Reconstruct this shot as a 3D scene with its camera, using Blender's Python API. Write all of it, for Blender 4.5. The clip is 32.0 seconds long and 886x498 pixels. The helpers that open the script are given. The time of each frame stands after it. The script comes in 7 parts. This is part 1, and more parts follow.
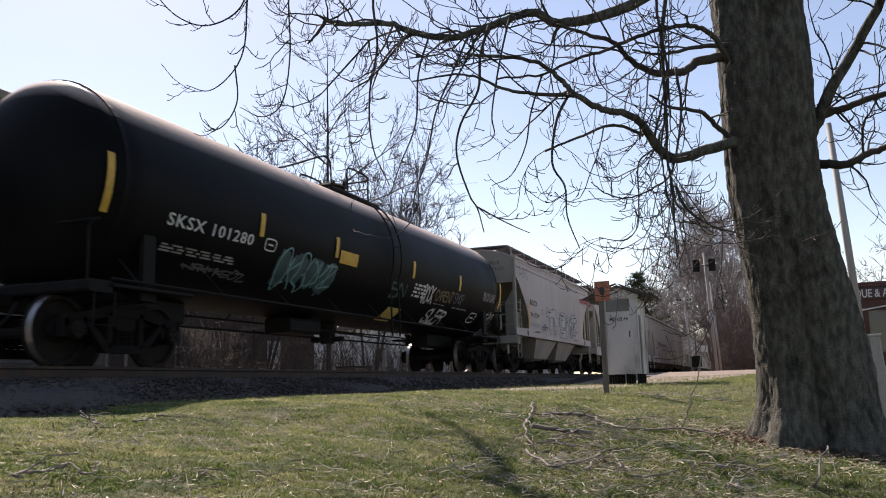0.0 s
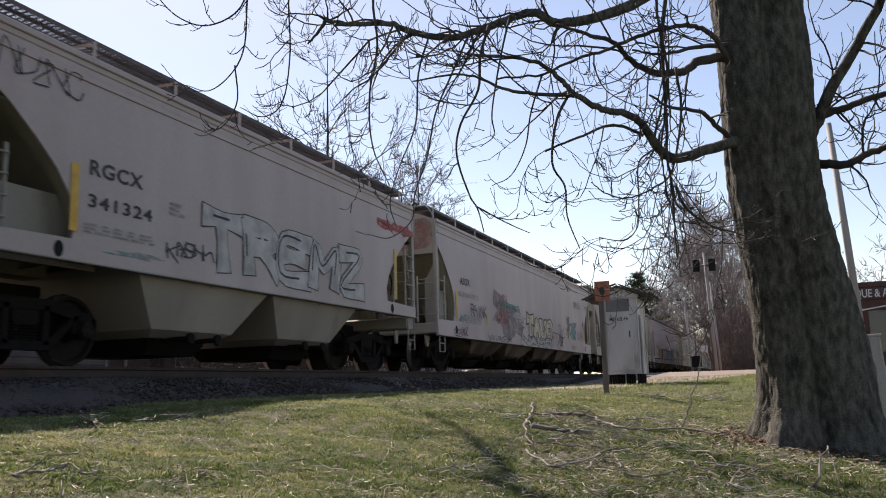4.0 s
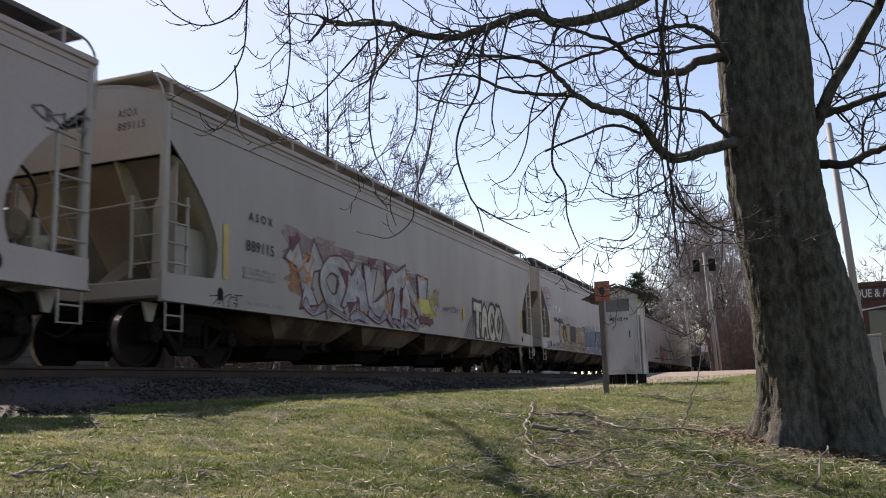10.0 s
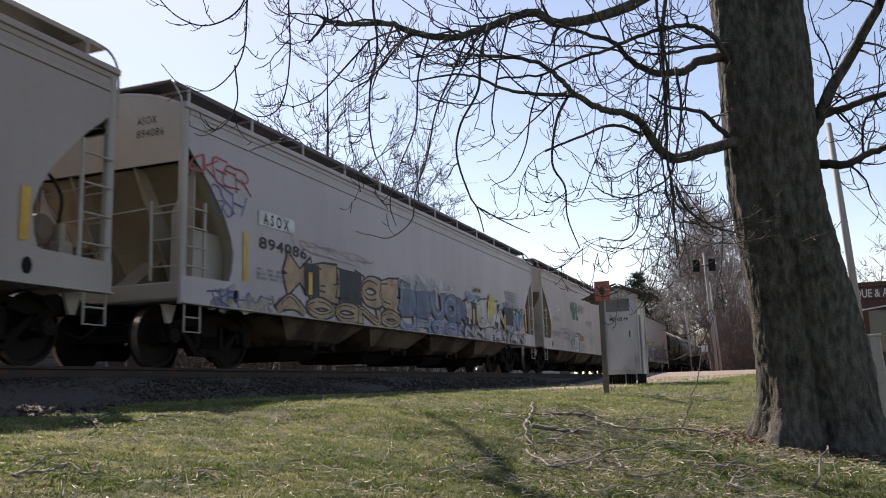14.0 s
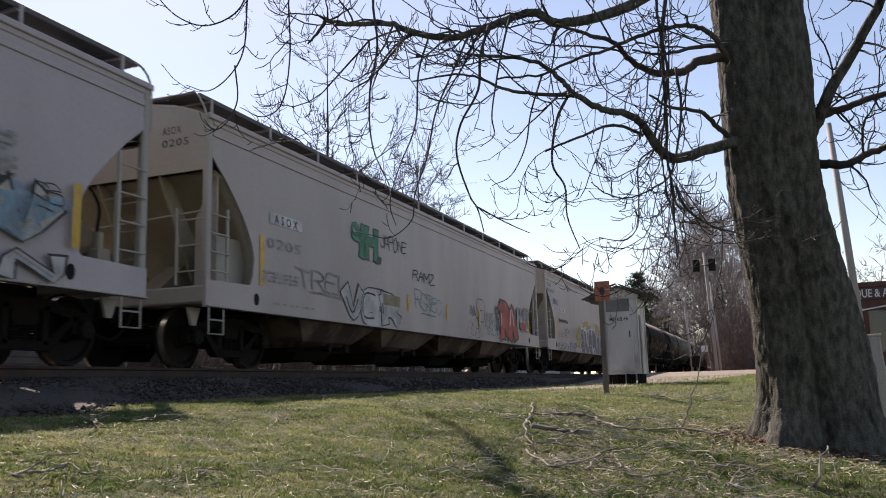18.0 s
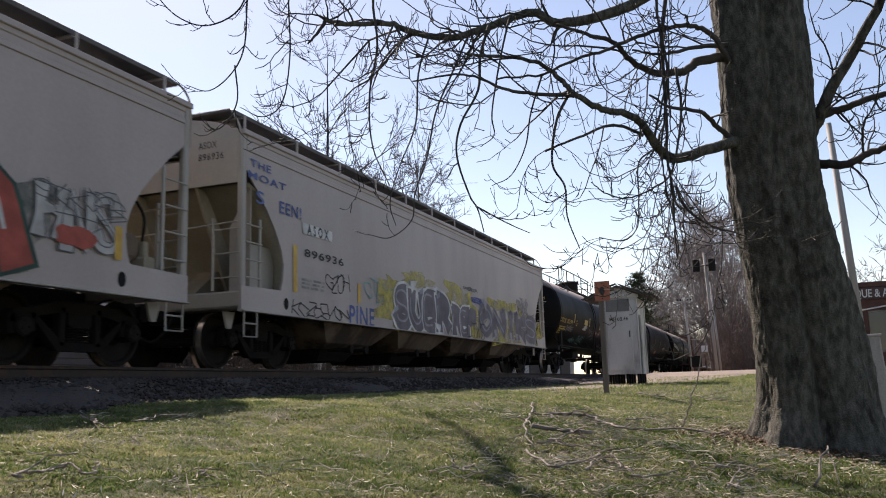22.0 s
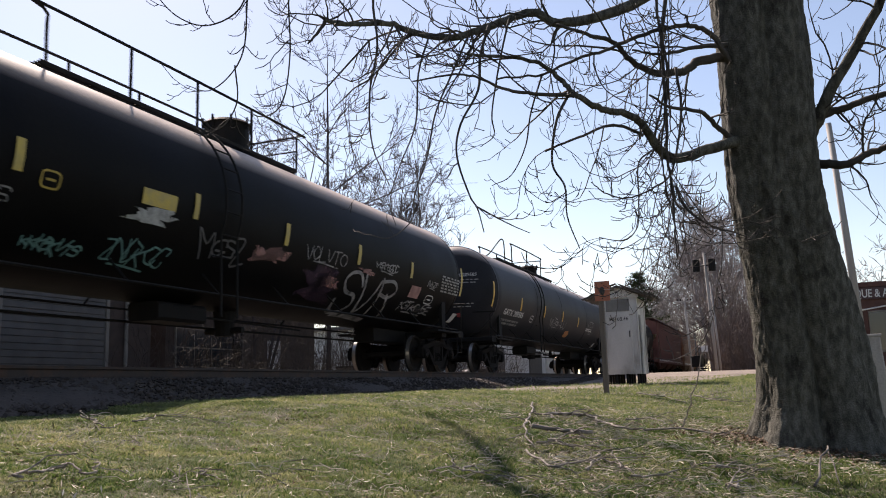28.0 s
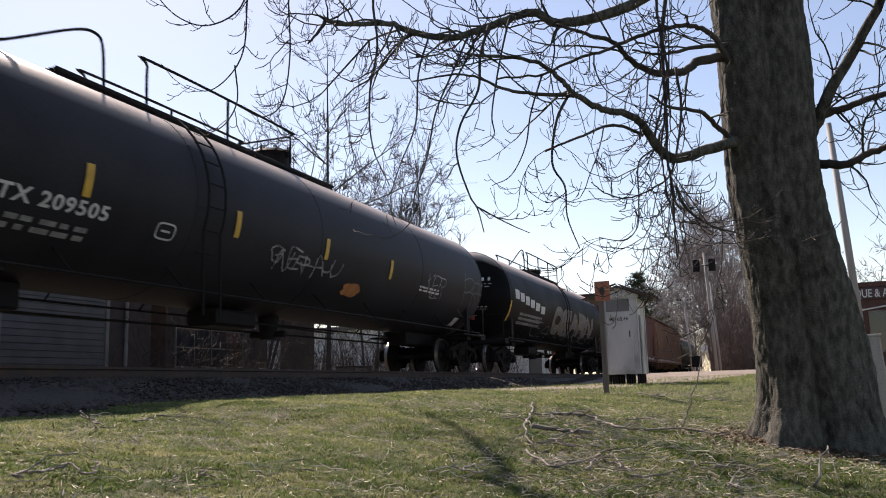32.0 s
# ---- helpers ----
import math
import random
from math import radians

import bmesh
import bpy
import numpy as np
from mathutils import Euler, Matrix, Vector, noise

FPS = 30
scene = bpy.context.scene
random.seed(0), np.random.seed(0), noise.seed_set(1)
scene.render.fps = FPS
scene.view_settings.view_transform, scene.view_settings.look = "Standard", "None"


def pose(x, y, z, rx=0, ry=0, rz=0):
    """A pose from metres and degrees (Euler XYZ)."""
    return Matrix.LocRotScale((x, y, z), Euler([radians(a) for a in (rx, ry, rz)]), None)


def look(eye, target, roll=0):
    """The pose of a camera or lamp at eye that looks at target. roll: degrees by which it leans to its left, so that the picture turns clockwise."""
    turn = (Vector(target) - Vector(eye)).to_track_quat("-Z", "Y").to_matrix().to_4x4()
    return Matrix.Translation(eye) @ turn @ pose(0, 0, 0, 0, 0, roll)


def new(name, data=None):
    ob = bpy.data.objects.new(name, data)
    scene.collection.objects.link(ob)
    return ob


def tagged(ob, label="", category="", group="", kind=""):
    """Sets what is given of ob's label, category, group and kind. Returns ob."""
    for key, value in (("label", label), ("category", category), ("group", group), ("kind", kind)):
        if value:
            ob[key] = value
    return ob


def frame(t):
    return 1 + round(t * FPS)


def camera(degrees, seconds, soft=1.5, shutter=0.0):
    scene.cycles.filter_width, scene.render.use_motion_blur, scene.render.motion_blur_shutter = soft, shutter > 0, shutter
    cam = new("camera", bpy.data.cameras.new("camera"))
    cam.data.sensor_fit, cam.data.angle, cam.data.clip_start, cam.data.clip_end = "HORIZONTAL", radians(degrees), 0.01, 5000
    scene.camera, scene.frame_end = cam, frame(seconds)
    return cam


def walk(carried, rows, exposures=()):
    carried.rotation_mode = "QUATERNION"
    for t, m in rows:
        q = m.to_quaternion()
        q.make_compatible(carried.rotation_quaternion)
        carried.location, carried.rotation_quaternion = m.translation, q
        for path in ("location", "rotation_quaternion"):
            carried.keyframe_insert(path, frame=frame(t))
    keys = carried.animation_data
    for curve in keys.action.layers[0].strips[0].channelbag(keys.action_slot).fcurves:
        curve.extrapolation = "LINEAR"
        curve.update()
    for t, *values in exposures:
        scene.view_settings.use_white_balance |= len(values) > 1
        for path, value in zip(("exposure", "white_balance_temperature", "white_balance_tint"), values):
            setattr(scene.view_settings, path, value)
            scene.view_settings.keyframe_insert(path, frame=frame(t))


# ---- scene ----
# The eye stands still on the lawn, low, and looks along the track that lies
# beyond; x runs along the rails, y away from the eye, z = 0 is the rail top.
EYE = Vector((0.0, 0.0, -0.397))
cam = camera(55.62, 32.0, soft=1.0, shutter=0.3)
VIEW = look(EYE, EYE + Vector((0.92149, 0.35333, 0.16129)), roll=-1.645)
walk(cam, [(0.0, VIEW), (32.0, VIEW)], exposures=[(0.0, 0.86, 7340, 21), (32.0, 0.86, 7340, 21)])

# ---- world and sun ----
SUN = Vector((1.0, 1.0, 1.33)).normalized()          # towards the sun
sky = bpy.data.worlds.new("sky")
scene.world = sky
sky.use_nodes = True
wn = sky.node_tree.nodes
bg = wn["Background"]
tex = wn.new("ShaderNodeTexSky")
tex.sky_type = "NISHITA"
tex.sun_disc = False
tex.sun_elevation = math.asin(SUN.z)
tex.sun_rotation = math.atan2(SUN.x, SUN.y)
tex.air_density, tex.dust_density, tex.ozone_density = 1.0, 0.3, 0.8
bg.inputs["Strength"].default_value = 0.094
sky.node_tree.links.new(tex.outputs["Color"], bg.inputs["Color"])

sun_data = bpy.data.lights.new("sun", "SUN")
sun_data.energy, sun_data.angle, sun_data.color = 5.0, radians(0.53), (1.0, 0.95, 0.88)
sun = new("sun", sun_data)
sun.matrix_world = look(SUN * 60, (0, 0, 0))


# ---- materials ----
def mat(name, col, col2=None, rough=0.7, metal=0.0, scale=3.0, fine=40.0, bump=0.15,
        stretch=(1, 1, 1), spread=(0.35, 0.65), grain=0.25, stain=None, stain_at=0.62, rvar=0.12, spec=0.5, thin_at=None, dust_sheen=None, stain_scale=None):
    """Two scales of noise between two colours, grain, relief, and a stain colour of its own shape."""
    m = bpy.data.materials.new(name)
    m.use_nodes = True
    t = m.node_tree
    n, link = t.nodes, t.links.new
    bsdf = n["Principled BSDF"]
    tc = n.new("ShaderNodeTexCoord")
    mp = n.new("ShaderNodeMapping")
    mp.inputs["Scale"].default_value = stretch
    link(tc.outputs["Object"], mp.inputs["Vector"])
    big = n.new("ShaderNodeTexNoise")
    big.inputs["Scale"].default_value, big.inputs["Detail"].default_value = scale, 6
    small = n.new("ShaderNodeTexNoise")
    small.inputs["Scale"].default_value, small.inputs["Detail"].default_value = fine, 4
    link(mp.outputs["Vector"], big.inputs["Vector"])
    link(tc.outputs["Object"], small.inputs["Vector"])
    ramp = n.new("ShaderNodeValToRGB")
    ramp.color_ramp.elements[0].position, ramp.color_ramp.elements[1].position = spread
    ramp.color_ramp.elements[0].color = (*col, 1)
    ramp.color_ramp.elements[1].color = (*(col2 or [c * 0.75 for c in col]), 1)
    link(big.outputs["Fac"], ramp.inputs["Fac"])
    out = ramp.outputs["Color"]
    if stain:
        st = n.new("ShaderNodeTexNoise")
        st.inputs["Scale"].default_value, st.inputs["Detail"].default_value = stain_scale or scale * 0.6, 8
        st.inputs["Roughness"].default_value = 0.65
        link(mp.outputs["Vector"], st.inputs["Vector"])
        sr = n.new("ShaderNodeValToRGB")
        sr.color_ramp.elements[0].position, sr.color_ramp.elements[1].position = stain_at, stain_at + 0.12
        mx = n.new("ShaderNodeMix")
        mx.data_type = "RGBA"
        link(st.outputs["Fac"], sr.inputs["Fac"])
        link(sr.outputs["Color"], mx.inputs["Factor"])
        link(out, mx.inputs["A"])
        mx.inputs["B"].default_value = (*stain, 1)
        out = mx.outputs["Result"]
    if dust_sheen:
        # pale dust on what faces up; the sun's sheen is put into its colour
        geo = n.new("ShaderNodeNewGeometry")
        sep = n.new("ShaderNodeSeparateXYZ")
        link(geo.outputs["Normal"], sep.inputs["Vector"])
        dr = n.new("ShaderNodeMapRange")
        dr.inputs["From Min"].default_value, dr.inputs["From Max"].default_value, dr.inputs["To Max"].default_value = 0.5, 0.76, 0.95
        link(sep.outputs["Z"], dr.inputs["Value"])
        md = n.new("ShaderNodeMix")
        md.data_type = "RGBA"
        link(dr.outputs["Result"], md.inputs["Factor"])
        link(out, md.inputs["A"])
        md.inputs["B"].default_value = (*dust_sheen, 1)
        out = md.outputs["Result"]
    gr = n.new("ShaderNodeMapRange")
    gr.inputs["To Min"].default_value, gr.inputs["To Max"].default_value = 1 - grain, 1 + grain
    link(small.outputs["Fac"], gr.inputs["Value"])
    mul = n.new("ShaderNodeMix")
    mul.data_type, mul.blend_type = "RGBA", "MULTIPLY"
    mul.inputs["Factor"].default_value = 1.0
    link(out, mul.inputs["A"])
    link(gr.outputs["Result"], mul.inputs["B"])
    link(mul.outputs["Result"], bsdf.inputs["Base Color"])
    rr = n.new("ShaderNodeMapRange")
    rr.inputs["To Min"].default_value, rr.inputs["To Max"].default_value = max(rough - rvar, 0.02), min(rough + rvar, 1)
    link(big.outputs["Fac"], rr.inputs["Value"])
    link(rr.outputs["Result"], bsdf.inputs["Roughness"])
    bsdf.inputs["Metallic"].default_value = metal
    bsdf.inputs["Specular IOR Level"].default_value = spec
    if thin_at is not None:
        # sprayed thinly: the coat breaks up where the mist was light
        mist = n.new("ShaderNodeTexNoise")
        mist.inputs["Scale"].default_value, mist.inputs["Detail"].default_value, mist.inputs["Roughness"].default_value = 2.2, 10, 0.75
        link(tc.outputs["Object"], mist.inputs["Vector"])
        mr = n.new("ShaderNodeMapRange")
        mr.inputs["From Min"].default_value, mr.inputs["From Max"].default_value = thin_at, thin_at + 0.28
        mr.inputs["To Max"].default_value = 0.8
        link(mist.outputs["Fac"], mr.inputs["Value"])
        link(mr.outputs["Result"], bsdf.inputs["Alpha"])
    if bump:
        bp = n.new("ShaderNodeBump")
        bp.inputs["Strength"].default_value, bp.inputs["Distance"].default_value = bump, 0.02
        link(small.outputs["Fac"], bp.inputs["Height"])
        link(bp.outputs["Normal"], bsdf.inputs["Normal"])
    return m


def island_mat(name, cols, rough=0.8, at=None, thin=0.0, patch=0.9, swing=2.2):
    """Each loose piece of one mesh takes its own colour out of cols; a slow noise shifts them in patches."""
    m = bpy.data.materials.new(name)
    m.use_nodes = True
    t = m.node_tree
    n, link = t.nodes, t.links.new
    bsdf = n["Principled BSDF"]
    geo = n.new("ShaderNodeNewGeometry")
    tc = n.new("ShaderNodeTexCoord")
    no = n.new("ShaderNodeTexNoise")
    no.inputs["Scale"].default_value, no.inputs["Detail"].default_value = patch, 5
    link(tc.outputs["Object"], no.inputs["Vector"])
    mixer = n.new("ShaderNodeMath")
    mixer.operation = "MULTIPLY_ADD"
    mixer.inputs[1].default_value = swing
    mixer.inputs[2].default_value = 0.25 - swing / 2
    link(no.outputs["Fac"], mixer.inputs[0])
    avg = n.new("ShaderNodeMix")
    avg.inputs["Factor"].default_value = 0.5
    link(geo.outputs["Random Per Island"], avg.inputs["A"])
    link(mixer.outputs["Value"], avg.inputs["B"])
    ramp = n.new("ShaderNodeValToRGB")
    e = ramp.color_ramp.elements
    e[0].color, e[1].color = (*cols[0], 1), (*cols[-1], 1)
    for i, c in enumerate(cols[1:-1], 1):
        e.new((at or [j / (len(cols) - 1) for j in range(len(cols))])[i]).color = (*c, 1)
    link(avg.outputs["Result"], ramp.inputs["Fac"])
    link(ramp.outputs["Color"], bsdf.inputs["Base Color"])
    bsdf.inputs["Roughness"].default_value = rough
    bsdf.inputs["Specular IOR Level"].default_value = 0.25
    if thin:
        tr = n.new("ShaderNodeBsdfTranslucent")
        mx = n.new("ShaderNodeMixShader")
        mx.inputs["Fac"].default_value = thin
        link(ramp.outputs["Color"], tr.inputs["Color"])
        link(bsdf.outputs["BSDF"], mx.inputs[1])
        link(tr.outputs["BSDF"], mx.inputs[2])
        link(mx.outputs["Shader"], n["Material Output"].inputs["Surface"])
    return m


# ---- mesh helpers ----
class Geo:
    """Collects vertices and faces of one mesh."""

    def __init__(self):
        self.v, self.f = [], []

    def add(self, verts, faces):
        k = len(self.v)
        self.v += [tuple(p) for p in verts]
        self.f += [tuple(i + k for i in q) for q in faces]
        return self

    def box(self, x0, x1, y0, y1, z0, z1, turn=None):
        vs = [Vector((x, y, z)) for z in (z0, z1) for y in (y0, y1) for x in (x0, x1)]
        if turn:
            vs = [turn @ p for p in vs]
        return self.add(vs, [(0, 2, 3, 1), (4, 5, 7, 6), (0, 1, 5, 4), (2, 6, 7, 3), (0, 4, 6, 2), (1, 3, 7, 5)])

    def bar(self, x0, x1, y0, y1, z0, z1, c=0.012, turn=None):
        """A box with its long edges rounded off."""
        size = (x1 - x0, y1 - y0, z1 - z0)
        a = size.index(max(size))
        lo, hi = (x0, y0, z0), (x1, y1, z1)
        b, d = (a + 1) % 3, (a + 2) % 3
        c = min(c, size[b] * 0.3, size[d] * 0.3)
        ring = [(lo[b] + c, lo[d]), (hi[b] - c, lo[d]), (hi[b], lo[d] + c), (hi[b], hi[d] - c),
                (hi[b] - c, hi[d]), (lo[b] + c, hi[d]), (lo[b], hi[d] - c), (lo[b], lo[d] + c)]
        vs = []
        for e in (lo[a], hi[a]):
            for p, q in ring:
                w = [0, 0, 0]
                w[a], w[b], w[d] = e, p, q
                vs.append(turn @ Vector(w) if turn else Vector(w))
        fs = [(i, (i + 1) % 8, 8 + (i + 1) % 8, 8 + i) for i in range(8)]
        return self.add(vs, fs + [tuple(range(7, -1, -1)), tuple(range(8, 16))])

    def loft(self, rings, close=True, caps=True):
        n = len(rings[0])
        vs = [p for r in rings for p in r]
        fs = []
        for k in range(len(rings) - 1):
            for i in range(n if close else n - 1):
                j = (i + 1) % n
                fs.append((k * n + i, k * n + j, (k + 1) * n + j, (k + 1) * n + i))
        if caps and close:
            fs += [tuple(range(n - 1, -1, -1)), tuple(range((len(rings) - 1) * n, len(rings) * n))]
        return self.add(vs, fs)

    def rod(self, p0, p1, r0, r1=None, n=8, caps=True):
        return self.tube([p0, p1], [r0, r0 if r1 is None else r1], n, caps)

    def tube(self, pts, radii, n=6, caps=True):
        pts = [Vector(p) for p in pts]
        if not isinstance(radii, (list, tuple)):
            radii = [radii] * len(pts)
        rings = []
        side = None
        for i, p in enumerate(pts):
            d = (pts[min(i + 1, len(pts) - 1)] - pts[max(i - 1, 0)]).normalized()
            if side is None:
                side = d.cross(Vector((0, 0, 1)) if abs(d.z) < 0.9 else Vector((1, 0, 0))).normalized()
            side = (side - d * side.dot(d)).normalized()
            up = d.cross(side)
            rings.append([p + (side * math.cos(a) + up * math.sin(a)) * radii[i]
                          for a in (2 * math.pi * k / n for k in range(n))])
        return self.loft(rings, True, caps)

    def slab(self, outline, y0, y1):
        """A flat outline of (x, z), extruded from y0 to y1."""
        n = len(outline)
        vs = [(x, y0, z) for x, z in outline] + [(x, y1, z) for x, z in outline]
        return self.add(vs, [tuple(range(n)), tuple(range(2 * n - 1, n - 1, -1))]
                        + [(i, i + n, (i + 1) % n + n, (i + 1) % n) for i in range(n)])

    def mesh(self, name, material, smooth=False):
        me = bpy.data.meshes.new(name)
        me.from_pydata(self.v, [], self.f)
        if material:
            me.materials.append(material)
        if smooth:
            me.polygons.foreach_set("use_smooth", [True] * len(me.polygons))
        me.update()
        return me


def part(name, geo, material, parent=None, label="", smooth=False):
    """Links a mesh as one object under a thing or a part."""
    me = geo if isinstance(geo, bpy.types.Mesh) else geo.mesh(name, material, smooth)
    ob = new(name, me)
    if parent:
        ob.parent = parent
    return tagged(ob, label=label)


def holder(name, m=None):
    ob = new(name)
    ob.empty_display_size = 0.3
    if m:
        ob.matrix_basis = m
    return ob


def smooth_by_angle(me, deg=35):
    me.polygons.foreach_set("use_smooth", [True] * len(me.polygons))
    me.set_sharp_from_angle(angle=radians(deg))


def sstep(a, b, x):
    t = min(max((x - a) / (b - a), 0), 1)
    return t * t * (3 - 2 * t)


def spline(pts, k=6):
    """A smooth line through pts."""
    p = [Vector(q) for q in pts]
    p = [p[0] * 2 - p[1]] + p + [p[-1] * 2 - p[-2]]
    res = []
    for i in range(1, len(p) - 2):
        for j in range(k):
            t = j / k
            res.append(0.5 * (2 * p[i] + (p[i + 1] - p[i - 1]) * t
                              + (2 * p[i - 1] - 5 * p[i] + 4 * p[i + 1] - p[i + 2]) * t * t
                              + (3 * p[i] - 3 * p[i + 1] + p[i + 2] - p[i - 1]) * t ** 3))
    return res + [p[-2]]


LAWN = mat("lawn_soil", (0.042, 0.046, 0.017), (0.09, 0.08, 0.038), 0.95, scale=3.2, fine=90, bump=1.0, grain=0.85, stain=(0.1, 0.072, 0.046), stain_at=0.6)
DIRT = mat("gravelly_soil", (0.135, 0.105, 0.086), (0.21, 0.168, 0.138), 0.95, scale=1.6, fine=45, bump=0.7, grain=0.6, stain=(0.15, 0.13, 0.075), stain_at=0.55)
BALLAST = mat("ballast", (0.034, 0.027, 0.023), (0.06, 0.048, 0.041), 0.95, scale=2.5, fine=28, bump=1.0, grain=0.7)
BLADES = island_mat("grass_blades", [(0.05, 0.092, 0.024), (0.12, 0.165, 0.05), (0.235, 0.25, 0.105), (0.44, 0.4, 0.22), (0.8, 0.74, 0.54)], thin=0.45, at=[0, 0.28, 0.55, 0.78, 1], patch=2.4, swing=2.4)
TUFTS = island_mat("green_tufts", [(0.03, 0.07, 0.014), (0.06, 0.105, 0.022), (0.1, 0.135, 0.035)], thin=0.4)
STONES = island_mat("stones", [(0.022, 0.018, 0.015), (0.036, 0.029, 0.025), (0.055, 0.046, 0.04), (0.1, 0.088, 0.08)])
STRAW = island_mat("dead_twigs", [(0.14, 0.11, 0.075), (0.38, 0.33, 0.25), (0.6, 0.55, 0.44), (0.74, 0.7, 0.6)])
LITTER = island_mat("dry_leaves", [(0.07, 0.045, 0.03), (0.13, 0.085, 0.055), (0.22, 0.15, 0.1), (0.34, 0.26, 0.18)])
BARK = mat("bark", (0.052, 0.051, 0.042), (0.128, 0.127, 0.108), 0.97, scale=18, fine=75, bump=0.9, grain=0.65, stretch=(1, 1, 0.45), spread=(0.38, 0.68), stain=(0.026, 0.024, 0.02), stain_scale=5.5, stain_at=0.54, spec=0.2)
TWIG = mat("twig_bark", (0.036, 0.032, 0.029), (0.075, 0.067, 0.06), 0.8, spec=0.2, scale=6, fine=60, bump=0.3)
DRYBRUSH = mat("dry_brush", (0.035, 0.026, 0.022), (0.065, 0.048, 0.04), 0.95, scale=0.4, fine=8, bump=0)
# far twigs painted paler than near ones: their sunlit look is in the colour
FARTWIG = mat("sunlit_far_twigs", (0.16, 0.14, 0.138), (0.25, 0.225, 0.22), 0.9, scale=0.5, fine=8, bump=0)
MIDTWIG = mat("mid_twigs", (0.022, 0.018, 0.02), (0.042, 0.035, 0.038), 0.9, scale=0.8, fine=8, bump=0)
BRUSH = mat("brush", (0.12, 0.088, 0.074), (0.185, 0.14, 0.12), 0.95, scale=0.4, fine=8, bump=0)
NEEDLES = island_mat("pine_needles", [(0.02, 0.035, 0.012), (0.035, 0.06, 0.02), (0.06, 0.085, 0.035)])
STEEL = mat("worn_rail_steel", (0.026, 0.019, 0.016), (0.045, 0.031, 0.024), 0.8, 0.0, scale=5, fine=60, stain=(0.06, 0.032, 0.02), stain_at=0.5)
TIEWOOD = mat("tie_wood", (0.035, 0.028, 0.024), (0.07, 0.057, 0.048), 0.95, scale=4, fine=50, bump=0.7, stretch=(1, 0.2, 1), grain=0.5)
IRON = mat("truck_iron", (0.007, 0.006, 0.0055), (0.014, 0.0115, 0.01), 0.85, 0.0, scale=3, fine=30, bump=0.3, stain=(0.022, 0.014, 0.01), stain_at=0.6, spec=0.12)
WHEEL = mat("wheel_steel", (0.01, 0.0085, 0.0075), (0.019, 0.0155, 0.013), 0.8, 0.0, scale=4, fine=30, bump=0.2, spec=0.15)
TREAD = mat("wheel_tread", (0.42, 0.39, 0.36), (0.3, 0.27, 0.24), 0.32, 0.8, bump=0, scale=6)
BLACKTANK = mat("black_tank_paint", (0.005, 0.005, 0.0055), (0.009, 0.0085, 0.008), 0.5, dust_sheen=(0.56, 0.46, 0.4), spec=0.05, scale=0.8, fine=25, bump=0.06, grain=0.3, stain=(0.016, 0.0135, 0.012), stain_at=0.66)
GREYTANK = mat("faded_black_paint", (0.024, 0.024, 0.027), (0.034, 0.034, 0.038), 0.48, dust_sheen=(0.45, 0.38, 0.34), spec=0.06, scale=0.7, fine=25, bump=0.06, grain=0.25, stain=(0.055, 0.05, 0.05), stain_at=0.66)
DARKPART = mat("black_steel", (0.008, 0.008, 0.008), (0.015, 0.0135, 0.012), 0.75, 0.0, scale=3, fine=40, bump=0.1, spec=0.15)
YELLOW = mat("yellow_tape", (0.62, 0.36, 0.03), (0.5, 0.28, 0.03), 0.5, scale=6, fine=50, bump=0)
PALEYEL = mat("faded_yellow", (0.55, 0.4, 0.08), (0.42, 0.33, 0.12), 0.6, scale=6, fine=50, bump=0)
LETTER_W = mat("white_lettering", (0.62, 0.62, 0.6), (0.48, 0.48, 0.46), 0.6, scale=8, fine=50, bump=0)
LETTER_Y = mat("yellow_lettering", (0.5, 0.34, 0.06), (0.36, 0.25, 0.05), 0.6, scale=8, fine=50, bump=0)
LETTER_K = mat("black_lettering", (0.02, 0.02, 0.022), (0.045, 0.045, 0.045), 0.7, scale=8, fine=50, bump=0)
LETTER_F = mat("faded_lettering", (0.19, 0.19, 0.185), (0.32, 0.315, 0.3), 0.7, scale=6, fine=40, bump=0)
RUSTBAY = mat("rusty_bay", (0.1, 0.07, 0.048), (0.2, 0.15, 0.105), 0.8, scale=1.4, fine=25, bump=0.15, stain=(0.04, 0.026, 0.018), stain_at=0.46, stretch=(1, 1, 0.4))
GALV = mat("galvanised_board", (0.075, 0.07, 0.067), (0.11, 0.103, 0.1), 0.7, 0.1, scale=4, fine=60, bump=0.1)
SLOPE = mat("tan_slope_sheet", (0.34, 0.305, 0.235), (0.25, 0.22, 0.165), 0.8, scale=1.2, fine=30, bump=0.1, stain=(0.14, 0.115, 0.08), stain_at=0.56, stretch=(1, 1, 0.4))
SLOPE_OLIVE = mat("dark_olive_slope_sheet", (0.19, 0.17, 0.12), (0.13, 0.115, 0.08), 0.85, scale=1.2, fine=30, bump=0.1, stain=(0.28, 0.26, 0.21), stain_at=0.6, stretch=(1, 1, 0.4))
GLASS = bpy.data.materials.new("window_glass")
GLASS.use_nodes = True
GLASS.node_tree.nodes["Principled BSDF"].inputs["Base Color"].default_value = (0.02, 0.025, 0.03, 1)
GLASS.node_tree.nodes["Principled BSDF"].inputs["Roughness"].default_value = 0.06
CHROME = mat("chrome", (0.8, 0.8, 0.8), None, 0.08, 1.0, bump=0, grain=0.02, rvar=0.02)


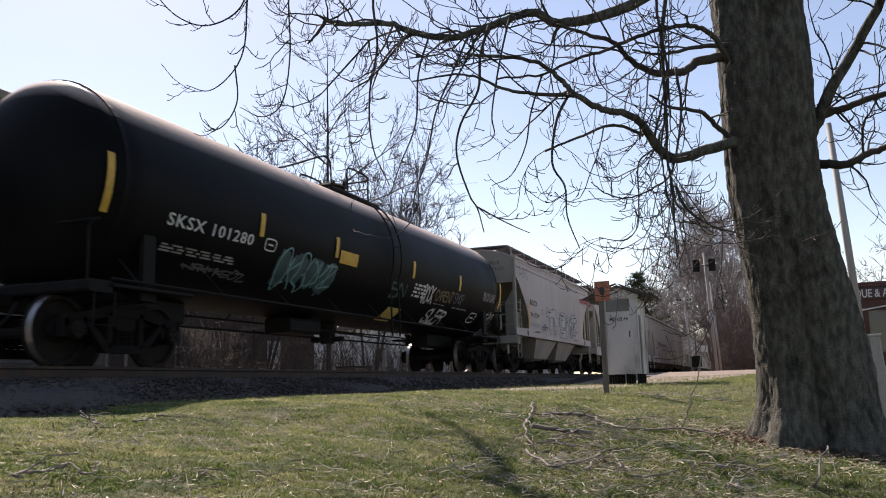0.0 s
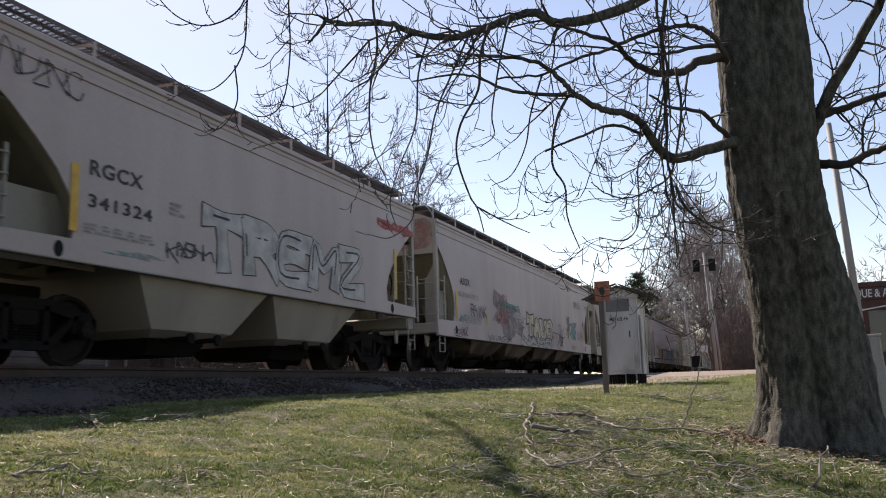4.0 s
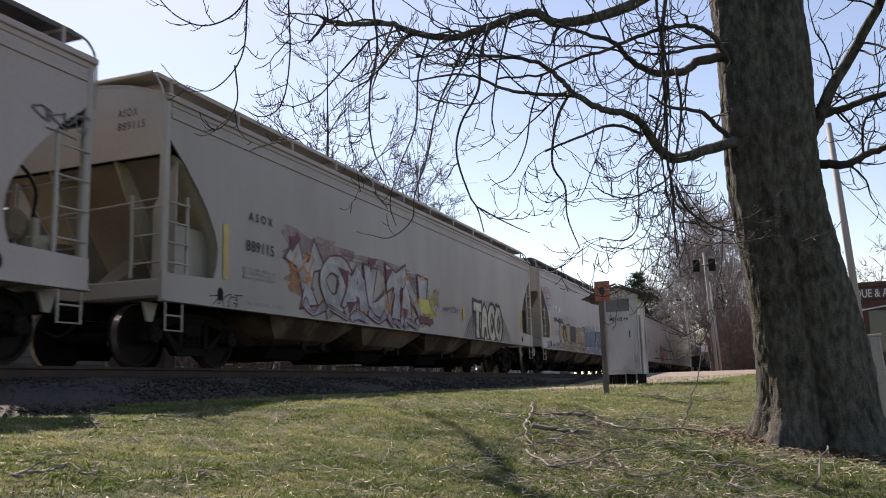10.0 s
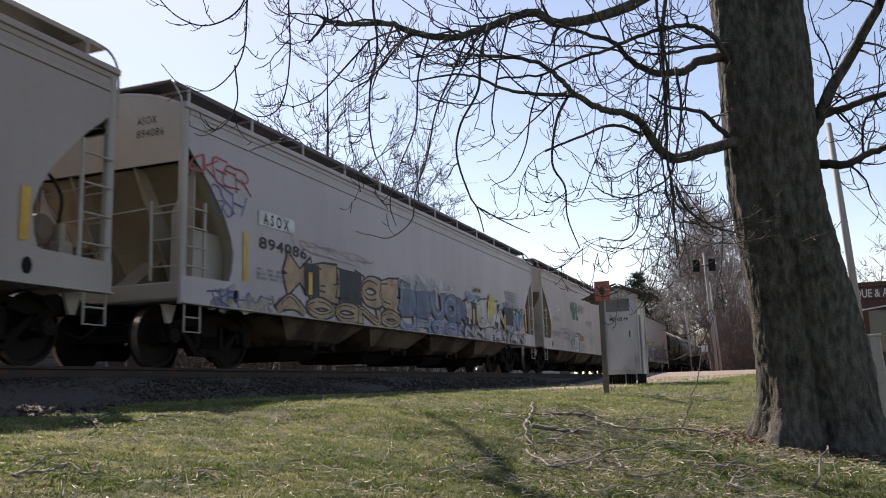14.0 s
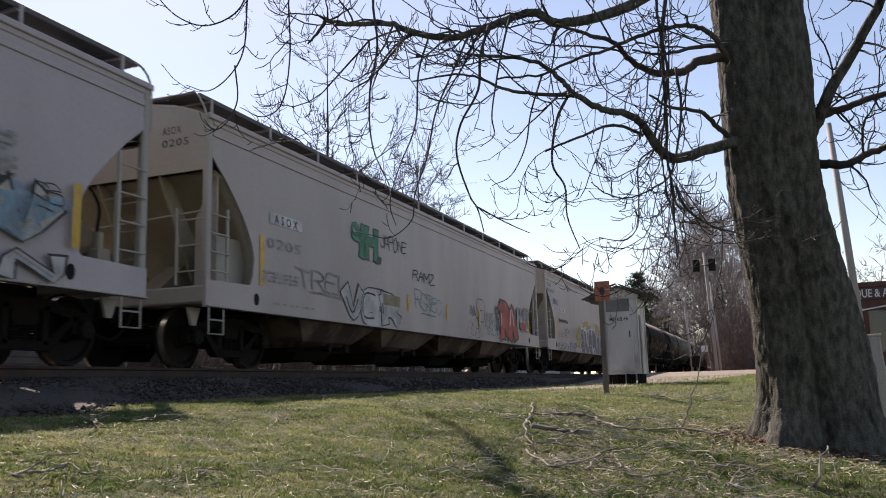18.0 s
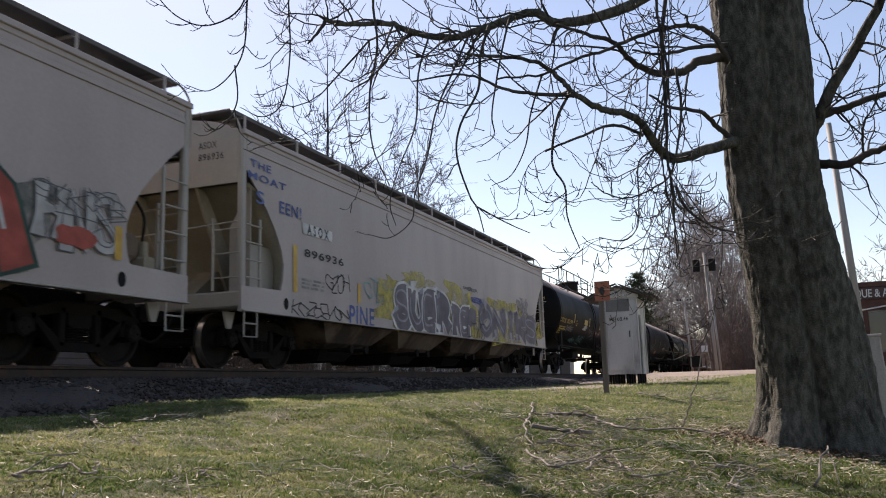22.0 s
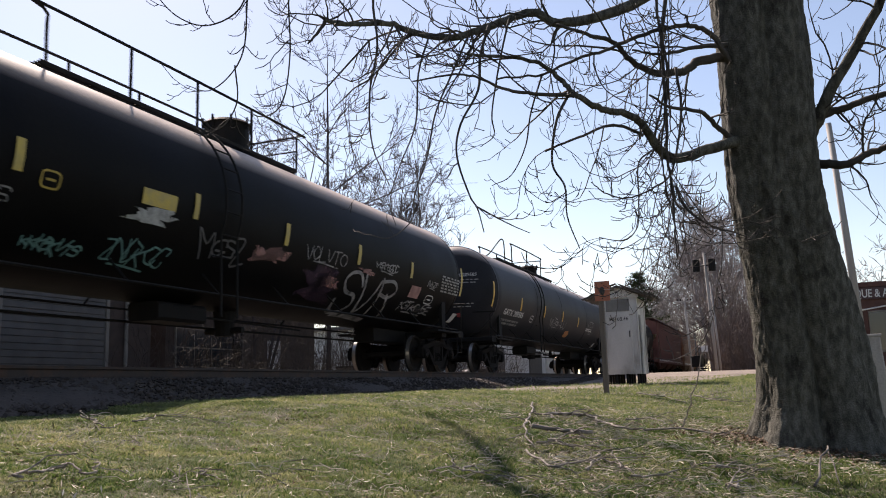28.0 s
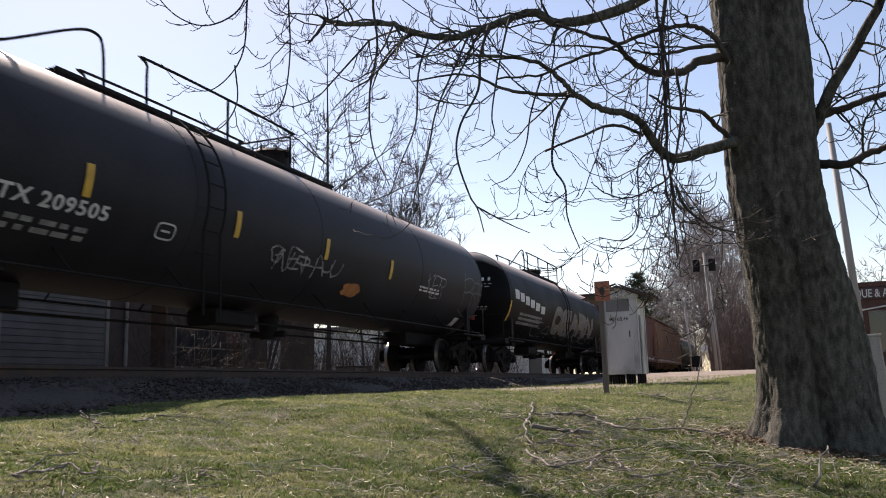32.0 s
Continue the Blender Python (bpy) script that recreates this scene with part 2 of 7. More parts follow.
def hopper_paint(name, a, b, stain):
    return mat(name, [c * 0.82 for c in a], [c * 0.82 for c in b], 0.5, spec=0.6, scale=0.55, fine=18, bump=0.05, grain=0.1, stretch=(1.6, 1, 0.45), stain=[c * 0.82 for c in stain], stain_at=0.63)


# ---- ground ----
YC = 9.32                                             # centre of the track


def ground(x, y):
    """Height of the lawn and the land round it."""
    base = -0.485 - 0.085 * (1 - sstep(5.8, 7.0, x)) + 0.47 * sstep(24, 46, x) * (1 - sstep(11.5, 13.5, y))
    slope = 0.12 * (1 - sstep(7, 24, x))
    z = base - slope * max(4.6 - max(y, -12), 0)
    z += 0.014 * noise.noise((x * 0.35, y * 0.35, 0)) + 0.012 * noise.noise((x * 1.3, y * 1.3, 4))
    return z


def spread(lo, hi, step, far):
    fine = list(np.arange(lo, hi + step / 2, step))
    out = [hi + (far - hi) * (k / 14) ** 3 for k in range(1, 15)]
    back = [lo - (far + lo) * (k / 14) ** 3 for k in range(14, 0, -1)]
    return back + fine + out


gx, gy = spread(1.5, 34, 0.3, 2600), spread(-6, 7, 0.25, 2600)
g = Geo()
g.v = [(x, y, ground(x, y)) for y in gy for x in gx]
nx = len(gx)
g.f = [(j * nx + i, j * nx + i + 1, (j + 1) * nx + i + 1, (j + 1) * nx + i) for j in range(len(gy) - 1) for i in range(nx - 1)]
lawn = part("ground", g, LAWN, smooth=True)
tagged(lawn, "patchy early spring lawn with bare soil sloping to the track", "ground", kind="structure")

# bare gravelly soil between the lawn and the track, round the shed and up to the road
def dirt_edge(x):
    return float(np.interp(x, (9, 12, 17, 22, 30, 40, 48, 60), (7, 5.3, 3.5, 2.5, 1.5, -1.0, -3.2, -5.5)))


g = Geo()
xs, rows = list(np.arange(10, 34, 0.3)) + list(np.arange(34, 76, 1.0)), []
for x in xs:
    e = dirt_edge(x) + 0.5 * noise.noise((x * 0.5, 1, 1)) + 0.25 * noise.noise((x * 1.9, 5, 1))
    rows.append([(x, e + (6.6 - e) * k / 16, ground(x, e + (6.6 - e) * k / 16) + (0.008 if k else -0.03)) for k in range(17)])
g.loft(rows, close=False)
tagged(part("dirt_strip", g, DIRT, smooth=True), "pinkish gravelly bare soil beside the track", "ground", kind="structure")

# ballast bed with its shoulders
g = Geo()
xs = [-400, -60, -10] + list(np.arange(0, 60, 0.5)) + [80, 120, 250, 900]
prof = [(-3.55, -0.72), (-3.1, -0.52), (-2.6, -0.40), (-1.75, -0.2), (-1.3, -0.2), (1.3, -0.2), (1.75, -0.2), (2.9, -0.55), (3.4, -0.75)]
rows = []
for x in xs:
    r = []
    for i, (y, z) in enumerate(prof):
        j = 0.04 * noise.noise((x * 0.8, y * 2, 1)) if 0 < i < 8 else 0
        lift = 0.47 * sstep(24, 46, x) if z < -0.3 else 0
        r.append((x, YC + y + (0.25 * noise.noise((x * 0.5, 3, y)) if abs(y) > 2.3 else 0), min(z + j + lift, -0.1)))
    rows.append(r)
g.loft(rows, close=False)
bed = part("track_bed", g, BALLAST, smooth=True)
tagged(bed, "grey crushed stone ballast bed under the track", "track bed", kind="structure")

# loose stones on the shoulder and at its foot
rng = np.random.default_rng(3)


def scatter_solid(n, place, size, squash=0.7):
    """n small irregular stones in one mesh."""
    base = np.array([(1, 0, 0), (0, 1, 0), (-1, 0, 0), (0, -1, 0), (0, 0, 1), (0, 0, -1)], float)
    faces = np.array([(0, 1, 4), (1, 2, 4), (2, 3, 4), (3, 0, 4), (1, 0, 5), (2, 1, 5), (3, 2, 5), (0, 3, 5)])
    vs, fs = [], []
    for k in range(n):
        x, y, z = place()
        s = size()
        a = rng.uniform(0, 6.28)
        q = base * rng.uniform(0.6, 1.25, (6, 3)) * s
        q[:, 2] *= squash
        c, d = math.cos(a), math.sin(a)
        q = np.stack([q[:, 0] * c - q[:, 1] * d + x, q[:, 0] * d + q[:, 1] * c + y, q[:, 2] + z + s * 0.25], 1)
        vs.append(q)
        fs.append(faces + 6 * k)
    gg = Geo()
    gg.v, gg.f = np.concatenate(vs).tolist(), np.concatenate(fs).tolist()
    return gg


def bed_top(y):
    ys, zs = [p[0] for p in prof], [p[1] for p in prof]
    return float(np.interp(y - YC, ys, zs))


def stone_place():
    x = 4 + 44 * rng.random() ** 1.6
    y = YC - 1.4 - 2.0 * rng.random() ** 0.8
    return x, y, max(bed_top(y), ground(x, y)) + (0.47 * sstep(24, 46, x) if y < YC - 2.6 else 0)


stones = part("ballast_stones", scatter_solid(9000, stone_place, lambda: rng.uniform(0.018, 0.045)), STONES)
tagged(stones, "loose grey ballast stones beside the rails", "ballast", kind="stuff")


# ---- track ----
track = tagged(holder("railway_track"), "worn steel rails on dark wooden ties", "railway track", kind="structure")
rail_prof = [(-0.036, 0), (0.036, 0), (0.036, -0.035), (0.01, -0.05), (0.01, -0.14), (0.07, -0.165), (0.07, -0.18),
             (-0.07, -0.18), (-0.07, -0.165), (-0.01, -0.14), (-0.01, -0.05), (-0.036, -0.035)]
for s in (-0.755, 0.755):
    g = Geo()
    g.loft([[(x, YC + s + y, z) for y, z in rail_prof] for x in (-300, 0, 60, 120, 900)])
    part("rail", g, STEEL, track)
g = Geo()
g.bar(-0.12, 0.12, -1.28, 1.28, -0.18, 0.0, 0.02)
tie_mesh = g.mesh("tie", TIEWOOD)
plate_mesh = Geo().box(-0.09, 0.09, -0.16, 0.16, 0, 0.018).mesh("tie_plate", STEEL)
for k in range(110):
    o = part("tie", tie_mesh, None, track)
    o.matrix_basis = pose(3 + 0.54 * k + rng.uniform(-0.03, 0.03), YC + rng.uniform(-0.05, 0.05), -0.182 + rng.uniform(-0.008, 0.002), 0, 0, rng.uniform(-1, 1))


# ---- grass ----
def blades(n, place, height):
    """Blades of grass in clumps, a bent narrow leaf each."""
    p = np.array([place() for _ in range(n)])
    # clumps stand taller and lean their own way
    clump = np.array([noise.noise((x * 5.5, y * 5.5, 3)) + 0.6 * noise.noise((x * 13, y * 13, 8)) for x, y, _ in p])
    way = np.array([noise.noise((x * 2.5, y * 2.5, 21)) for x, y, _ in p])
    h = height(n) * np.clip(0.85 + 0.7 * clump, 0.4, 1.8)
    a = rng.uniform(0, 2 * np.pi, n) * 0.75 + 5.0 * way
    lean = rng.uniform(0.4, 2.2, n)
    wd = rng.uniform(0.0012, 0.0032, n) * (0.8 + 0.10 * np.hypot(p[:, 0], p[:, 1]))
    cx, sx = np.cos(a), np.sin(a)
    tip = p + np.stack([cx * lean * h, sx * lean * h, h], 1)
    mid = p + np.stack([cx * lean * h * 0.3, sx * lean * h * 0.3, h * 0.6], 1)
    off = np.stack([-sx * wd, cx * wd, 0 * wd], 1)
    v = np.stack([p - off, p + off, mid + off * 0.8, mid - off * 0.8, tip], 1).reshape(-1, 3)
    k = 5 * np.arange(n)[:, None]
    gg = Geo()
    gg.v = v.tolist()
    gg.f = np.concatenate([k + [0, 1, 2, 3]], 1).tolist() + np.concatenate([k + [3, 2, 4]], 1).tolist()
    return gg


def lawn_place(near, far):
    def place():
        while True:
            d = math.sqrt(rng.uniform(near * near, far * far))
            a = radians(rng.uniform(-11, 52))
            x, y = d * math.cos(a), d * math.sin(a)
            if y > dirt_edge(x) + 0.5 * noise.noise((x * 0.8, y * 0.8, 2)) and rng.random() < 0.78:
                continue
            if y < 6.1 + 0.25 * math.sin(x * 1.7) - 0.05 * (x - 10):
                bare = noise.noise((x * 1.1, y * 1.1, 9)) + 0.5 * noise.noise((x * 3.7, y * 3.7, 5))
                if bare > -0.5 or rng.random() < 0.35:
                    return x, y, ground(x, y) - 0.004
    return place


for near, far, count, h in ((2.6, 5.5, 190000, 0.017), (5.5, 9, 150000, 0.021), (9, 15, 80000, 0.028), (15, 34, 40000, 0.05)):
    gr = part("grass", blades(count, lawn_place(near, far), lambda n: h * rng.uniform(0.45, 1.5, n)), BLADES)
    tagged(gr, "short green and straw coloured lawn grass", "grass", kind="stuff")


# ---- the train ----
def truck_frame():
    """One cast side frame: top chord, tension member, columns and pedestals."""
    g = Geo()
    y0, y1 = -0.07, 0.07
    top = [(-1.12, 0.50), (-1.05, 0.66), (-0.75, 0.70), (-0.35, 0.80), (0.35, 0.80), (0.75, 0.70), (1.05, 0.66), (1.12, 0.50)]
    bot = [(1.0, 0.50), (0.95, 0.56), (0.72, 0.58), (0.32, 0.66), (-0.32, 0.66), (-0.72, 0.58), (-0.95, 0.56), (-1.0, 0.50)]
    g.slab(top + bot, y0, y1)
    g.slab([(-0.78, 0.58), (-0.68, 0.58), (-0.30, 0.28), (0.30, 0.28), (0.68, 0.58), (0.78, 0.58), (0.38, 0.17), (-0.38, 0.17)], y0, y1)
    for s in (-1, 1):
        g.bar(s * 0.30 - 0.05, s * 0.30 + 0.05, y0, y1, 0.24, 0.72)
        g.bar(s * 0.76 - 0.05, s * 0.76 + 0.05, y0, y1, 0.40, 0.62)
        g.bar(s * 1.07 - 0.05, s * 1.07 + 0.05, y0, y1, 0.36, 0.6)
        g.rod((s * 0.92, -0.1, 0.457), (s * 0.92, 0.1, 0.457), 0.13, n=14)
    return g


def wheelset_geo():
    g = Geo()
    g.rod((0, -0.98, 0), (0, 0.98, 0), 0.075, n=10)
    for s in (-1, 1):
        prof = [(0.60, 0.12), (0.66, 0.14), (0.68, 0.36), (0.66, 0.40), (0.675, 0.485), (0.70, 0.487), (0.715, 0.462), (0.81, 0.452),
                (0.81, 0.405), (0.75, 0.38), (0.735, 0.16), (0.82, 0.13), (0.82, 0.07)]
        g.loft([[(r * math.cos(a), s * y, r * math.sin(a)) for a in (2 * math.pi * k / 28 for k in range(28))] for y, r in prof], caps=False)
        for k in range(3):
            a = 2.1 * k
            g.rod((0.06 * math.cos(a), s * 1.12, 0.06 * math.sin(a)), (0.06 * math.cos(a), s * 1.145, 0.06 * math.sin(a)), 0.018, n=6)
        g.rod((0, s * 0.95, 0), (0, s * 1.125, 0), 0.105, n=14)
    return g


FRAME_ME = truck_frame().mesh("side_frame", IRON)
WHEEL_ME = wheelset_geo().mesh("wheelset", WHEEL)
smooth_by_angle(WHEEL_ME)
WHEEL_ME.materials.append(TREAD)
for poly in WHEEL_ME.polygons:                        # the polished tread and the edge of the rim
    rr_ = [math.hypot(WHEEL_ME.vertices[i].co.x, WHEEL_ME.vertices[i].co.z) for i in poly.vertices]
    if min(rr_) > 0.44 and max(rr_) < 0.465:
        poly.material_index = 1
BOLSTER_ME = Geo().bar(-0.2, 0.2, -1.05, 1.05, 0.48, 0.74, 0.04).rod((0, 0, 0.7), (0, 0, 0.86), 0.3, n=16).mesh("bolster", IRON)
SPRING_ME = Geo().tube([(0.055 * math.cos(a * 0.9), 0.055 * math.sin(a * 0.9), 0.27 + 0.21 * a / 42) for a in range(43)], 0.014, 5).mesh("spring", IRON)
SPIN = []                                             # wheelsets, turned by motions()


def truck(car, x):
    """A two-axle truck under a car: side frames, bolster, springs, turning wheelsets."""
    t = part("truck", BOLSTER_ME, None, car)
    t.location.x = x
    for s in (-1, 1):
        o = part("side_frame", FRAME_ME, None, t)
        o.location.y = s * 1.0
        for k in (-0.13, 0.0, 0.13):
            p = part("spring", SPRING_ME, None, t)
            p.location = (k, s * 1.0, 0)
        w = part("wheelset", WHEEL_ME, None, t)
        w.location = (s * 0.92, 0, 0.457)
        SPIN.append(w)
    return t


def coupler(car, end, x0):
    g = Geo()
    g.bar(min(x0, x0 + end * 0.5), max(x0, x0 + end * 0.5), -0.09, 0.09, 0.78, 0.95, 0.02)
    g.bar(min(x0 + end * 0.42, x0 + end * 0.66), max(x0 + end * 0.42, x0 + end * 0.66), -0.16, 0.13, 0.74, 1.02, 0.05)
    part("coupler", g, IRON, car)
    hose = spline([(x0 + end * 0.15, -0.35, 0.82), (x0 + end * 0.3, -0.36, 0.6), (x0 + end * 0.48, -0.25, 0.42), (x0 + end * 0.62, -0.1, 0.5)])
    part("air_hose", Geo().tube(hose, 0.022, 6), DARKPART, car)


def ladder(car, x, z0, z1, material, axis="x", y=-1.6, width=0.46, n=4, stiles=(0, 1)):
    """Grab irons between two upright stiles."""
    g = Geo()
    for s in stiles:
        q = s * width
        if axis == "x":
            g.bar(x + q - 0.025, x + q + 0.025, y - 0.03, y + 0.02, z0, z1)
        else:
            g.bar(x - 0.02, x + 0.03, y + q - 0.025, y + q + 0.025, z0, z1)
    lad = part("ladder", g, material, car)
    for k in range(n):
        z = z0 + (k + 0.5) * (z1 - z0) / n
        if axis == "x":
            r = Geo().rod((x, y - 0.05, z), (x + width, y - 0.05, z), 0.014, n=6)
        else:
            r = Geo().rod((x, y, z), (x, y + width, z), 0.014, n=6)
        part("rung", r, material, lad)
    return lad


def hopper(name, label, length, paint, bays, end_paint=None, board=GALV, grate=False, bay_paint=RUSTBAY, roof_paint=None, deep=1.0, slope_paint=None, sill=(0.89, 1.27)):
    """A covered hopper car, its middle over the origin, rail top at z = 0."""
    car = tagged(holder(name), label, "hopper car", "cars of the freight train")
    h, hw, (zs, zt), ze = length / 2, 1.6, sill, 3.78
    end_paint, slope_paint = end_paint or paint, slope_paint or SLOPE
    cut = [(1.27, 1.12), (1.45, 1.2), (1.75, 1.24), (2.0, 1.16), (2.3, 0.98), (2.6, 0.72), (2.9, 0.42), (3.1, 0.18), (3.22, 0.05), (3.3, 0.0), (3.5, 0.0), (ze, 0.0)]
    for s in (-1, 1):
        g = Geo()
        rows_o, rows_i = [], []
        cols = 14
        for z, c in cut:
            y = s * (hw - (0.035 * ((z - 3.1) / 0.7) ** 2 if z > 3.1 else 0))
            x0 = -h + 0.03 + c * deep
            xs_ = [x0 + (-2 * x0) * k / cols for k in range(cols + 1)]
            rows_o.append([(x, y, z) for x in xs_])
            rows_i.append([(x, y - s * 0.03, z) for x in xs_])
        rings = [o + i[::-1] for o, i in zip(rows_o, rows_i)]
        g.loft(rings)
        sheet = part("side_sheet", g, paint, car)
        # sill, belt lines and eave along the side
        g = Geo().slab([(-h, zs), (h, zs), (h, zt), (h - 1.3, zt + 0.03), (-h + 1.3, zt + 0.03), (-h, zt)], *sorted((s * (hw - 0.05), s * (hw + 0.009))))
        part("side_sill", g, paint, car)
        part("sill_flange", Geo().bar(-h, h, s * hw - 0.06, s * hw + 0.06, zs - 0.025, zs - 0.002), end_paint, car)
        part("eave", Geo().bar(-h, h, s * hw - 0.045, s * hw + 0.02, ze - 0.02, ze + 0.07), paint, car)
        # stepped band under the eave
        fz = [(0.0, 3.5), (0.034, 3.515), (0.034, 3.585), (0.02, 3.6), (0.02, 3.68), (0.036, 3.695), (0.036, 3.765), (0.0, 3.765)]
        part("eave_band", Geo().loft([[(x, s * (hw - 0.024 + o), z) for o, z in fz] for x in (-h + 0.13, h - 0.13)]), paint, car)
        if s < 0:
            for e in (-1, 1):
                # no opening is cut: a black disc carries the dark of the hole
                hole = Geo()
                hole.loft([[(e * (h - 1.32) + 0.07 * math.cos(a), y, (zs + zt) / 2 + 0.1 * math.sin(a)) for a in (2 * math.pi * k / 16 for k in range(16))]
                           for y in (-hw - 0.016, -hw)])
                part("jacking_hole_disc", hole, DARKPART, car, "dark oval disc in place of the shaded jacking hole")
        # running board on brackets
        gb = Geo()
        yb0, yb1 = sorted((s * 0.72, s * 1.34))
        if grate:
            for k in range(int(length / 0.09)):
                x = -h + 0.1 + 0.09 * k
                gb.box(x, x + 0.022, yb0, yb1, 4.210, 4.245)
            for y in (yb0, yb0 + 0.2, yb1 - 0.22, yb1 - 0.02):
                gb.box(-h + 0.1, h - 0.1, y, y + 0.02, 4.200, 4.250)
        else:
            gb.bar(-h + 0.15, h - 0.15, s * 1.335 - 0.012, s * 1.335 + 0.012, 4.170, 4.245)
        rb = part("running_board", gb, board, car)
        for k in range(0 if grate else int(length / 2.44)):
            n = int(length / 2.44)
            x = -h + 0.15 + k * (length - 0.3) / n
            part("board", Geo().bar(x, x + (length - 0.3) / n - 0.02, *sorted((s * 0.72, s * 1.32)), 4.190, 4.235), board, rb)
        n = int(length / 1.62)
        for k in range(n + 1):
            x = -h + 0.35 + k * (length - 0.7) / n
            gs = Geo().bar(x - 0.025, x + 0.025, s * 1.4 - 0.02, s * 1.4 + 0.02, 3.82, 4.190)
            gs.bar(x - 0.025, x + 0.025, yb0, yb1, 4.150, 4.185)
            part("bracket", gs, paint, rb)
    # roof and hatch trough
    g = Geo()
    ys = [-1.57, -1.45, -1.25, -0.95, -0.5, 0, 0.5, 0.95, 1.25, 1.45, 1.57]
    top = [(y, ze + 0.03 + 0.36 * (1 - abs(y / 1.6) ** 2.4)) for y in ys]
    ring = [(y, z) for y, z in top] + [(y, z - 0.04) for y, z in top[::-1]]
    g.loft([[(x, y, z) for y, z in ring] for x in (-h + 0.02, h - 0.02)])
    roof = part("roof", g, roof_paint or paint, car)
    part("hatch", Geo().bar(-h + 1.0, h - 1.0, -0.32, 0.32, 4.12, 4.27, 0.04), roof_paint or paint, roof)
    for e in (-1, 1):
        # upper end bulkhead and slope sheet
        g = Geo()
        out = [(-1.54, 2.97), (1.54, 2.97)] + [(y, z) for y, z in top[::-1]]
        xa, xb = sorted((e * (h - 0.03), e * (h - 0.06)))
        n = len(out)
        g.add([(xa, y, z) for y, z in out] + [(xb, y, z) for y, z in out],
              [tuple(range(n)), tuple(range(2 * n - 1, n - 1, -1))] + [(i, i + n, (i + 1) % n + n, (i + 1) % n) for i in range(n)])
        bulk = part("end_bulkhead", g, end_paint, car)
        g = Geo()
        rings = []
        for z, c in cut[:10][::-1]:
            z = min(z, 2.99)
            arc = [(e * (h - 0.05 - c * deep) - e * 0.34 * (2.99 - z) * max(math.cos(q * math.pi / 2), 0), 1.565 * q, z) for q in np.linspace(-1, 1, 13)]
            rings.append(arc + [(x - e * 0.02, y, z) for x, y, z in arc[::-1]])
        g.loft(rings)
        part("slope_sheet", g, slope_paint, car, smooth=True)
        # plates that carry the body over the truck, set in behind the ladders
        wx0, wx1 = sorted((e * (h - 0.42), e * (h - 0.4 - 1.45 * deep)))
        for s in (-1, 1) if e < 0 else ():
            part("wing_plate", Geo().slab([(wx0, 1.18), (wx1, 1.18), (wx1, 2.06), (wx0, 2.06)], s * 1.3 - 0.015, s * 1.3 + 0.015), end_paint, car)
            ya, yb = sorted((s * 1.52, s * 1.12))
            xe = sorted((e * (h - 0.36), e * (h - 0.39)))
            part("end_plate", Geo().add([(x, y, z) for x in xe for y, z in ((ya, 1.18), (yb, 1.18), (yb, 2.3 if s < 0 else 2.98), (ya, 2.98 if s < 0 else 2.3))],
                                        [(0, 3, 2, 1), (4, 5, 6, 7), (0, 1, 5, 4), (1, 2, 6, 5), (2, 3, 7, 6), (3, 0, 4, 7)]), end_paint, car)
            part("slope_rib", Geo().slab([(e * (h - 0.1), 2.98), (e * (h - 0.32), 2.98), (e * (h - 1.55 * deep), 1.3), (e * (h - 1.0 * deep), 1.3)], s * 0.62 - 0.025, s * 0.62 + 0.025), slope_paint, car)
        part("draft_plate" if e < 0 else "brake_bracket", Geo().slab([(e * (h - 0.55), 1.2), (e * (h - 2.0 * deep), 1.2), (e * (h - 2.0 * deep), 1.75), (e * (h - 1.3 * deep), 1.75)], -0.2, 0.2), slope_paint, car)
        part("end_board", Geo().bar(*sorted((e * (h - 0.55), e * (h + 0.02))), -1.34, 1.34, 4.170, 4.230), board, car)
        part("end_platform", Geo().bar(*sorted((e * (h - 0.5), e * (h - 0.02))), -1.58, 1.58, 0.93, 1.2, 0.03), end_paint, car)
        part("stub_sill", Geo().bar(*sorted((e * (h - 2.4), e * (h - 0.05))), -0.22, 0.22, 0.72, 1.08, 0.03), IRON, car)
        for s in (-1, 1):
            part("corner_post", Geo().bar(*sorted((e * (h - 0.13), e * (h - 0.005))), *sorted((s * (hw - 0.1), s * (hw + 0.006))), zt, ze, 0.02), end_paint, car)
            # stirrup under the corner
            q = e * (h - 0.09)
            st = Geo().tube([(q, s * hw, zs), (q, s * hw, 0.47), (q - e * 0.36, s * hw, 0.47), (q - e * 0.36, s * hw, zs)], 0.017, 6)
            st.rod((q, s * hw, 0.68), (q - e * 0.36, s * hw, 0.68), 0.014, n=6)
            part("stirrup", st, end_paint, car)
            part("gusset", Geo().slab([(q, zs), (q - e * 0.3, zs), (q - e * 0.2, 0.62), (q - e * 0.1, 0.62)], s * (hw - 0.4) - 0.02, s * (hw - 0.4) + 0.02), end_paint, car)
            ladder(car, e * (h - 0.08) if e < 0 else h - 0.54, zt, 2.42 if e < 0 else 2.78, end_paint, "x", s * (hw - 0.02), n=4, stiles=(1,) if e < 0 else (0,))
        ladder(car, e * (h - 0.01), zt - 0.05, 2.4, end_paint, "y", -1.55, 0.5, n=3, stiles=(1,))
        part("end_rail", Geo().rod((e * (h - 0.02), -1.5, 2.32), (e * (h - 0.02), 1.5, 2.2), 0.014, n=6), end_paint, car)
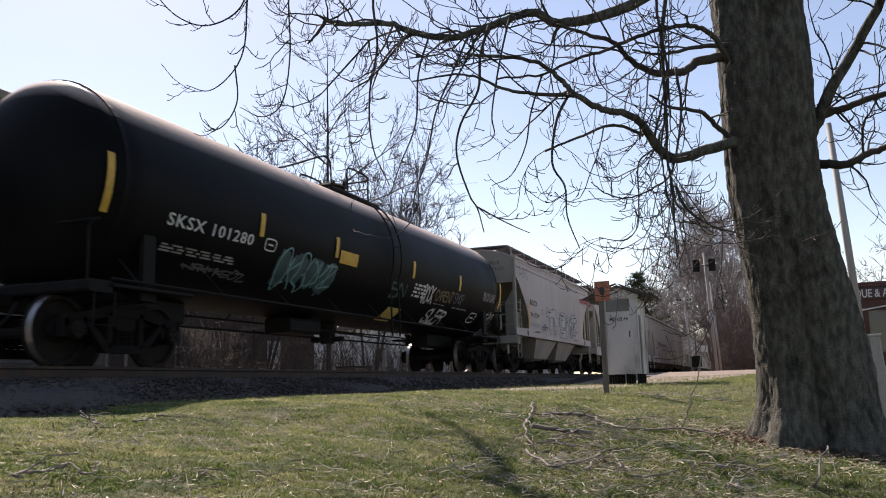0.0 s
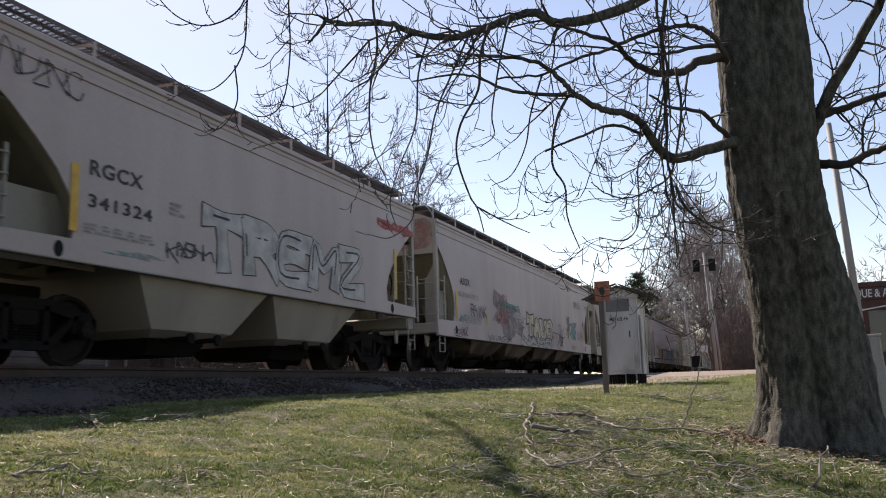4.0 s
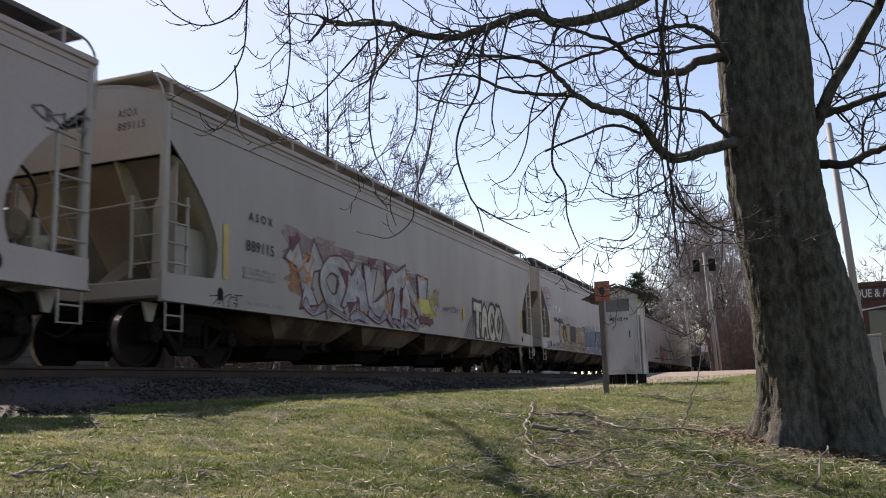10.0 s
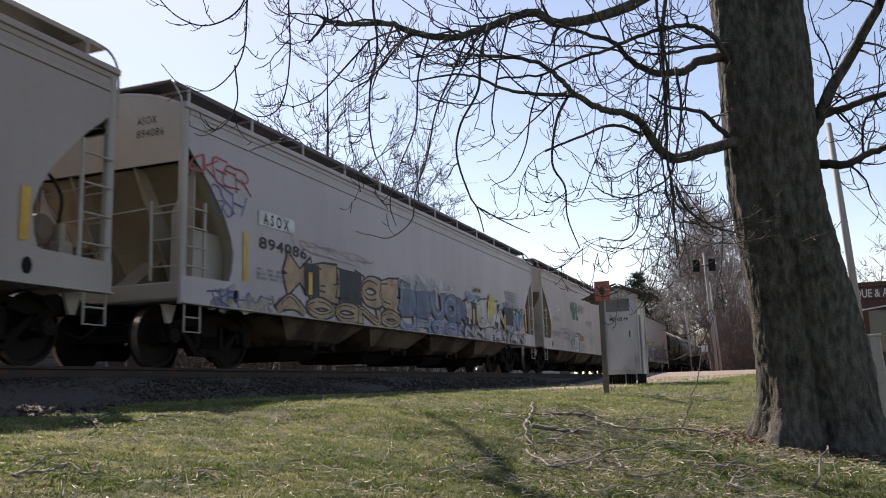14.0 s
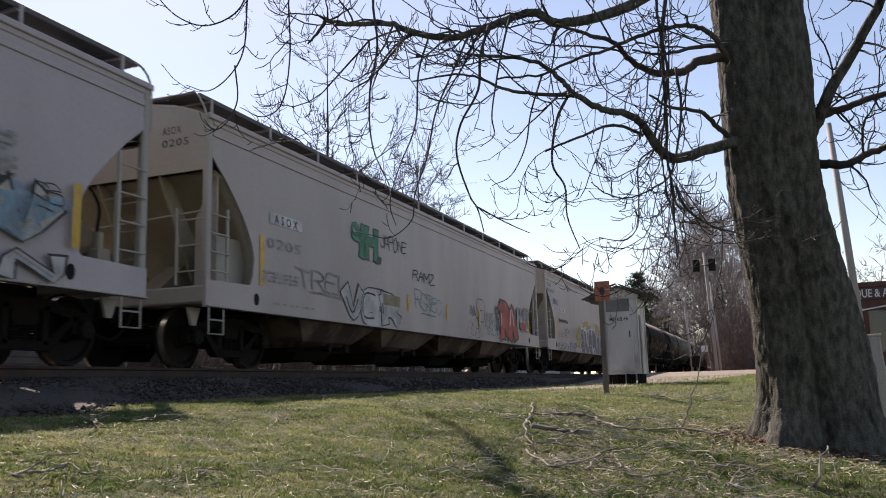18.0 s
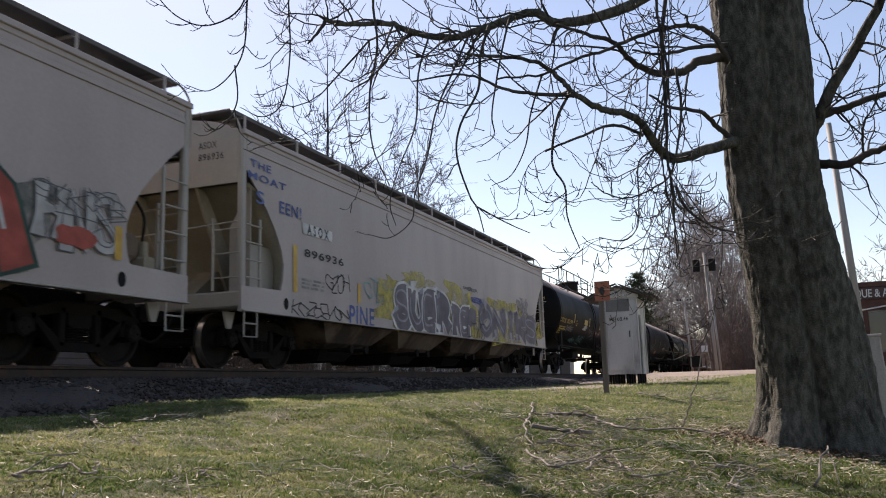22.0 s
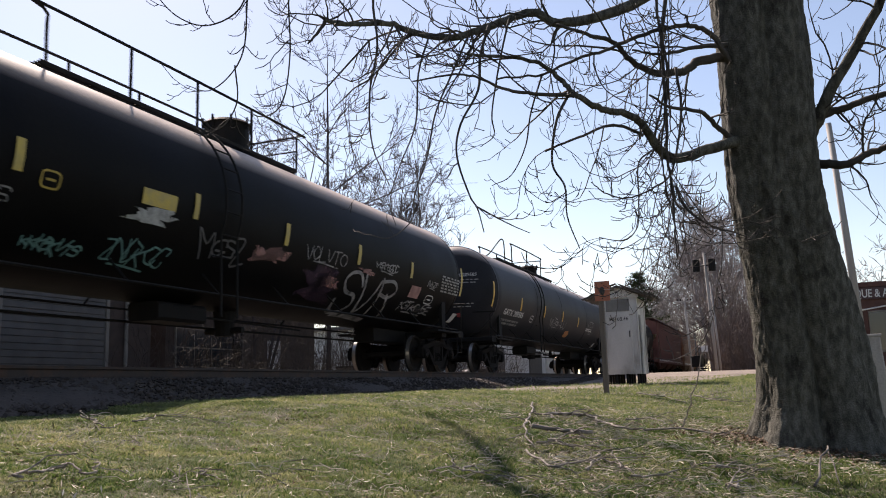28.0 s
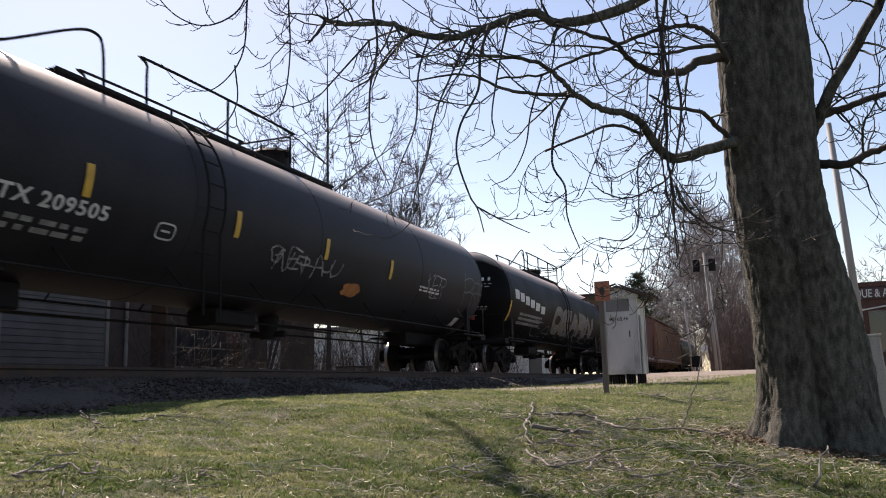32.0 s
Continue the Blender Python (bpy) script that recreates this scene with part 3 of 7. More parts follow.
        # bent grab rail at the roof's end
        bent = spline([(e * (h - 0.6), -1.3, 4.240), (e * (h - 0.1), -1.32, 4.230), (e * (h + 0.02), -1.45, 4.1), (e * (h + 0.02), -1.58, 3.8), (e * (h + 0.01), -1.6, 3.2)], 4)
        part("grab_rail", Geo().tube(bent, 0.016, 6), end_paint, car)
        truck(car, e * (h - 1.42))
        coupler(car, e, e * (h - 0.05))
    # brake gear on one end
    part("brake_wheel", Geo().loft([[(h + 0.02 - 0.02 * k, 0.75 + (0.28 + 0.015 * (1 - 2 * (k % 2))) * math.cos(a), 2.0 + 0.28 * math.sin(a)) for a in (2 * math.pi * i / 20 for i in range(20))] for k in range(3)], caps=False)
         .rod((h + 0.03, 0.47, 2.0), (h + 0.03, 1.03, 2.0), 0.016).rod((h + 0.03, 0.75, 1.72), (h + 0.03, 0.75, 2.28), 0.016).rod((h - 0.2, 0.75, 2.0), (h + 0.04, 0.75, 2.0), 0.04), DARKPART, car)
    part("brake_cylinder", Geo().rod((h - 0.5, -0.6, 1.55), (h - 1.0, -0.6, 1.55), 0.16, n=14), end_paint, car)
    part("air_reservoir", Geo().rod((h - 0.75, -1.2, 1.62), (h - 0.75, -0.45, 1.62), 0.2, n=16).rod((h - 0.75, -1.24, 1.62), (h - 0.75, -1.2, 1.62), 0.12, 0.2, n=16), RUSTBAY, car)
    part("control_valve", Geo().bar(h - 0.62, h - 0.4, -1.35, -1.1, 1.25, 1.5, 0.03).bar(h - 0.56, h - 0.46, -1.3, -1.16, 1.5, 1.72, 0.02), SLOPE, car)
    part("brake_pipe", Geo().tube(spline([(h - 0.5, -1.2, 1.72), (h - 0.5, -1.22, 2.1), (h - 0.7, -1.1, 2.4), (h - 1.0, -0.9, 2.35), (h - 1.3, -0.8, 1.9)], 4), 0.022, 6), DARKPART, car)
    part("brake_lever", Geo().bar(h - 0.5, h - 0.46, -0.9, -0.82, 1.2, 2.2, 0.01), end_paint, car)
    # discharge bays
    span = 2 * (h - 2.75)
    pitch = span / bays
    for k in range(bays):
        x = -span / 2 + (k + 0.5) * pitch
        ring = lambda lx, ly, z: [(x - lx, -ly, z), (x - lx * 0.6, -ly * 1.02, z), (x + lx * 0.6, -ly * 1.02, z), (x + lx, -ly, z), (x + lx, ly, z), (x - lx, ly, z)]
        b = part("discharge_bay", Geo().loft([ring(pitch * 0.495, 1.52, zs + 0.11), ring(pitch * 0.48, 1.5, zs + 0.01), ring(pitch * 0.29, 1.2, 0.52), ring(pitch * 0.23, 1.0, 0.42)]), bay_paint, car)
        lw = pitch * 0.2
        part("outlet_gate", Geo().loft([[(x - lw * q, -y, z), (x + lw * q, -y, z), (x + lw * q, y, z), (x - lw * q, y, z)] for q, y, z in ((1, 0.9, 0.46), (1, 0.88, 0.34), (0.86, 0.75, 0.18))]), IRON, b)
        for dx in (-0.5, 0.5):
            part("gate_shaft", Geo().rod((x + dx * lw, -1.4, 0.4), (x + dx * lw, 1.4, 0.4), 0.04).rod((x + dx * lw, -1.42, 0.4), (x + dx * lw, -1.36, 0.4), 0.085, n=8), IRON, b)
        part("bay_seam", Geo().bar(x - 0.02, x + 0.02, -1.53, -1.44, zs - 0.05, zs + 0.11, 0.005), bay_paint, b)
    part("train_pipe", Geo().rod((-h, 0.3, 0.8), (h, 0.3, 0.8), 0.022), IRON, car)
    return car


def tank(name, label, length, paint, deck, rails, man_at, loop_at=None, rail_h=0.75, r=1.5, zc=2.56, bands=(), man_h=0.36, ladder_at=0.0):
    """A tank car: shell with domed heads, top deck with hand rails, sills and trucks."""
    car = tagged(holder(name), label, "tank car", "cars of the freight train")
    h = length / 2
    g = Geo()
    rings = []
    heads = [(0.0, 0.02), (0.03, 0.22), (0.1, 0.45), (0.22, 0.68), (0.36, 0.85), (0.52, 0.96), (0.68, 1.0)]
    stations = [(-h - 0.3 + a, q) for a, q in heads] + [(x, 1.0) for x in np.linspace(-h + 0.8, h - 0.8, 9)] + [(h + 0.3 - a, q) for a, q in heads[::-1]]
    for x, q in stations:
        rings.append([(x, r * q * math.sin(a), zc + r * q * math.cos(a)) for a in (2 * math.pi * k / 56 for k in range(56))])
    g.loft(rings)
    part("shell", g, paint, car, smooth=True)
    for x in (-h + 0.4, h - 0.4) + tuple(bands):
        part("weld_band", Geo().loft([[(x + d, (r + o) * math.sin(a), zc + (r + o) * math.cos(a)) for a in (2 * math.pi * k / 56 for k in range(56))]
                                      for d, o in ((-0.05, -0.01), (-0.045, 0.006), (0.045, 0.006), (0.05, -0.01))], caps=False), paint, car)
    x0, x1 = deck
    ztop = zc + r
    yd = 0.62                                         # half width of the deck
    zd = zc + math.sqrt(r * r - yd * yd) + 0.1
    slats = Geo()
    for sgn in (-1, 1):
        for k in range(5):
            y = sgn * (yd - 0.03 - 0.065 * k)
            slats.box(x0, x1, y - 0.012, y + 0.012, zd - 0.03, zd)
    dk = part("top_deck", slats, DARKPART, car, "narrow dark steel grating")
    part("deck_edge", Geo().bar(x0, x1, -yd - 0.02, -yd, zd - 0.05, zd + 0.015), DARKPART, dk)
    n = max(int((x1 - x0) / 0.9), 2)
    for k in range(n + 1):
        x = x0 + 0.06 + k * (x1 - x0 - 0.12) / n
        for sgn in (-1, 1):
            part("deck_brace", Geo().bar(x - 0.03, x + 0.03, *sorted((sgn * 0.28, sgn * yd)), zd - 0.06, zd - 0.032).rod((x, sgn * (yd - 0.03), zd - 0.05), (x, sgn * (yd + 0.02), zd - 0.14), 0.018), DARKPART, dk)
    # hand rails along the deck, bent down at their ends
    xr0, xr1 = rails
    top = zd + rail_h
    for s in (-1, 1):
        y = s * yd
        part("hand_rail", Geo().tube(spline([(xr0, y, zd), (xr0, y, top - 0.12), (xr0 + 0.14, y, top), (xr1 - 0.14, y, top), (xr1, y, top - 0.1), (xr1, y, zd)], 5), 0.023, 6), DARKPART, car)
        for x in np.linspace(xr0, xr1, max(int((xr1 - xr0) / 1.5), 1) + 1)[1:-1]:
            part("rail_post", Geo().bar(x - 0.025, x + 0.025, y - 0.02, y + 0.02, zd - 0.05, top), DARKPART, car)
        part("mid_rail", Geo().rod((xr0, y, zd + rail_h * 0.5), (xr1, y, zd + rail_h * 0.5), 0.015), DARKPART, car) if s > 0 else None
    part("end_hand_rail", Geo().rod((xr1, -yd, top - 0.1), (xr1, yd, top - 0.1), 0.02).rod((xr1, -yd, zd + rail_h * 0.5), (xr1, yd, zd + rail_h * 0.5), 0.016), DARKPART, car)
    if loop_at is not None:
        xl = loop_at
        loop = spline([(xl - 2.05, -yd, zd - 0.1), (xl - 1.6, -yd, zd + 0.1 * rail_h), (xl - 0.5, -yd, top - 0.1), (xl - 0.1, -yd, top), (xl + 0.05, -yd, top - 0.16), (xl + 0.1, -yd, zd - 0.02)], 5)
        part("grab_loop", Geo().tube(loop, 0.023, 6), DARKPART, car)
    # manway and valve housing
    xm, zm = man_at, ztop + man_h
    rm = 0.36 if man_h < 0.5 else 0.42
    man = part("manway", Geo().rod((xm, 0, ztop - 0.1), (xm, 0, zm - 0.06), rm, n=24).rod((xm, 0, zm - 0.06), (xm, 0, zm), rm + 0.05, rm - 0.02, n=24).rod((xm, 0, zm), (xm, 0, zm + 0.05), 0.12, 0.08, n=12), DARKPART, car)
    for k in range(8):
        a = k * math.pi / 4
        q = rm + 0.03
        part("bolt", Geo().rod((xm + q * math.cos(a), q * math.sin(a), zm - 0.18), (xm + q * math.cos(a), q * math.sin(a), zm + 0.05), 0.025, n=6), DARKPART, man)
    part("valve", Geo().rod((xm + 0.75, 0.05, ztop - 0.05), (xm + 0.75, 0.05, ztop + 0.2), 0.1, n=12).rod((xm + 0.75, -0.08, ztop + 0.14), (xm + 0.75, 0.18, ztop + 0.14), 0.04), DARKPART, car)
    # side ladder from the deck
    xl = ladder_at
    arc = lambda a, o: (-(r + o) * math.sin(radians(a)), zc + (r + o) * math.cos(radians(a)))
    lad = part("ladder", Geo().tube([(xl, *arc(a, 0.1)) for a in range(38, 118, 8)] + [(xl, -1.52, 0.75)], 0.02, 6)
               .tube([(xl + 0.42, *arc(a, 0.1)) for a in range(38, 118, 8)] + [(xl + 0.42, -1.52, 0.75)], 0.02, 6), DARKPART, car)
    for a in range(44, 124, 13):
        y, z = arc(a, 0.1)
        part("rung", Geo().rod((xl, y, z), (xl + 0.42, y, z), 0.013, n=6), DARKPART, lad)
    for s in (-1, 1):
        # rail along the lower flank, on brackets
        part("side_rail", Geo().tube([(-h + 0.3, s * 1.36, 1.12), (h - 0.3, s * 1.36, 1.12)], 0.021, 6), DARKPART, car)
        for k in range(9):
            x = -h + 0.8 + k * (length - 1.6) / 8
            part("rail_bracket", Geo().rod((x, s * 1.36, 1.12), (x, s * 1.0, 1.5), 0.018, n=6), DARKPART, car)
        part("deck_sill", Geo().bar(-h + 0.25, -h + 1.9, s * 1.25 - 0.2, s * 1.25 + 0.2, 1.0, 1.05), DARKPART, car)
        part("deck_sill", Geo().bar(h - 1.9, h - 0.25, s * 1.25 - 0.2, s * 1.25 + 0.2, 1.0, 1.05), DARKPART, car)
    for e in (-1, 1):
        part("stub_sill", Geo().bar(*sorted((e * (h - 3.2), e * (h - 0.05))), -0.25, 0.25, 0.74, 1.12, 0.03), DARKPART, car)
        q = e * (h - 1.1)
        sad = part("saddle", Geo().bar(q - 0.16, q + 0.16, -1.3, 1.3, 0.88, 1.05, 0.03), DARKPART, car)
        for y in (-1.3, 1.22):
            part("saddle_web", Geo().slab([(q - 0.12, 1.05), (q + 0.12, 1.05), (q + 0.12, 1.9), (q - 0.12, 1.9)], y, y + 0.08), DARKPART, sad)
        part("end_sill", Geo().bar(*sorted((e * (h - 0.3), e * (h + 0.12))), -1.4, 1.4, 0.92, 1.08, 0.03), DARKPART, car)
        part("end_grab", Geo().tube(spline([(e * (h + 0.1), -1.35, 1.05), (e * (h + 0.1), -1.35, 1.75), (e * (h + 0.06), -1.3, 1.85), (e * (h + 0.04), 1.3, 1.85), (e * (h + 0.1), 1.35, 1.75), (e * (h + 0.1), 1.35, 1.05)], 4), 0.018, 6), DARKPART, car)
        part("stirrup", Geo().tube([(e * h, -1.38, 0.95), (e * h, -1.38, 0.5), (e * (h - 0.36), -1.38, 0.5), (e * (h - 0.36), -1.38, 0.95)], 0.017, 6), DARKPART, car)
        truck(car, e * (h - 0.95))
        coupler(car, e, e * (h + 0.1))
    part("outlet", Geo().rod((0, 0, 1.15), (0, 0, 0.62), 0.22, 0.16, n=14).rod((0, -0.4, 0.72), (0, 0.4, 0.72), 0.06), DARKPART, car)
    part("train_pipe", Geo().rod((-h, 0.35, 0.78), (h, 0.35, 0.78), 0.022), DARKPART, car)
    part("brake_rigging", Geo().bar(-2.4, -1.2, -0.5, 0.1, 0.75, 1.05, 0.05).rod((-1.2, -0.2, 0.9), (2.5, -0.1, 0.85), 0.02), DARKPART, car)
    return car


P_WHITE = hopper_paint("weathered_white_paint", (0.499, 0.419, 0.395), (0.426, 0.353, 0.329), (0.333, 0.273, 0.239))
P_TAN = hopper_paint("dusty_tan_paint", (0.41, 0.352, 0.315), (0.345, 0.295, 0.262), (0.333, 0.268, 0.224))
P_GREY = hopper_paint("pale_grey_paint", (0.489, 0.434, 0.444), (0.426, 0.378, 0.387), (0.354, 0.312, 0.302))
P_CREAM = hopper_paint("cream_paint", (0.478, 0.408, 0.375), (0.406, 0.347, 0.319), (0.322, 0.273, 0.234))
P_END = hopper_paint("sooty_end_paint", (0.43, 0.4, 0.35), (0.34, 0.31, 0.27), (0.2, 0.165, 0.13))
P_DIRTY = hopper_paint("dirty_end_paint", (0.32, 0.295, 0.25), (0.25, 0.23, 0.19), (0.15, 0.13, 0.1))
P_BOARD = hopper_paint("dusty_board_paint", (0.46, 0.4, 0.32), (0.38, 0.33, 0.26), (0.28, 0.24, 0.19))
P_RED = mat("oxide_red_paint", (0.1, 0.03, 0.022), (0.14, 0.05, 0.035), 0.7, scale=0.8, fine=20, bump=0.1, stain=(0.07, 0.035, 0.025))
P_RUST = mat("rust_brown_paint", (0.2, 0.1, 0.055), (0.27, 0.15, 0.09), 0.8, scale=0.8, fine=20, bump=0.1)

# middle of each car on the line at 16 s
CARS = []


def on_line(car, s):
    CARS.append((car, s))
    return car


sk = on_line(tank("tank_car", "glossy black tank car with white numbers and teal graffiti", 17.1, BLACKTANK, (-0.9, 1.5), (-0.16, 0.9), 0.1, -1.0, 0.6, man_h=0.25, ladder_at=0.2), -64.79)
rg = on_line(hopper("hopper_car", "short white two-bay covered hopper car with outlined graffiti", 12.05, P_WHITE, 2, P_DIRTY, grate=True, bay_paint=P_END, deep=1.25, sill=(1.22, 1.45), slope_paint=SLOPE_OLIVE), -48.9)
h3 = on_line(hopper("hopper_car", "weathered white hopper car with a red-stained end", 19.15, P_WHITE, 4, P_END), -31.87)
h4 = on_line(hopper("hopper_car", "tan covered hopper car with grey and red graffiti", 19.3, P_TAN, 4, P_END, board=P_BOARD), -11.3)
h5 = on_line(hopper("hopper_car", "pale grey hopper car with orange and blue graffiti", 19.2, P_GREY, 4, P_END), 9.3)
h6 = on_line(hopper("hopper_car", "white covered hopper car with green and red graffiti", 19.2, P_CREAM, 4, P_END), 29.78)
h7 = on_line(hopper("hopper_car", "cream covered hopper car with purple and yellow graffiti", 19.2, P_CREAM, 4, P_END), 50.3)
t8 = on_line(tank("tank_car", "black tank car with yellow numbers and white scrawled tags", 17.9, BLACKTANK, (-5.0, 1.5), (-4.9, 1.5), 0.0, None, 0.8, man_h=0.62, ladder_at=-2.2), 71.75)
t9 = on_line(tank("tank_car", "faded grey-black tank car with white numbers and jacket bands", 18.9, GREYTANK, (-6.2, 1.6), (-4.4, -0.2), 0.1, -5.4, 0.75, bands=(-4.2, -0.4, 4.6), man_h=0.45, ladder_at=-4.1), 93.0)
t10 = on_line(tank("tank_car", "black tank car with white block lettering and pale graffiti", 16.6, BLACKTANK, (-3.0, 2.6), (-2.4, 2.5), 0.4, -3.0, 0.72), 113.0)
h11 = on_line(hopper("hopper_car", "dark red covered hopper car with a reflective sill stripe", 17.6, P_RED, 3, P_RED, bay_paint=P_RED), 131.6)
h12 = on_line(hopper("hopper_car", "rust brown covered hopper car", 17.6, P_RUST, 3, P_RUST, bay_paint=P_RUST), 150.4)
t13 = on_line(tank("tank_car", "plain black tank car at the tail of the train", 17.0, BLACKTANK, (-2.0, 2.0), (-1.6, 1.9), 0.0, -2.0, 0.72), 169.0)


# ---- trees ----
def wander(p, d, length, r0, r1, rnd, droop=0.0, curl=0.0, wig=0.25, n=7):
    """A growing line from p along d: it wavers, sinks by droop and turns up again by curl at its tip."""
    p, d = Vector(p), Vector(d).normalized()
    pts, step = [p.copy()], length / (n - 1)
    for k in range(1, n):
        t = k / (n - 1)
        d = d + Vector((rnd.gauss(0, wig), rnd.gauss(0, wig), rnd.gauss(0, wig)))
        d.z += -droop * (1 - t) + curl * t * t
        d.normalize()
        p = p + d * step
        pts.append(p.copy())
    return pts, [r0 + (r1 - r0) * k / (n - 1) for k in range(n)]


def off_axis(d, angle, rnd):
    d = Vector(d).normalized()
    s = d.cross(Vector((rnd.gauss(0, 1), rnd.gauss(0, 1), rnd.gauss(0, 1)))).normalized()
    return d * math.cos(angle) + s * math.sin(angle)


# the old tree in the foreground
old = tagged(holder("tree", pose(0, 0, 0)), "large bare tree with rough grey bark and drooping twigs", "tree")
rnd = random.Random(11)
axis = spline(((8.84, -0.28, -1.35), (8.81, -0.30, -1.10), (8.73, -0.33, -0.58), (8.63, -0.30, -0.05), (8.52, -0.26, 0.47), (8.41, -0.21, 1.00), (8.31, -0.18, 1.53),
               (8.21, -0.18, 2.05), (8.12, -0.18, 2.58), (8.02, -0.16, 3.11), (7.88, -0.15, 3.89), (7.59, -0.12, 4.88), (7.29, -0.18, 6.09)), 24)
g = Geo()
rings = []
AROUND = 170
for i, p in enumerate(axis):
    z = p.z + 1.1
    r = 0.385 + 0.055 * max(1 - z / 1.6, 0) + 0.16 * max(1 - z / 0.55, 0) ** 2 - 0.018 * max(z - 3.5, 0)
    ring = []
    for k in range(AROUND):
        a = 2 * math.pi * k / AROUND
        u = Vector((math.cos(a), math.sin(a)))
        flare = 1 + max(0.9 - z, 0) * 0.16 * math.sin(5 * a + 0.8) + max(0.4 - z, 0) * 0.2 * math.sin(3 * a)
        ridge = 0.02 * math.sin(4 * a + 4.2 + 0.3 * math.sin(p.z)) + 0.02 * math.exp(-((a - 2.4) / 0.5) ** 2) + 0.062 * max(math.cos(a - 1.4), 0) ** 3 + (0.02 + 0.17 * max(1 - z / 2.4, 0)) * max(math.cos(a - 4.71), 0) ** 2 + noise.noise((u.x * 2.2, u.y * 2.2, p.z * 0.5)) * 0.045
        # long folds in the wood, and plates of bark between cracks
        for at, deep, wide in ((3.25, 0.05, 0.09), (2.82, 0.014, 0.09), (3.75, 0.03, 0.07), (4.3, 0.04, 0.1)):
            off = (a - at - 0.12 * math.sin(p.z * 0.9 + at * 3) + math.pi) % (2 * math.pi) - math.pi
            ridge -= deep * (0.6 + 0.6 * noise.noise((at, 0, p.z * 0.8))) * math.exp(-(off / wide) ** 2)
        crack = 1 - abs(noise.noise((u.x * 5.5, u.y * 5.5, p.z * 3.2)))
        fine_ = 1 - abs(noise.noise((u.x * 12, u.y * 12, p.z * 4.5 + 7)))
        ridge += noise.noise((u.x * 7, u.y * 7, p.z * 4)) * 0.009 - 0.006 * max(crack - 0.8, 0) / 0.2 - 0.006 * max(fine_ - 0.75, 0) / 0.25 + 0.011 * noise.noise((u.x * 22, u.y * 22, p.z * 12))
        rr = r * flare + ridge
        ring.append((p.x + u.x * rr, p.y + u.y * rr, p.z))
    rings.append(ring)
g.loft(rings)
part("trunk", g, BARK, old, smooth=True)
shoots = []                                           # lines of fine wood, joined below


def twig_tree(pts, radii, level, dens, rnd):
    """Side shoots along a line, shorter and finer from level to level."""
    total = sum((b - a).length for a, b in zip(pts, pts[1:]))
    count = max(int(total * dens * rnd.uniform(0.8, 1.2)), 1)
    for _ in range(count):
        i = rnd.randrange(len(pts) // 5, len(pts) - 1)
        p, d = pts[i], (pts[i + 1] - pts[i]).normalized()
        q = off_axis(d, radians(rnd.uniform(28, 75)), rnd)
        if level == 0:
            ln = rnd.choice((0.35, 0.5, 0.7, 0.95, 1.3)) * rnd.uniform(0.7, 1.15)
            line = wander(p, q, ln, min(radii[i] * 0.5, 0.011), 0.0036, rnd, droop=0.24, curl=0.5, wig=0.17, n=10)
        elif level == 1:
            line = wander(p, q, rnd.uniform(0.14, 0.42), min(radii[i] * 0.7, 0.006), 0.003, rnd, droop=0.1, curl=0.5, wig=0.2, n=7)
        else:
            line = wander(p, q, rnd.uniform(0.05, 0.14), 0.0034, 0.0026, rnd, droop=0.0, curl=0.4, wig=0.2, n=4)
        shoots.append(line)
        if level < 2:
            twig_tree(line[0], line[1], level + 1, (6.5, 7.0)[level], rnd)


def limb(r0, r1, pts, dens=6.0):
    line = spline(pts, 6)
    n = len(line)
    radii = [r0 + (r1 - r0) * (k / (n - 1)) ** 0.8 for k in range(n)]
    line = [p + Vector((rnd.gauss(0, 1), rnd.gauss(0, 1), rnd.gauss(0, 1))) * min(0.16 * r0, 0.005) for p in line]
    part("limb", Geo().tube(line, radii, 10), BARK if r0 > 0.05 else TWIG, old, smooth=True)
    twig_tree(line, radii, 0, dens, rnd)


def twig(r0, r1, pts, dens=4.0):
    line = spline(pts, 5)
    n = len(line)
    radii = [r0 + (r1 - r0) * k / (n - 1) for k in range(n)]
    part("hanging_twig", Geo().tube(line, radii, 6), TWIG, old, smooth=True)
    twig_tree(line, radii, 1, dens, rnd)


limb(0.068, 0.035, ((8.38, -0.46, 1.73), (8.28, -0.58, 1.93), (8.18, -0.71, 2.18), (8.10, -0.93, 2.49), (7.91, -1.17, 2.85), (7.73, -1.51, 3.38)))
limb(0.04, 0.02, ((8.28, -0.61, 1.98), (8.26, -0.85, 2.03), (8.15, -1.15, 2.07), (8.07, -1.50, 2.07)))
limb(0.048, 0.022, ((8.40, -0.45, 1.57), (8.29, -0.69, 1.51), (8.22, -0.79, 1.48), (8.18, -1.00, 1.56), (8.05, -1.23, 1.57), (7.97, -1.55, 1.48)))
limb(0.062, 0.016, ((7.78, -0.18, 3.89), (7.56, 0.34, 3.39), (7.33, 0.85, 3.00), (7.11, 1.23, 2.81), (6.90, 1.51, 2.73), (6.81, 1.71, 2.83), (6.61, 2.02, 2.69), (6.50, 2.35, 2.59), (6.26, 2.67, 2.62), (6.11, 2.77, 2.64), (5.87, 3.12, 2.61), (5.82, 3.23, 2.66)))
limb(0.013, 0.004, ((6.27, 2.65, 2.60), (6.15, 2.79, 2.37), (6.03, 2.92, 2.15), (5.99, 3.07, 2.06), (5.87, 3.18, 1.87)))
limb(0.018, 0.008, ((5.83, 3.22, 2.65), (5.78, 3.27, 2.52), (5.72, 3.33, 2.41)))
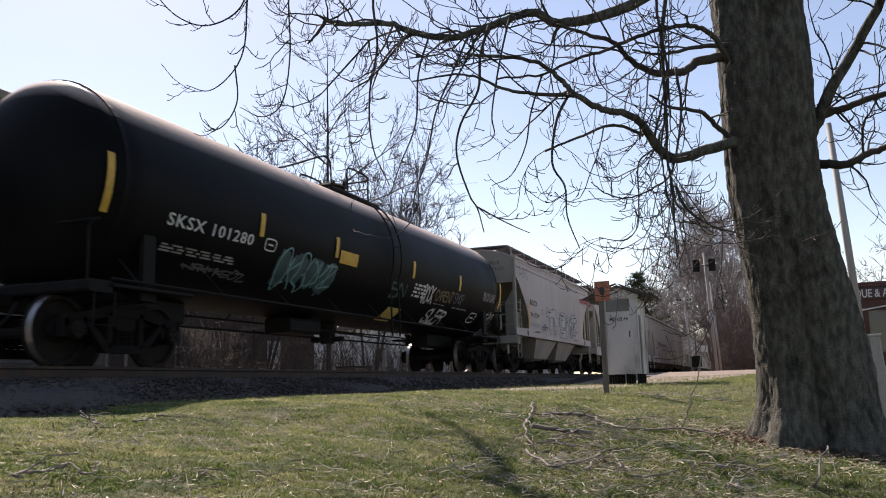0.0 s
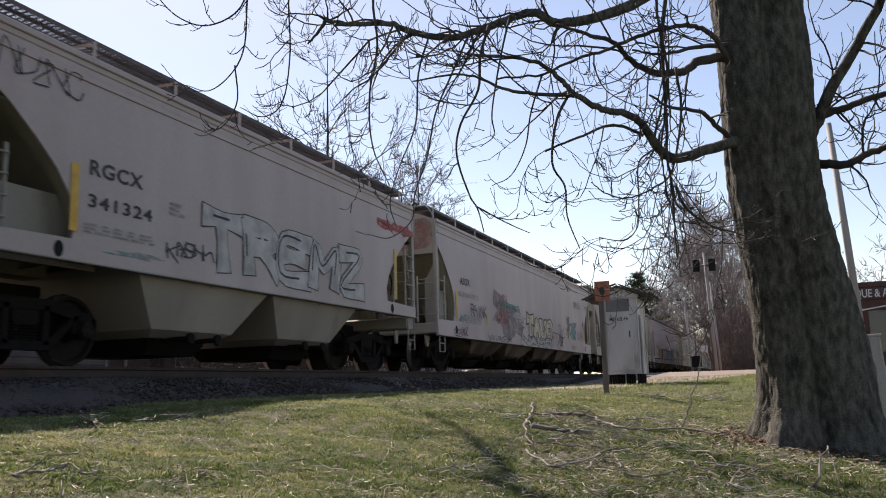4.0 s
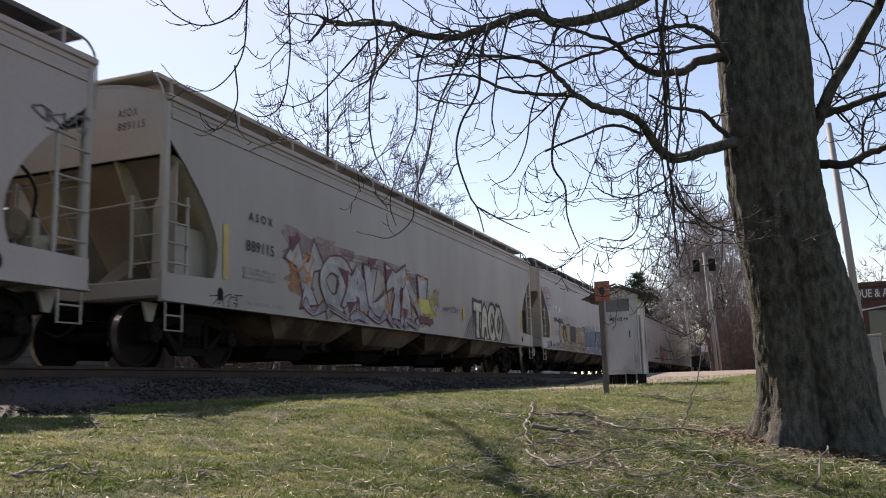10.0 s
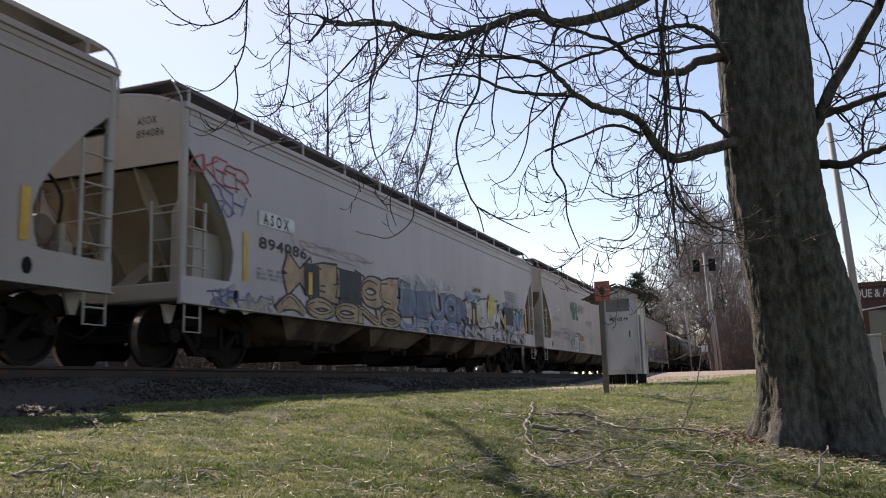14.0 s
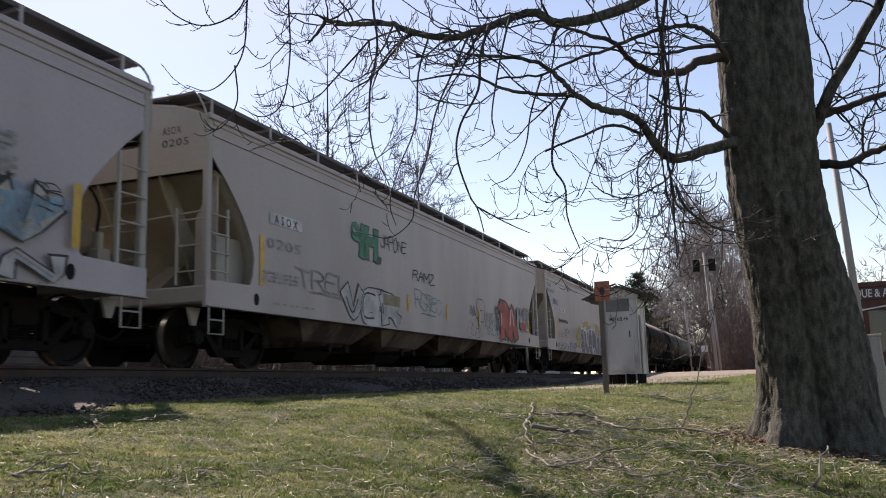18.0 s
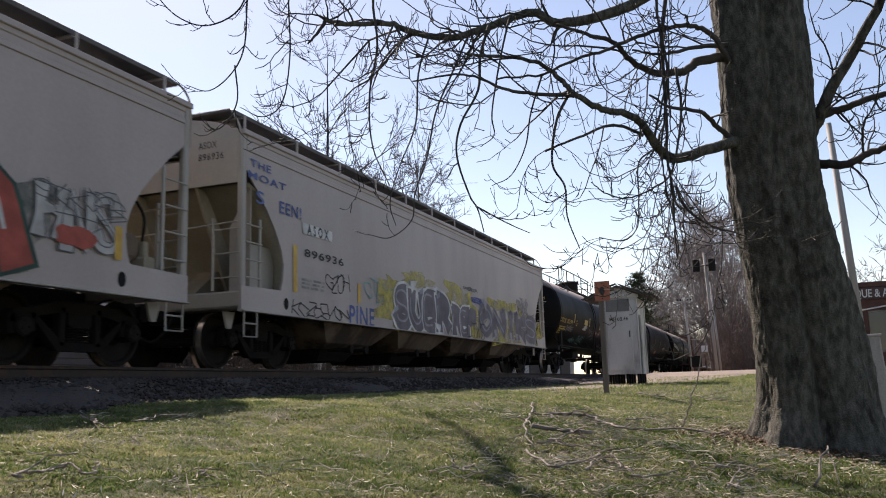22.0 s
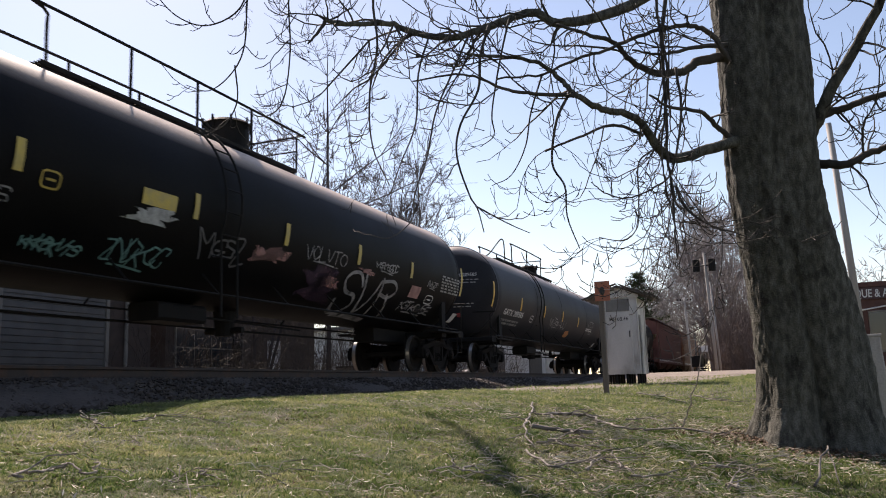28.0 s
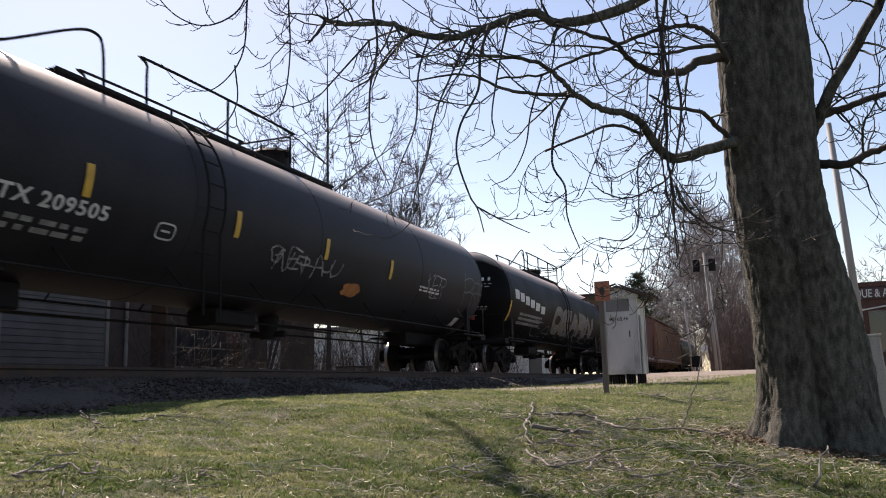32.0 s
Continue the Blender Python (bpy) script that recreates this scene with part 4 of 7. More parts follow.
limb(0.05, 0.012, ((7.94, 0.03, 2.55), (7.72, 0.35, 2.49), (7.57, 0.52, 2.36), (7.38, 0.75, 2.31), (7.18, 0.94, 2.40), (7.02, 1.03, 2.50), (6.84, 1.21, 2.54), (6.63, 1.45, 2.59)), 3.2)
limb(0.028, 0.008, ((7.80, 0.13, 2.46), (7.63, 0.23, 2.63), (7.46, 0.36, 2.70), (7.28, 0.57, 2.67), (7.07, 0.89, 2.54), (6.91, 1.06, 2.42), (6.73, 1.32, 2.30), (6.55, 1.58, 2.15), (6.32, 1.90, 2.08)), 3.2)
limb(0.025, 0.008, ((7.77, 0.14, 2.62), (7.47, 0.40, 2.52), (7.18, 0.67, 2.40), (6.89, 0.87, 2.36)))
limb(0.056, 0.01, ((8.06, 0.05, 1.80), (7.76, 0.34, 1.66), (7.45, 0.64, 1.53), (7.28, 0.76, 1.59), (7.11, 0.85, 1.75), (6.96, 0.94, 1.82), (6.77, 1.14, 1.85), (6.58, 1.31, 1.93), (6.51, 1.43, 2.07), (6.34, 1.55, 2.16), (6.15, 1.75, 2.18), (5.93, 2.05, 2.17)), 3.2)
limb(0.018, 0.006, ((6.57, 1.33, 1.93), (6.36, 1.61, 1.92), (6.17, 1.81, 1.93), (6.00, 1.95, 1.98), (5.83, 2.10, 1.98), (5.63, 2.37, 1.90)), 3.2)
limb(0.015, 0.009, ((7.12, 0.86, 1.68), (6.92, 1.08, 1.74), (6.74, 1.31, 1.63), (6.55, 1.59, 1.49)), 3.2)
limb(0.03, 0.009, ((8.04, 0.13, 1.75), (7.75, 0.28, 1.85), (7.47, 0.40, 1.93), (7.17, 0.63, 1.91), (6.99, 0.77, 1.98)), 3.2)
limb(0.014, 0.005, ((7.38, 0.65, 1.26), (7.34, 0.57, 1.05), (7.33, 0.40, 0.89), (7.31, 0.20, 0.80), (7.25, 0.09, 0.74)))
limb(0.02, 0.006, ((7.19, 0.54, 3.20), (7.15, 0.65, 2.57), (7.17, 0.66, 2.12), (7.22, 0.68, 1.48), (7.28, 0.67, 1.19), (7.28, 0.67, 0.89), (7.27, 0.67, 0.63)))
limb(0.014, 0.005, ((7.06, 0.66, 3.06), (7.13, 0.67, 2.67), (7.13, 0.62, 2.15), (7.18, 0.72, 1.62), (7.14, 0.71, 1.26), (7.25, 0.65, 0.79)))
limb(0.013, 0.004, ((7.34, 0.57, 2.32), (7.31, 0.55, 1.89), (7.30, 0.66, 1.39), (7.22, 0.80, 1.24), (7.05, 1.02, 1.13), (6.87, 1.18, 1.16), (6.82, 1.28, 1.25)))
limb(0.008, 0.004, ((7.27, 0.81, 1.58), (7.14, 0.92, 1.44), (7.08, 0.93, 1.13), (7.11, 0.96, 0.89), (6.99, 1.06, 0.76), (6.91, 1.25, 0.79)))
limb(0.12, 0.03, ((7.35, -0.1, 6.0), (8.1, 1.6, 6.9), (9.2, 4.4, 7.5), (10.88, 7.7, 7.67), (11.54, 8.05, 7.71), (12.64, 8.6, 7.78), (13.26, 9.03, 7.92), (14.3, 9.8, 8.1)), 2.5)
limb(0.07, 0.025, ((8.5, 2.6, 7.15), (11.4, 5.0, 8.2), (13.92, 7.66, 8.35), (14.25, 8.0, 8.4), (14.73, 8.38, 8.45), (16.3, 9.0, 8.6)), 2.5)
twig(0.009, 0.003, ((5.23, 3.42, 3.16), (5.24, 3.58, 2.73), (5.25, 3.62, 2.27), (5.21, 3.71, 2.04), (5.16, 3.88, 1.91), (5.05, 4.01, 1.94)))
twig(0.007, 0.003, ((5.21, 3.68, 2.10), (5.25, 3.68, 1.84), (5.21, 3.74, 1.66), (5.14, 3.81, 1.58), (5.10, 3.87, 1.66)))
twig(0.009, 0.003, ((5.41, 3.17, 3.25), (5.40, 3.31, 2.74), (5.43, 3.32, 2.24), (5.42, 3.38, 1.83), (5.34, 3.51, 1.70), (5.27, 3.67, 1.78)))
twig(0.008, 0.003, ((5.23, 3.53, 2.90), (5.24, 3.66, 2.58), (5.09, 3.84, 2.41), (5.00, 4.04, 2.47), (4.84, 4.12, 2.59), (4.76, 4.22, 2.83)))
twig(0.012, 0.004, ((5.77, 2.65, 2.97), (5.78, 2.76, 2.71), (5.76, 2.72, 2.30), (5.79, 2.81, 1.91), (5.77, 2.78, 1.48), (5.86, 2.68, 1.17)))
twig(0.014, 0.004, ((6.33, 1.96, 2.56), (6.25, 2.02, 2.27), (6.19, 2.03, 1.96), (6.08, 2.15, 1.66), (6.02, 2.17, 1.39), (6.00, 2.07, 1.06), (6.04, 2.02, 0.95), (6.09, 1.99, 0.77)), 1.5)
twig(0.008, 0.003, ((6.03, 2.03, 0.97), (6.01, 1.86, 0.86), (6.07, 1.74, 0.79), (6.03, 1.61, 0.72)), 1.5)
twig(0.013, 0.004, ((6.55, 1.38, 1.92), (6.45, 1.46, 1.69), (6.49, 1.52, 1.36), (6.46, 1.42, 1.15), (6.40, 1.40, 0.89), (6.47, 1.33, 0.64)), 1.5)
twig(0.01, 0.003, ((6.25, 2.46, 2.55), (6.17, 2.54, 2.18), (6.13, 2.56, 1.73), (6.04, 2.68, 1.35), (5.97, 2.73, 1.06), (5.92, 2.66, 0.86)), 1.5)
twig(0.01, 0.003, ((6.37, 2.15, 2.54), (6.27, 2.28, 2.17), (6.18, 2.40, 1.82), (6.11, 2.46, 1.43), (6.03, 2.54, 1.12), (5.96, 2.54, 0.90), (5.83, 2.67, 0.75), (5.76, 2.83, 0.78)), 1.5)
twig(0.01, 0.003, ((6.56, 1.85, 2.69), (6.40, 1.90, 2.26), (6.35, 1.97, 1.81), (6.29, 1.94, 1.60), (6.17, 2.02, 1.48)), 1.5)
twig(0.009, 0.003, ((6.55, 1.58, 2.15), (6.46, 1.67, 1.80), (6.39, 1.71, 1.50), (6.29, 1.81, 1.25), (6.24, 1.96, 1.17)), 1.5)
g = Geo()
for pts, radii in shoots:
    g.tube(pts, radii, 4, caps=False)
tagged(part("twig_mass", g, TWIG, old), "fine dark drooping twigs with upturned tips", kind="stuff")


def bare_tree(name, label, x, y, height, seed, material=None, stems=1, wide=0.34, trunk=0.16, up=0.1, depth=4, z=None, fine=0.0085):
    """A leafless tree: trunk, forking boughs, and a crown of fine twigs."""
    rnd = random.Random(seed)
    # beyond 60 m the twigs take the paler tone with sunlight painted in
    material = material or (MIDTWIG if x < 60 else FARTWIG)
    z = ground(x, y) if z is None else z
    t = tagged(holder(name, pose(x, y, z - 0.1)), label, "tree")
    wood, crown = Geo(), Geo()

    def grow(p, d, length, r, lev):
        n = 12 if lev == 0 else 6
        end = max(r * (0.12 if lev == 0 else 0.45), fine * 0.7)
        pts, rad = wander(p, d, length, r, end, rnd, droop=-up * (0.2 if lev == 0 else 1), curl=0.0, wig=0.035 if lev == 0 else 0.12, n=n)
        (wood if lev < 2 else crown).tube(pts, rad, 6 if lev < 2 else 3, caps=False)
        if lev >= depth:
            return
        kids = int(rnd.uniform(12, 16)) if lev == 0 else rnd.choice((4, 5, 6)) if lev == 1 else rnd.choice((3, 4, 5))
        for k in range(kids):
            i = rnd.randrange(3 if lev == 0 else 1, n - 1)
            q = off_axis(pts[i] - pts[i - 1], radians(rnd.uniform(30, 62)), rnd)
            reach = length * (0.42 - 0.26 * i / n) * 1.1 if lev == 0 else length * rnd.uniform(0.3, 0.62)
            grow(pts[i], q, reach * rnd.uniform(0.7, 1.15), max(rad[i] * 0.55, fine), lev + (2 if lev == 0 and i > 7 else 1))

    for s in range(stems):
        a = rnd.uniform(0, 6.28)
        lean = wide * rnd.uniform(0.3, 0.8) if stems > 1 else 0.01
        grow(Vector((0.25 * math.cos(a), 0.25 * math.sin(a), 0)) * (stems > 1), Vector((lean * math.cos(a), lean * math.sin(a), 1)), height * (1 if s == 0 else rnd.uniform(0.7, 0.95)), trunk / stems ** 0.4, 0)
    part("trunk", wood, material, t, smooth=True)
    tagged(part("crown", crown, material, t), "fine bare twigs", kind="stuff")
    return t


bare_tree("tree", "slim bare tree with one straight stem behind the train", 31.1, 17.2, 15.3, 21, trunk=0.13, fine=0.0125)
bare_tree("tree", "bare forked tree behind the train", 26.6, 17.6, 11.8, 22, stems=3, trunk=0.11, fine=0.0125)
bare_tree("tree", "bare forked tree behind the train", 35.2, 17.4, 14.2, 23, stems=3, trunk=0.12, fine=0.0125)
bare_tree("tree", "low spreading bare tree behind the train", 40.0, 17.5, 13.2, 24, stems=2, trunk=0.12, fine=0.0125)
bare_tree("tree", "low spreading bare tree behind the train", 44.6, 17.8, 10.5, 25, stems=3, trunk=0.1, fine=0.0125)
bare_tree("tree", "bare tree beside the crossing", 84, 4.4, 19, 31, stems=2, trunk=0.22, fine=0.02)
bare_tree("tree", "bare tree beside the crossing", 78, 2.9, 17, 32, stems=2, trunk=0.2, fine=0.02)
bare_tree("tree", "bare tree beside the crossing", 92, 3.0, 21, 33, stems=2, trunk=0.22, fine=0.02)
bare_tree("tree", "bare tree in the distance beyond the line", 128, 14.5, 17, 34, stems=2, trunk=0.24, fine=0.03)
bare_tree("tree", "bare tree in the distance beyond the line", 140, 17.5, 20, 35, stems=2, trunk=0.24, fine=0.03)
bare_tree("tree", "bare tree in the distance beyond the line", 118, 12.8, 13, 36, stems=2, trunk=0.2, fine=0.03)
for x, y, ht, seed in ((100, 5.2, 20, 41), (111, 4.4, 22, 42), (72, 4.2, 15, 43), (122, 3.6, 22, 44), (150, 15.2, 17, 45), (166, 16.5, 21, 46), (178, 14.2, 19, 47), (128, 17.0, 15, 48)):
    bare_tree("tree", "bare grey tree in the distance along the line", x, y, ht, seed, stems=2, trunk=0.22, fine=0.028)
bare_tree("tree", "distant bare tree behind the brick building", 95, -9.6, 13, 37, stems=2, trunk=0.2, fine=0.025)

# red-brown brush
rnd = random.Random(5)


def brush(name, label, n, place, height, material, r=0.012):
    g = Geo()
    for _ in range(n):
        x, y = place()
        h = height * rnd.uniform(0.4, 1.1)
        p = Vector((x, y, ground(x, y) - 0.05))
        d = Vector((rnd.gauss(0, 0.3), rnd.gauss(0, 0.3), 1))
        pts, rad = wander(p, d, h, r, r * 0.6, rnd, droop=-0.03, wig=0.14, n=5)
        g.tube(pts, rad, 3, caps=False)
        for _ in range(5):
            i = rnd.randrange(1, 5)
            q, qr = wander(pts[i], off_axis(pts[i] - pts[i - 1], radians(rnd.uniform(20, 60)), rnd), h * rnd.uniform(0.2, 0.5), r * 0.7, r * 0.5, rnd, wig=0.2, n=4)
            g.tube(q, qr, 3, caps=False)
    return tagged(part(name, g, material), label, "brush", kind="stuff")


brush("brush", "leafless red-brown brush beside the crossing", 900, lambda: (rnd.uniform(66, 90), rnd.uniform(0.6, 4.2)), 6.0, BRUSH, 0.02)
brush("brush", "leafless brush along the far side of the track", 900, lambda: (rnd.uniform(18, 48), rnd.uniform(13.2, 16.5)), 2.6, DRYBRUSH, 0.008)
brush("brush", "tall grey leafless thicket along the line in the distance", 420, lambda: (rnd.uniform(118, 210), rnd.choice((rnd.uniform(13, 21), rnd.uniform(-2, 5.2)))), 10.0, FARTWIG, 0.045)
brush("brush", "tall leafless brush behind the yards", 1100, lambda: (rnd.uniform(24, 130), rnd.uniform(34, 44)), 5.0, DRYBRUSH, 0.03)


def pine(x, y, height, seed):
    """A white pine: trunk, whorled boughs, sprays of needles."""
    rnd = random.Random(seed)
    t = tagged(holder("pine_tree", pose(x, y, ground(x, y) - 0.1)), "dark green pine tree behind the line", "tree")
    part("trunk", Geo().tube([(0, 0, 0), (0.1, 0, height * 0.5), (0, 0.1, height)], [0.28, 0.18, 0.04], 8), BARK, t, smooth=True)
    wood, leaf = Geo(), Geo()
    for k in range(70):
        z = height * rnd.uniform(0.3, 1.0)
        ln = (height * 1.02 - z) * 0.36 + rnd.uniform(0.3, 1.1)
        a = rnd.uniform(0, 6.28)
        pts, rad = wander((0, 0, z), (math.cos(a), math.sin(a), 0.25), ln, 0.05, 0.015, rnd, droop=-0.05, wig=0.12, n=6)
        wood.tube(pts, rad, 4, caps=False)
        for p in pts[1:]:
            for _ in range(40):
                c = p + Vector((rnd.gauss(0, 0.26), rnd.gauss(0, 0.26), rnd.gauss(0.1, 0.16)))
                d = Vector((rnd.gauss(0, 1), rnd.gauss(0, 1), rnd.gauss(0.5, 0.7))).normalized() * rnd.uniform(0.16, 0.32)
                s = d.cross(Vector((0, 0, 1))).normalized() * 0.05
                leaf.add([c - s, c + s, c + d], [(0, 1, 2)])
    tagged(part("bough_mass", wood, BARK, t), kind="stuff")
    tagged(part("needles", leaf, NEEDLES, t), "dark green sprays of needles", kind="stuff")


pine(101, 13.9, 12.4, 3)
pine(112, 16.4, 11.2, 4)


# ---- shed, sign and poles beside the track ----
SHEDPAINT = mat("aluminium_shed_paint", (0.52, 0.498, 0.475), (0.41, 0.39, 0.37), 0.5, 0.2, scale=2, fine=40, bump=0.05, stain=(0.26, 0.235, 0.205), stain_at=0.55, stretch=(1, 1, 0.4))
VENT = mat("dull_vent_metal", (0.2, 0.195, 0.19), (0.15, 0.145, 0.14), 0.6, 0.1, scale=3, fine=40, bump=0.05)
SHINGLE = mat("old_shingle", (0.06, 0.055, 0.052), (0.11, 0.1, 0.095), 0.95, scale=6, fine=60, bump=0.6, grain=0.4)
ORANGE = mat("faded_orange_sign", (0.42, 0.13, 0.07), (0.34, 0.12, 0.07), 0.6, scale=8, fine=60, bump=0.05, stain=(0.13, 0.07, 0.05), stain_at=0.6)
POSTWOOD = mat("weathered_post", (0.16, 0.13, 0.11), (0.1, 0.085, 0.075), 0.9, scale=8, fine=60, bump=0.4, stretch=(1, 1, 0.15))
POLEWOOD = mat("pale_pole_wood", (0.33, 0.31, 0.29), (0.25, 0.235, 0.22), 0.9, scale=5, fine=40, bump=0.2, stretch=(1, 1, 0.1))
BRICK = mat("red_brick", (0.1, 0.045, 0.036), (0.075, 0.036, 0.03), 0.9, scale=3, fine=30, bump=0.2, stain=(0.13, 0.075, 0.06), stain_at=0.6)
BROWNWALL = mat("brown_brick", (0.065, 0.045, 0.037), (0.047, 0.034, 0.028), 0.9, scale=2, fine=25, bump=0.3, stain=(0.14, 0.105, 0.085), stain_at=0.62)
TRIM = mat("pale_trim", (0.2, 0.18, 0.155), (0.16, 0.145, 0.125), 0.8, scale=2, fine=30, bump=0.1)
# door grey darkened further: the shade on that wall is put into it
GREYDOOR = mat("shaded_grey_door_paint", (0.095, 0.09, 0.086), (0.072, 0.068, 0.064), 0.6, scale=2, fine=30, bump=0.05)
WHITEDOOR = mat("white_door_paint", (0.62, 0.61, 0.6), (0.52, 0.51, 0.5), 0.6, scale=2, fine=30, bump=0.05)
WHITEWALL = mat("white_siding", (0.62, 0.62, 0.61), (0.54, 0.54, 0.53), 0.7, scale=1.2, fine=20, bump=0.1)
ASPHALT = mat("asphalt", (0.05, 0.05, 0.05), (0.07, 0.068, 0.066), 0.95, scale=1, fine=60, bump=0.4)

shed = tagged(holder("signal_shed", pose(22.0, 3.58, 0)), "small grey metal signal shed with a ragged gabled roof", "shed")
z0, z1 = -0.22, 1.74
part("body", Geo().bar(0, 1.3, -0.44, 0.44, z0, z1, 0.015), SHEDPAINT, shed)
for y in (-0.45, 0.45):
    for x in (0.0, 1.3):
        part("corner_trim", Geo().bar(x - 0.025, x + 0.025, y - 0.02, y + 0.02, z0, z1), SHEDPAINT, shed)
door = part("door", Geo().bar(-0.03, -0.004, -0.30, 0.34, z0 + 0.1, z1 - 0.38, 0.008), SHEDPAINT, shed, "plain grey metal door")
part("handle", Geo().rod((-0.06, -0.24, 0.72), (-0.06, -0.24, 0.88), 0.012).rod((-0.06, -0.24, 0.74), (-0.02, -0.24, 0.74), 0.01).rod((-0.06, -0.24, 0.86), (-0.02, -0.24, 0.86), 0.01), DARKPART, door)
for z in (0.1, 1.15):
    part("hinge", Geo().rod((-0.035, 0.345, z), (-0.035, 0.345, z + 0.12), 0.014), SHEDPAINT, door)
vent = part("vent_panel", Geo().bar(-0.022, -0.004, -0.26, 0.34, z1 - 0.34, z1 - 0.03, 0.006), VENT, shed, "dull grey louvred vent")
for k in range(5):
    part("slat", Geo().box(-0.034, -0.02, -0.22, 0.30, z1 - 0.31 + 0.055 * k, z1 - 0.275 + 0.055 * k), VENT, vent)
cu = bpy.data.curves.new("mark_text", "FONT")
cu.body, cu.offset = "MP 68.46", 0.012
ob = bpy.data.objects.new("mark_text", cu)
me = bpy.data.meshes.new_from_object(ob)
bpy.data.objects.remove(ob)
g = Geo()
g.v, g.f = [(-0.033, 0.27 - v.co.x * 0.13, 1.15 + v.co.y * 0.13) for v in me.vertices], [tuple(p.vertices) for p in me.polygons]
part("milepost_letters", g, LETTER_K, door, "small black stencilled letters")
part("meter_box", Geo().bar(-0.08, -0.003, 0.36, 0.50, 0.62, 0.95, 0.02), SHEDPAINT, shed)
part("side_duct", Geo().bar(0.3, 0.5, -0.5, -0.445, z0, 1.3, 0.02), SHEDPAINT, shed)
for s in (-1, 1):
    rf = part("roof_slope", Geo().add(
        [(-0.22, s * 0.0, 2.06), (1.5, 0, 2.06), (1.5, s * 0.84, 1.76), (-0.22, s * 0.84, 1.76), (-0.22, 0, 2.02), (1.5, 0, 2.02), (1.5, s * 0.84, 1.72), (-0.22, s * 0.84, 1.72)],
        [(0, 1, 2, 3), (7, 6, 5, 4), (0, 3, 7, 4), (1, 5, 6, 2), (3, 2, 6, 7)]), SHINGLE, shed)
    rs = random.Random(7 + s)
    for row in range(6):
        for k in range(7):
            x, v = -0.26 + k * 0.26 + rs.uniform(-0.02, 0.02), 0.02 + row * 0.145
            lift, tilt = rs.uniform(0.004, 0.045), rs.uniform(-4, 9)
            o = part("shingle", Geo().box(0, 0.25, 0, 0.2, 0, 0.012), SHINGLE, rf)
            o.matrix_basis = pose(x, s * v if s > 0 else -v, 2.06 - v * 0.357 + lift, (-19.6 - tilt) if s > 0 else (19.6 + tilt), 0, rs.uniform(-2, 2)) @ (Matrix.Identity(4) if s > 0 else Matrix.Translation((0, -0.2, 0)))
for s in (-1, 1):
    part("gable_trim", Geo().add([(-0.04, 0, 2.01), (-0.04, s * 0.5, 1.80), (-0.04, s * 0.5, 1.74), (-0.04, 0, 1.74), (0.0, 0, 2.01), (0.0, s * 0.5, 1.80), (0.0, s * 0.5, 1.74), (0.0, 0, 1.74)],
                                 [(0, 1, 2, 3), (7, 6, 5, 4), (0, 4, 5, 1), (1, 5, 6, 2), (2, 6, 7, 3)]), SHEDPAINT, shed)
for x in (0.06, 0.45, 0.85, 1.24):
    for y in (-0.38, -0.1, 0.18, 0.4):
        part("leg", Geo().bar(x - 0.03, x + 0.03, y - 0.03, y + 0.03, -0.56, z0), DARKPART, shed)

sx, sy = 14.9, 2.73
sz = ground(sx, sy)
sign = tagged(holder("sign_post", pose(sx, sy, sz)), "weathered wooden post with a small faded orange sign", "sign")
part("post", Geo().bar(-0.045, 0.045, -0.045, 0.045, -0.2, 1.92, 0.012), POSTWOOD, sign)
plate = part("plate", Geo().bar(-0.062, -0.047, -0.17, 0.1, 1.62, 1.97, 0.004), ORANGE, sign, "faded orange sign plate")
part("mark", Geo().loft([[(-0.064 - d, -0.035 + 0.05 * math.cos(a), 1.8 + 0.075 * math.sin(a)) for a in (2 * math.pi * k / 10 for k in range(10))] for d in (0, 0.003)]), LETTER_K, plate)
for z in (1.66, 1.93):
    part("bolt", Geo().rod((-0.07, -0.035, z), (-0.06, -0.035, z), 0.012, n=6), STEEL, plate)


def utility_pole(x, y, height, r, lean, label, arms=(), lamps=()):
    z = ground(x, y)
    p = tagged(holder("utility_pole", pose(x, y, z)), label, "utility pole")
    part("pole", Geo().tube([(0, 0, -0.3), (0, lean * 0.5, height * 0.5), (0, lean, height)], [r, r * 0.9, r * 0.72], 12), POLEWOOD, p, smooth=True)
    for h, w in arms:
        part("crossarm", Geo().bar(-0.06, 0.06, lean - w, lean + w, h - 0.06, h + 0.06), POLEWOOD, p)
        for k in (-0.9, -0.45, 0.45, 0.9):
            part("insulator", Geo().rod((0, lean + k * w, h + 0.06), (0, lean + k * w, h + 0.2), 0.04, 0.025, n=8), DARKPART, p)
    for h, y0 in lamps:
        part("bracket", Geo().rod((0, lean, h), (-0.15, y0, h), 0.03), DARKPART, p)
        part("transformer", Geo().rod((-0.2, y0, h - 0.4), (-0.2, y0, h + 0.4), 0.24, n=12), DARKPART, p, "dark drum transformer")
    return p


utility_pole(40, -3.75, 10.8, 0.17, 0.5, "pale wooden utility pole behind the tree")
utility_pole(60, 3.45, 8.2, 0.115, 0.3, "pale wooden utility pole at the crossing", lamps=((7.3, 0.85), (7.3, -0.2)))
utility_pole(62, 3.3, 6.4, 0.075, 0.3, "short pale utility pole at the crossing")
utility_pole(60, 5.05, 5.2, 0.08, 0.25, "slender pale pole at the crossing", arms=((4.9, 0.5),))
WIRE = []
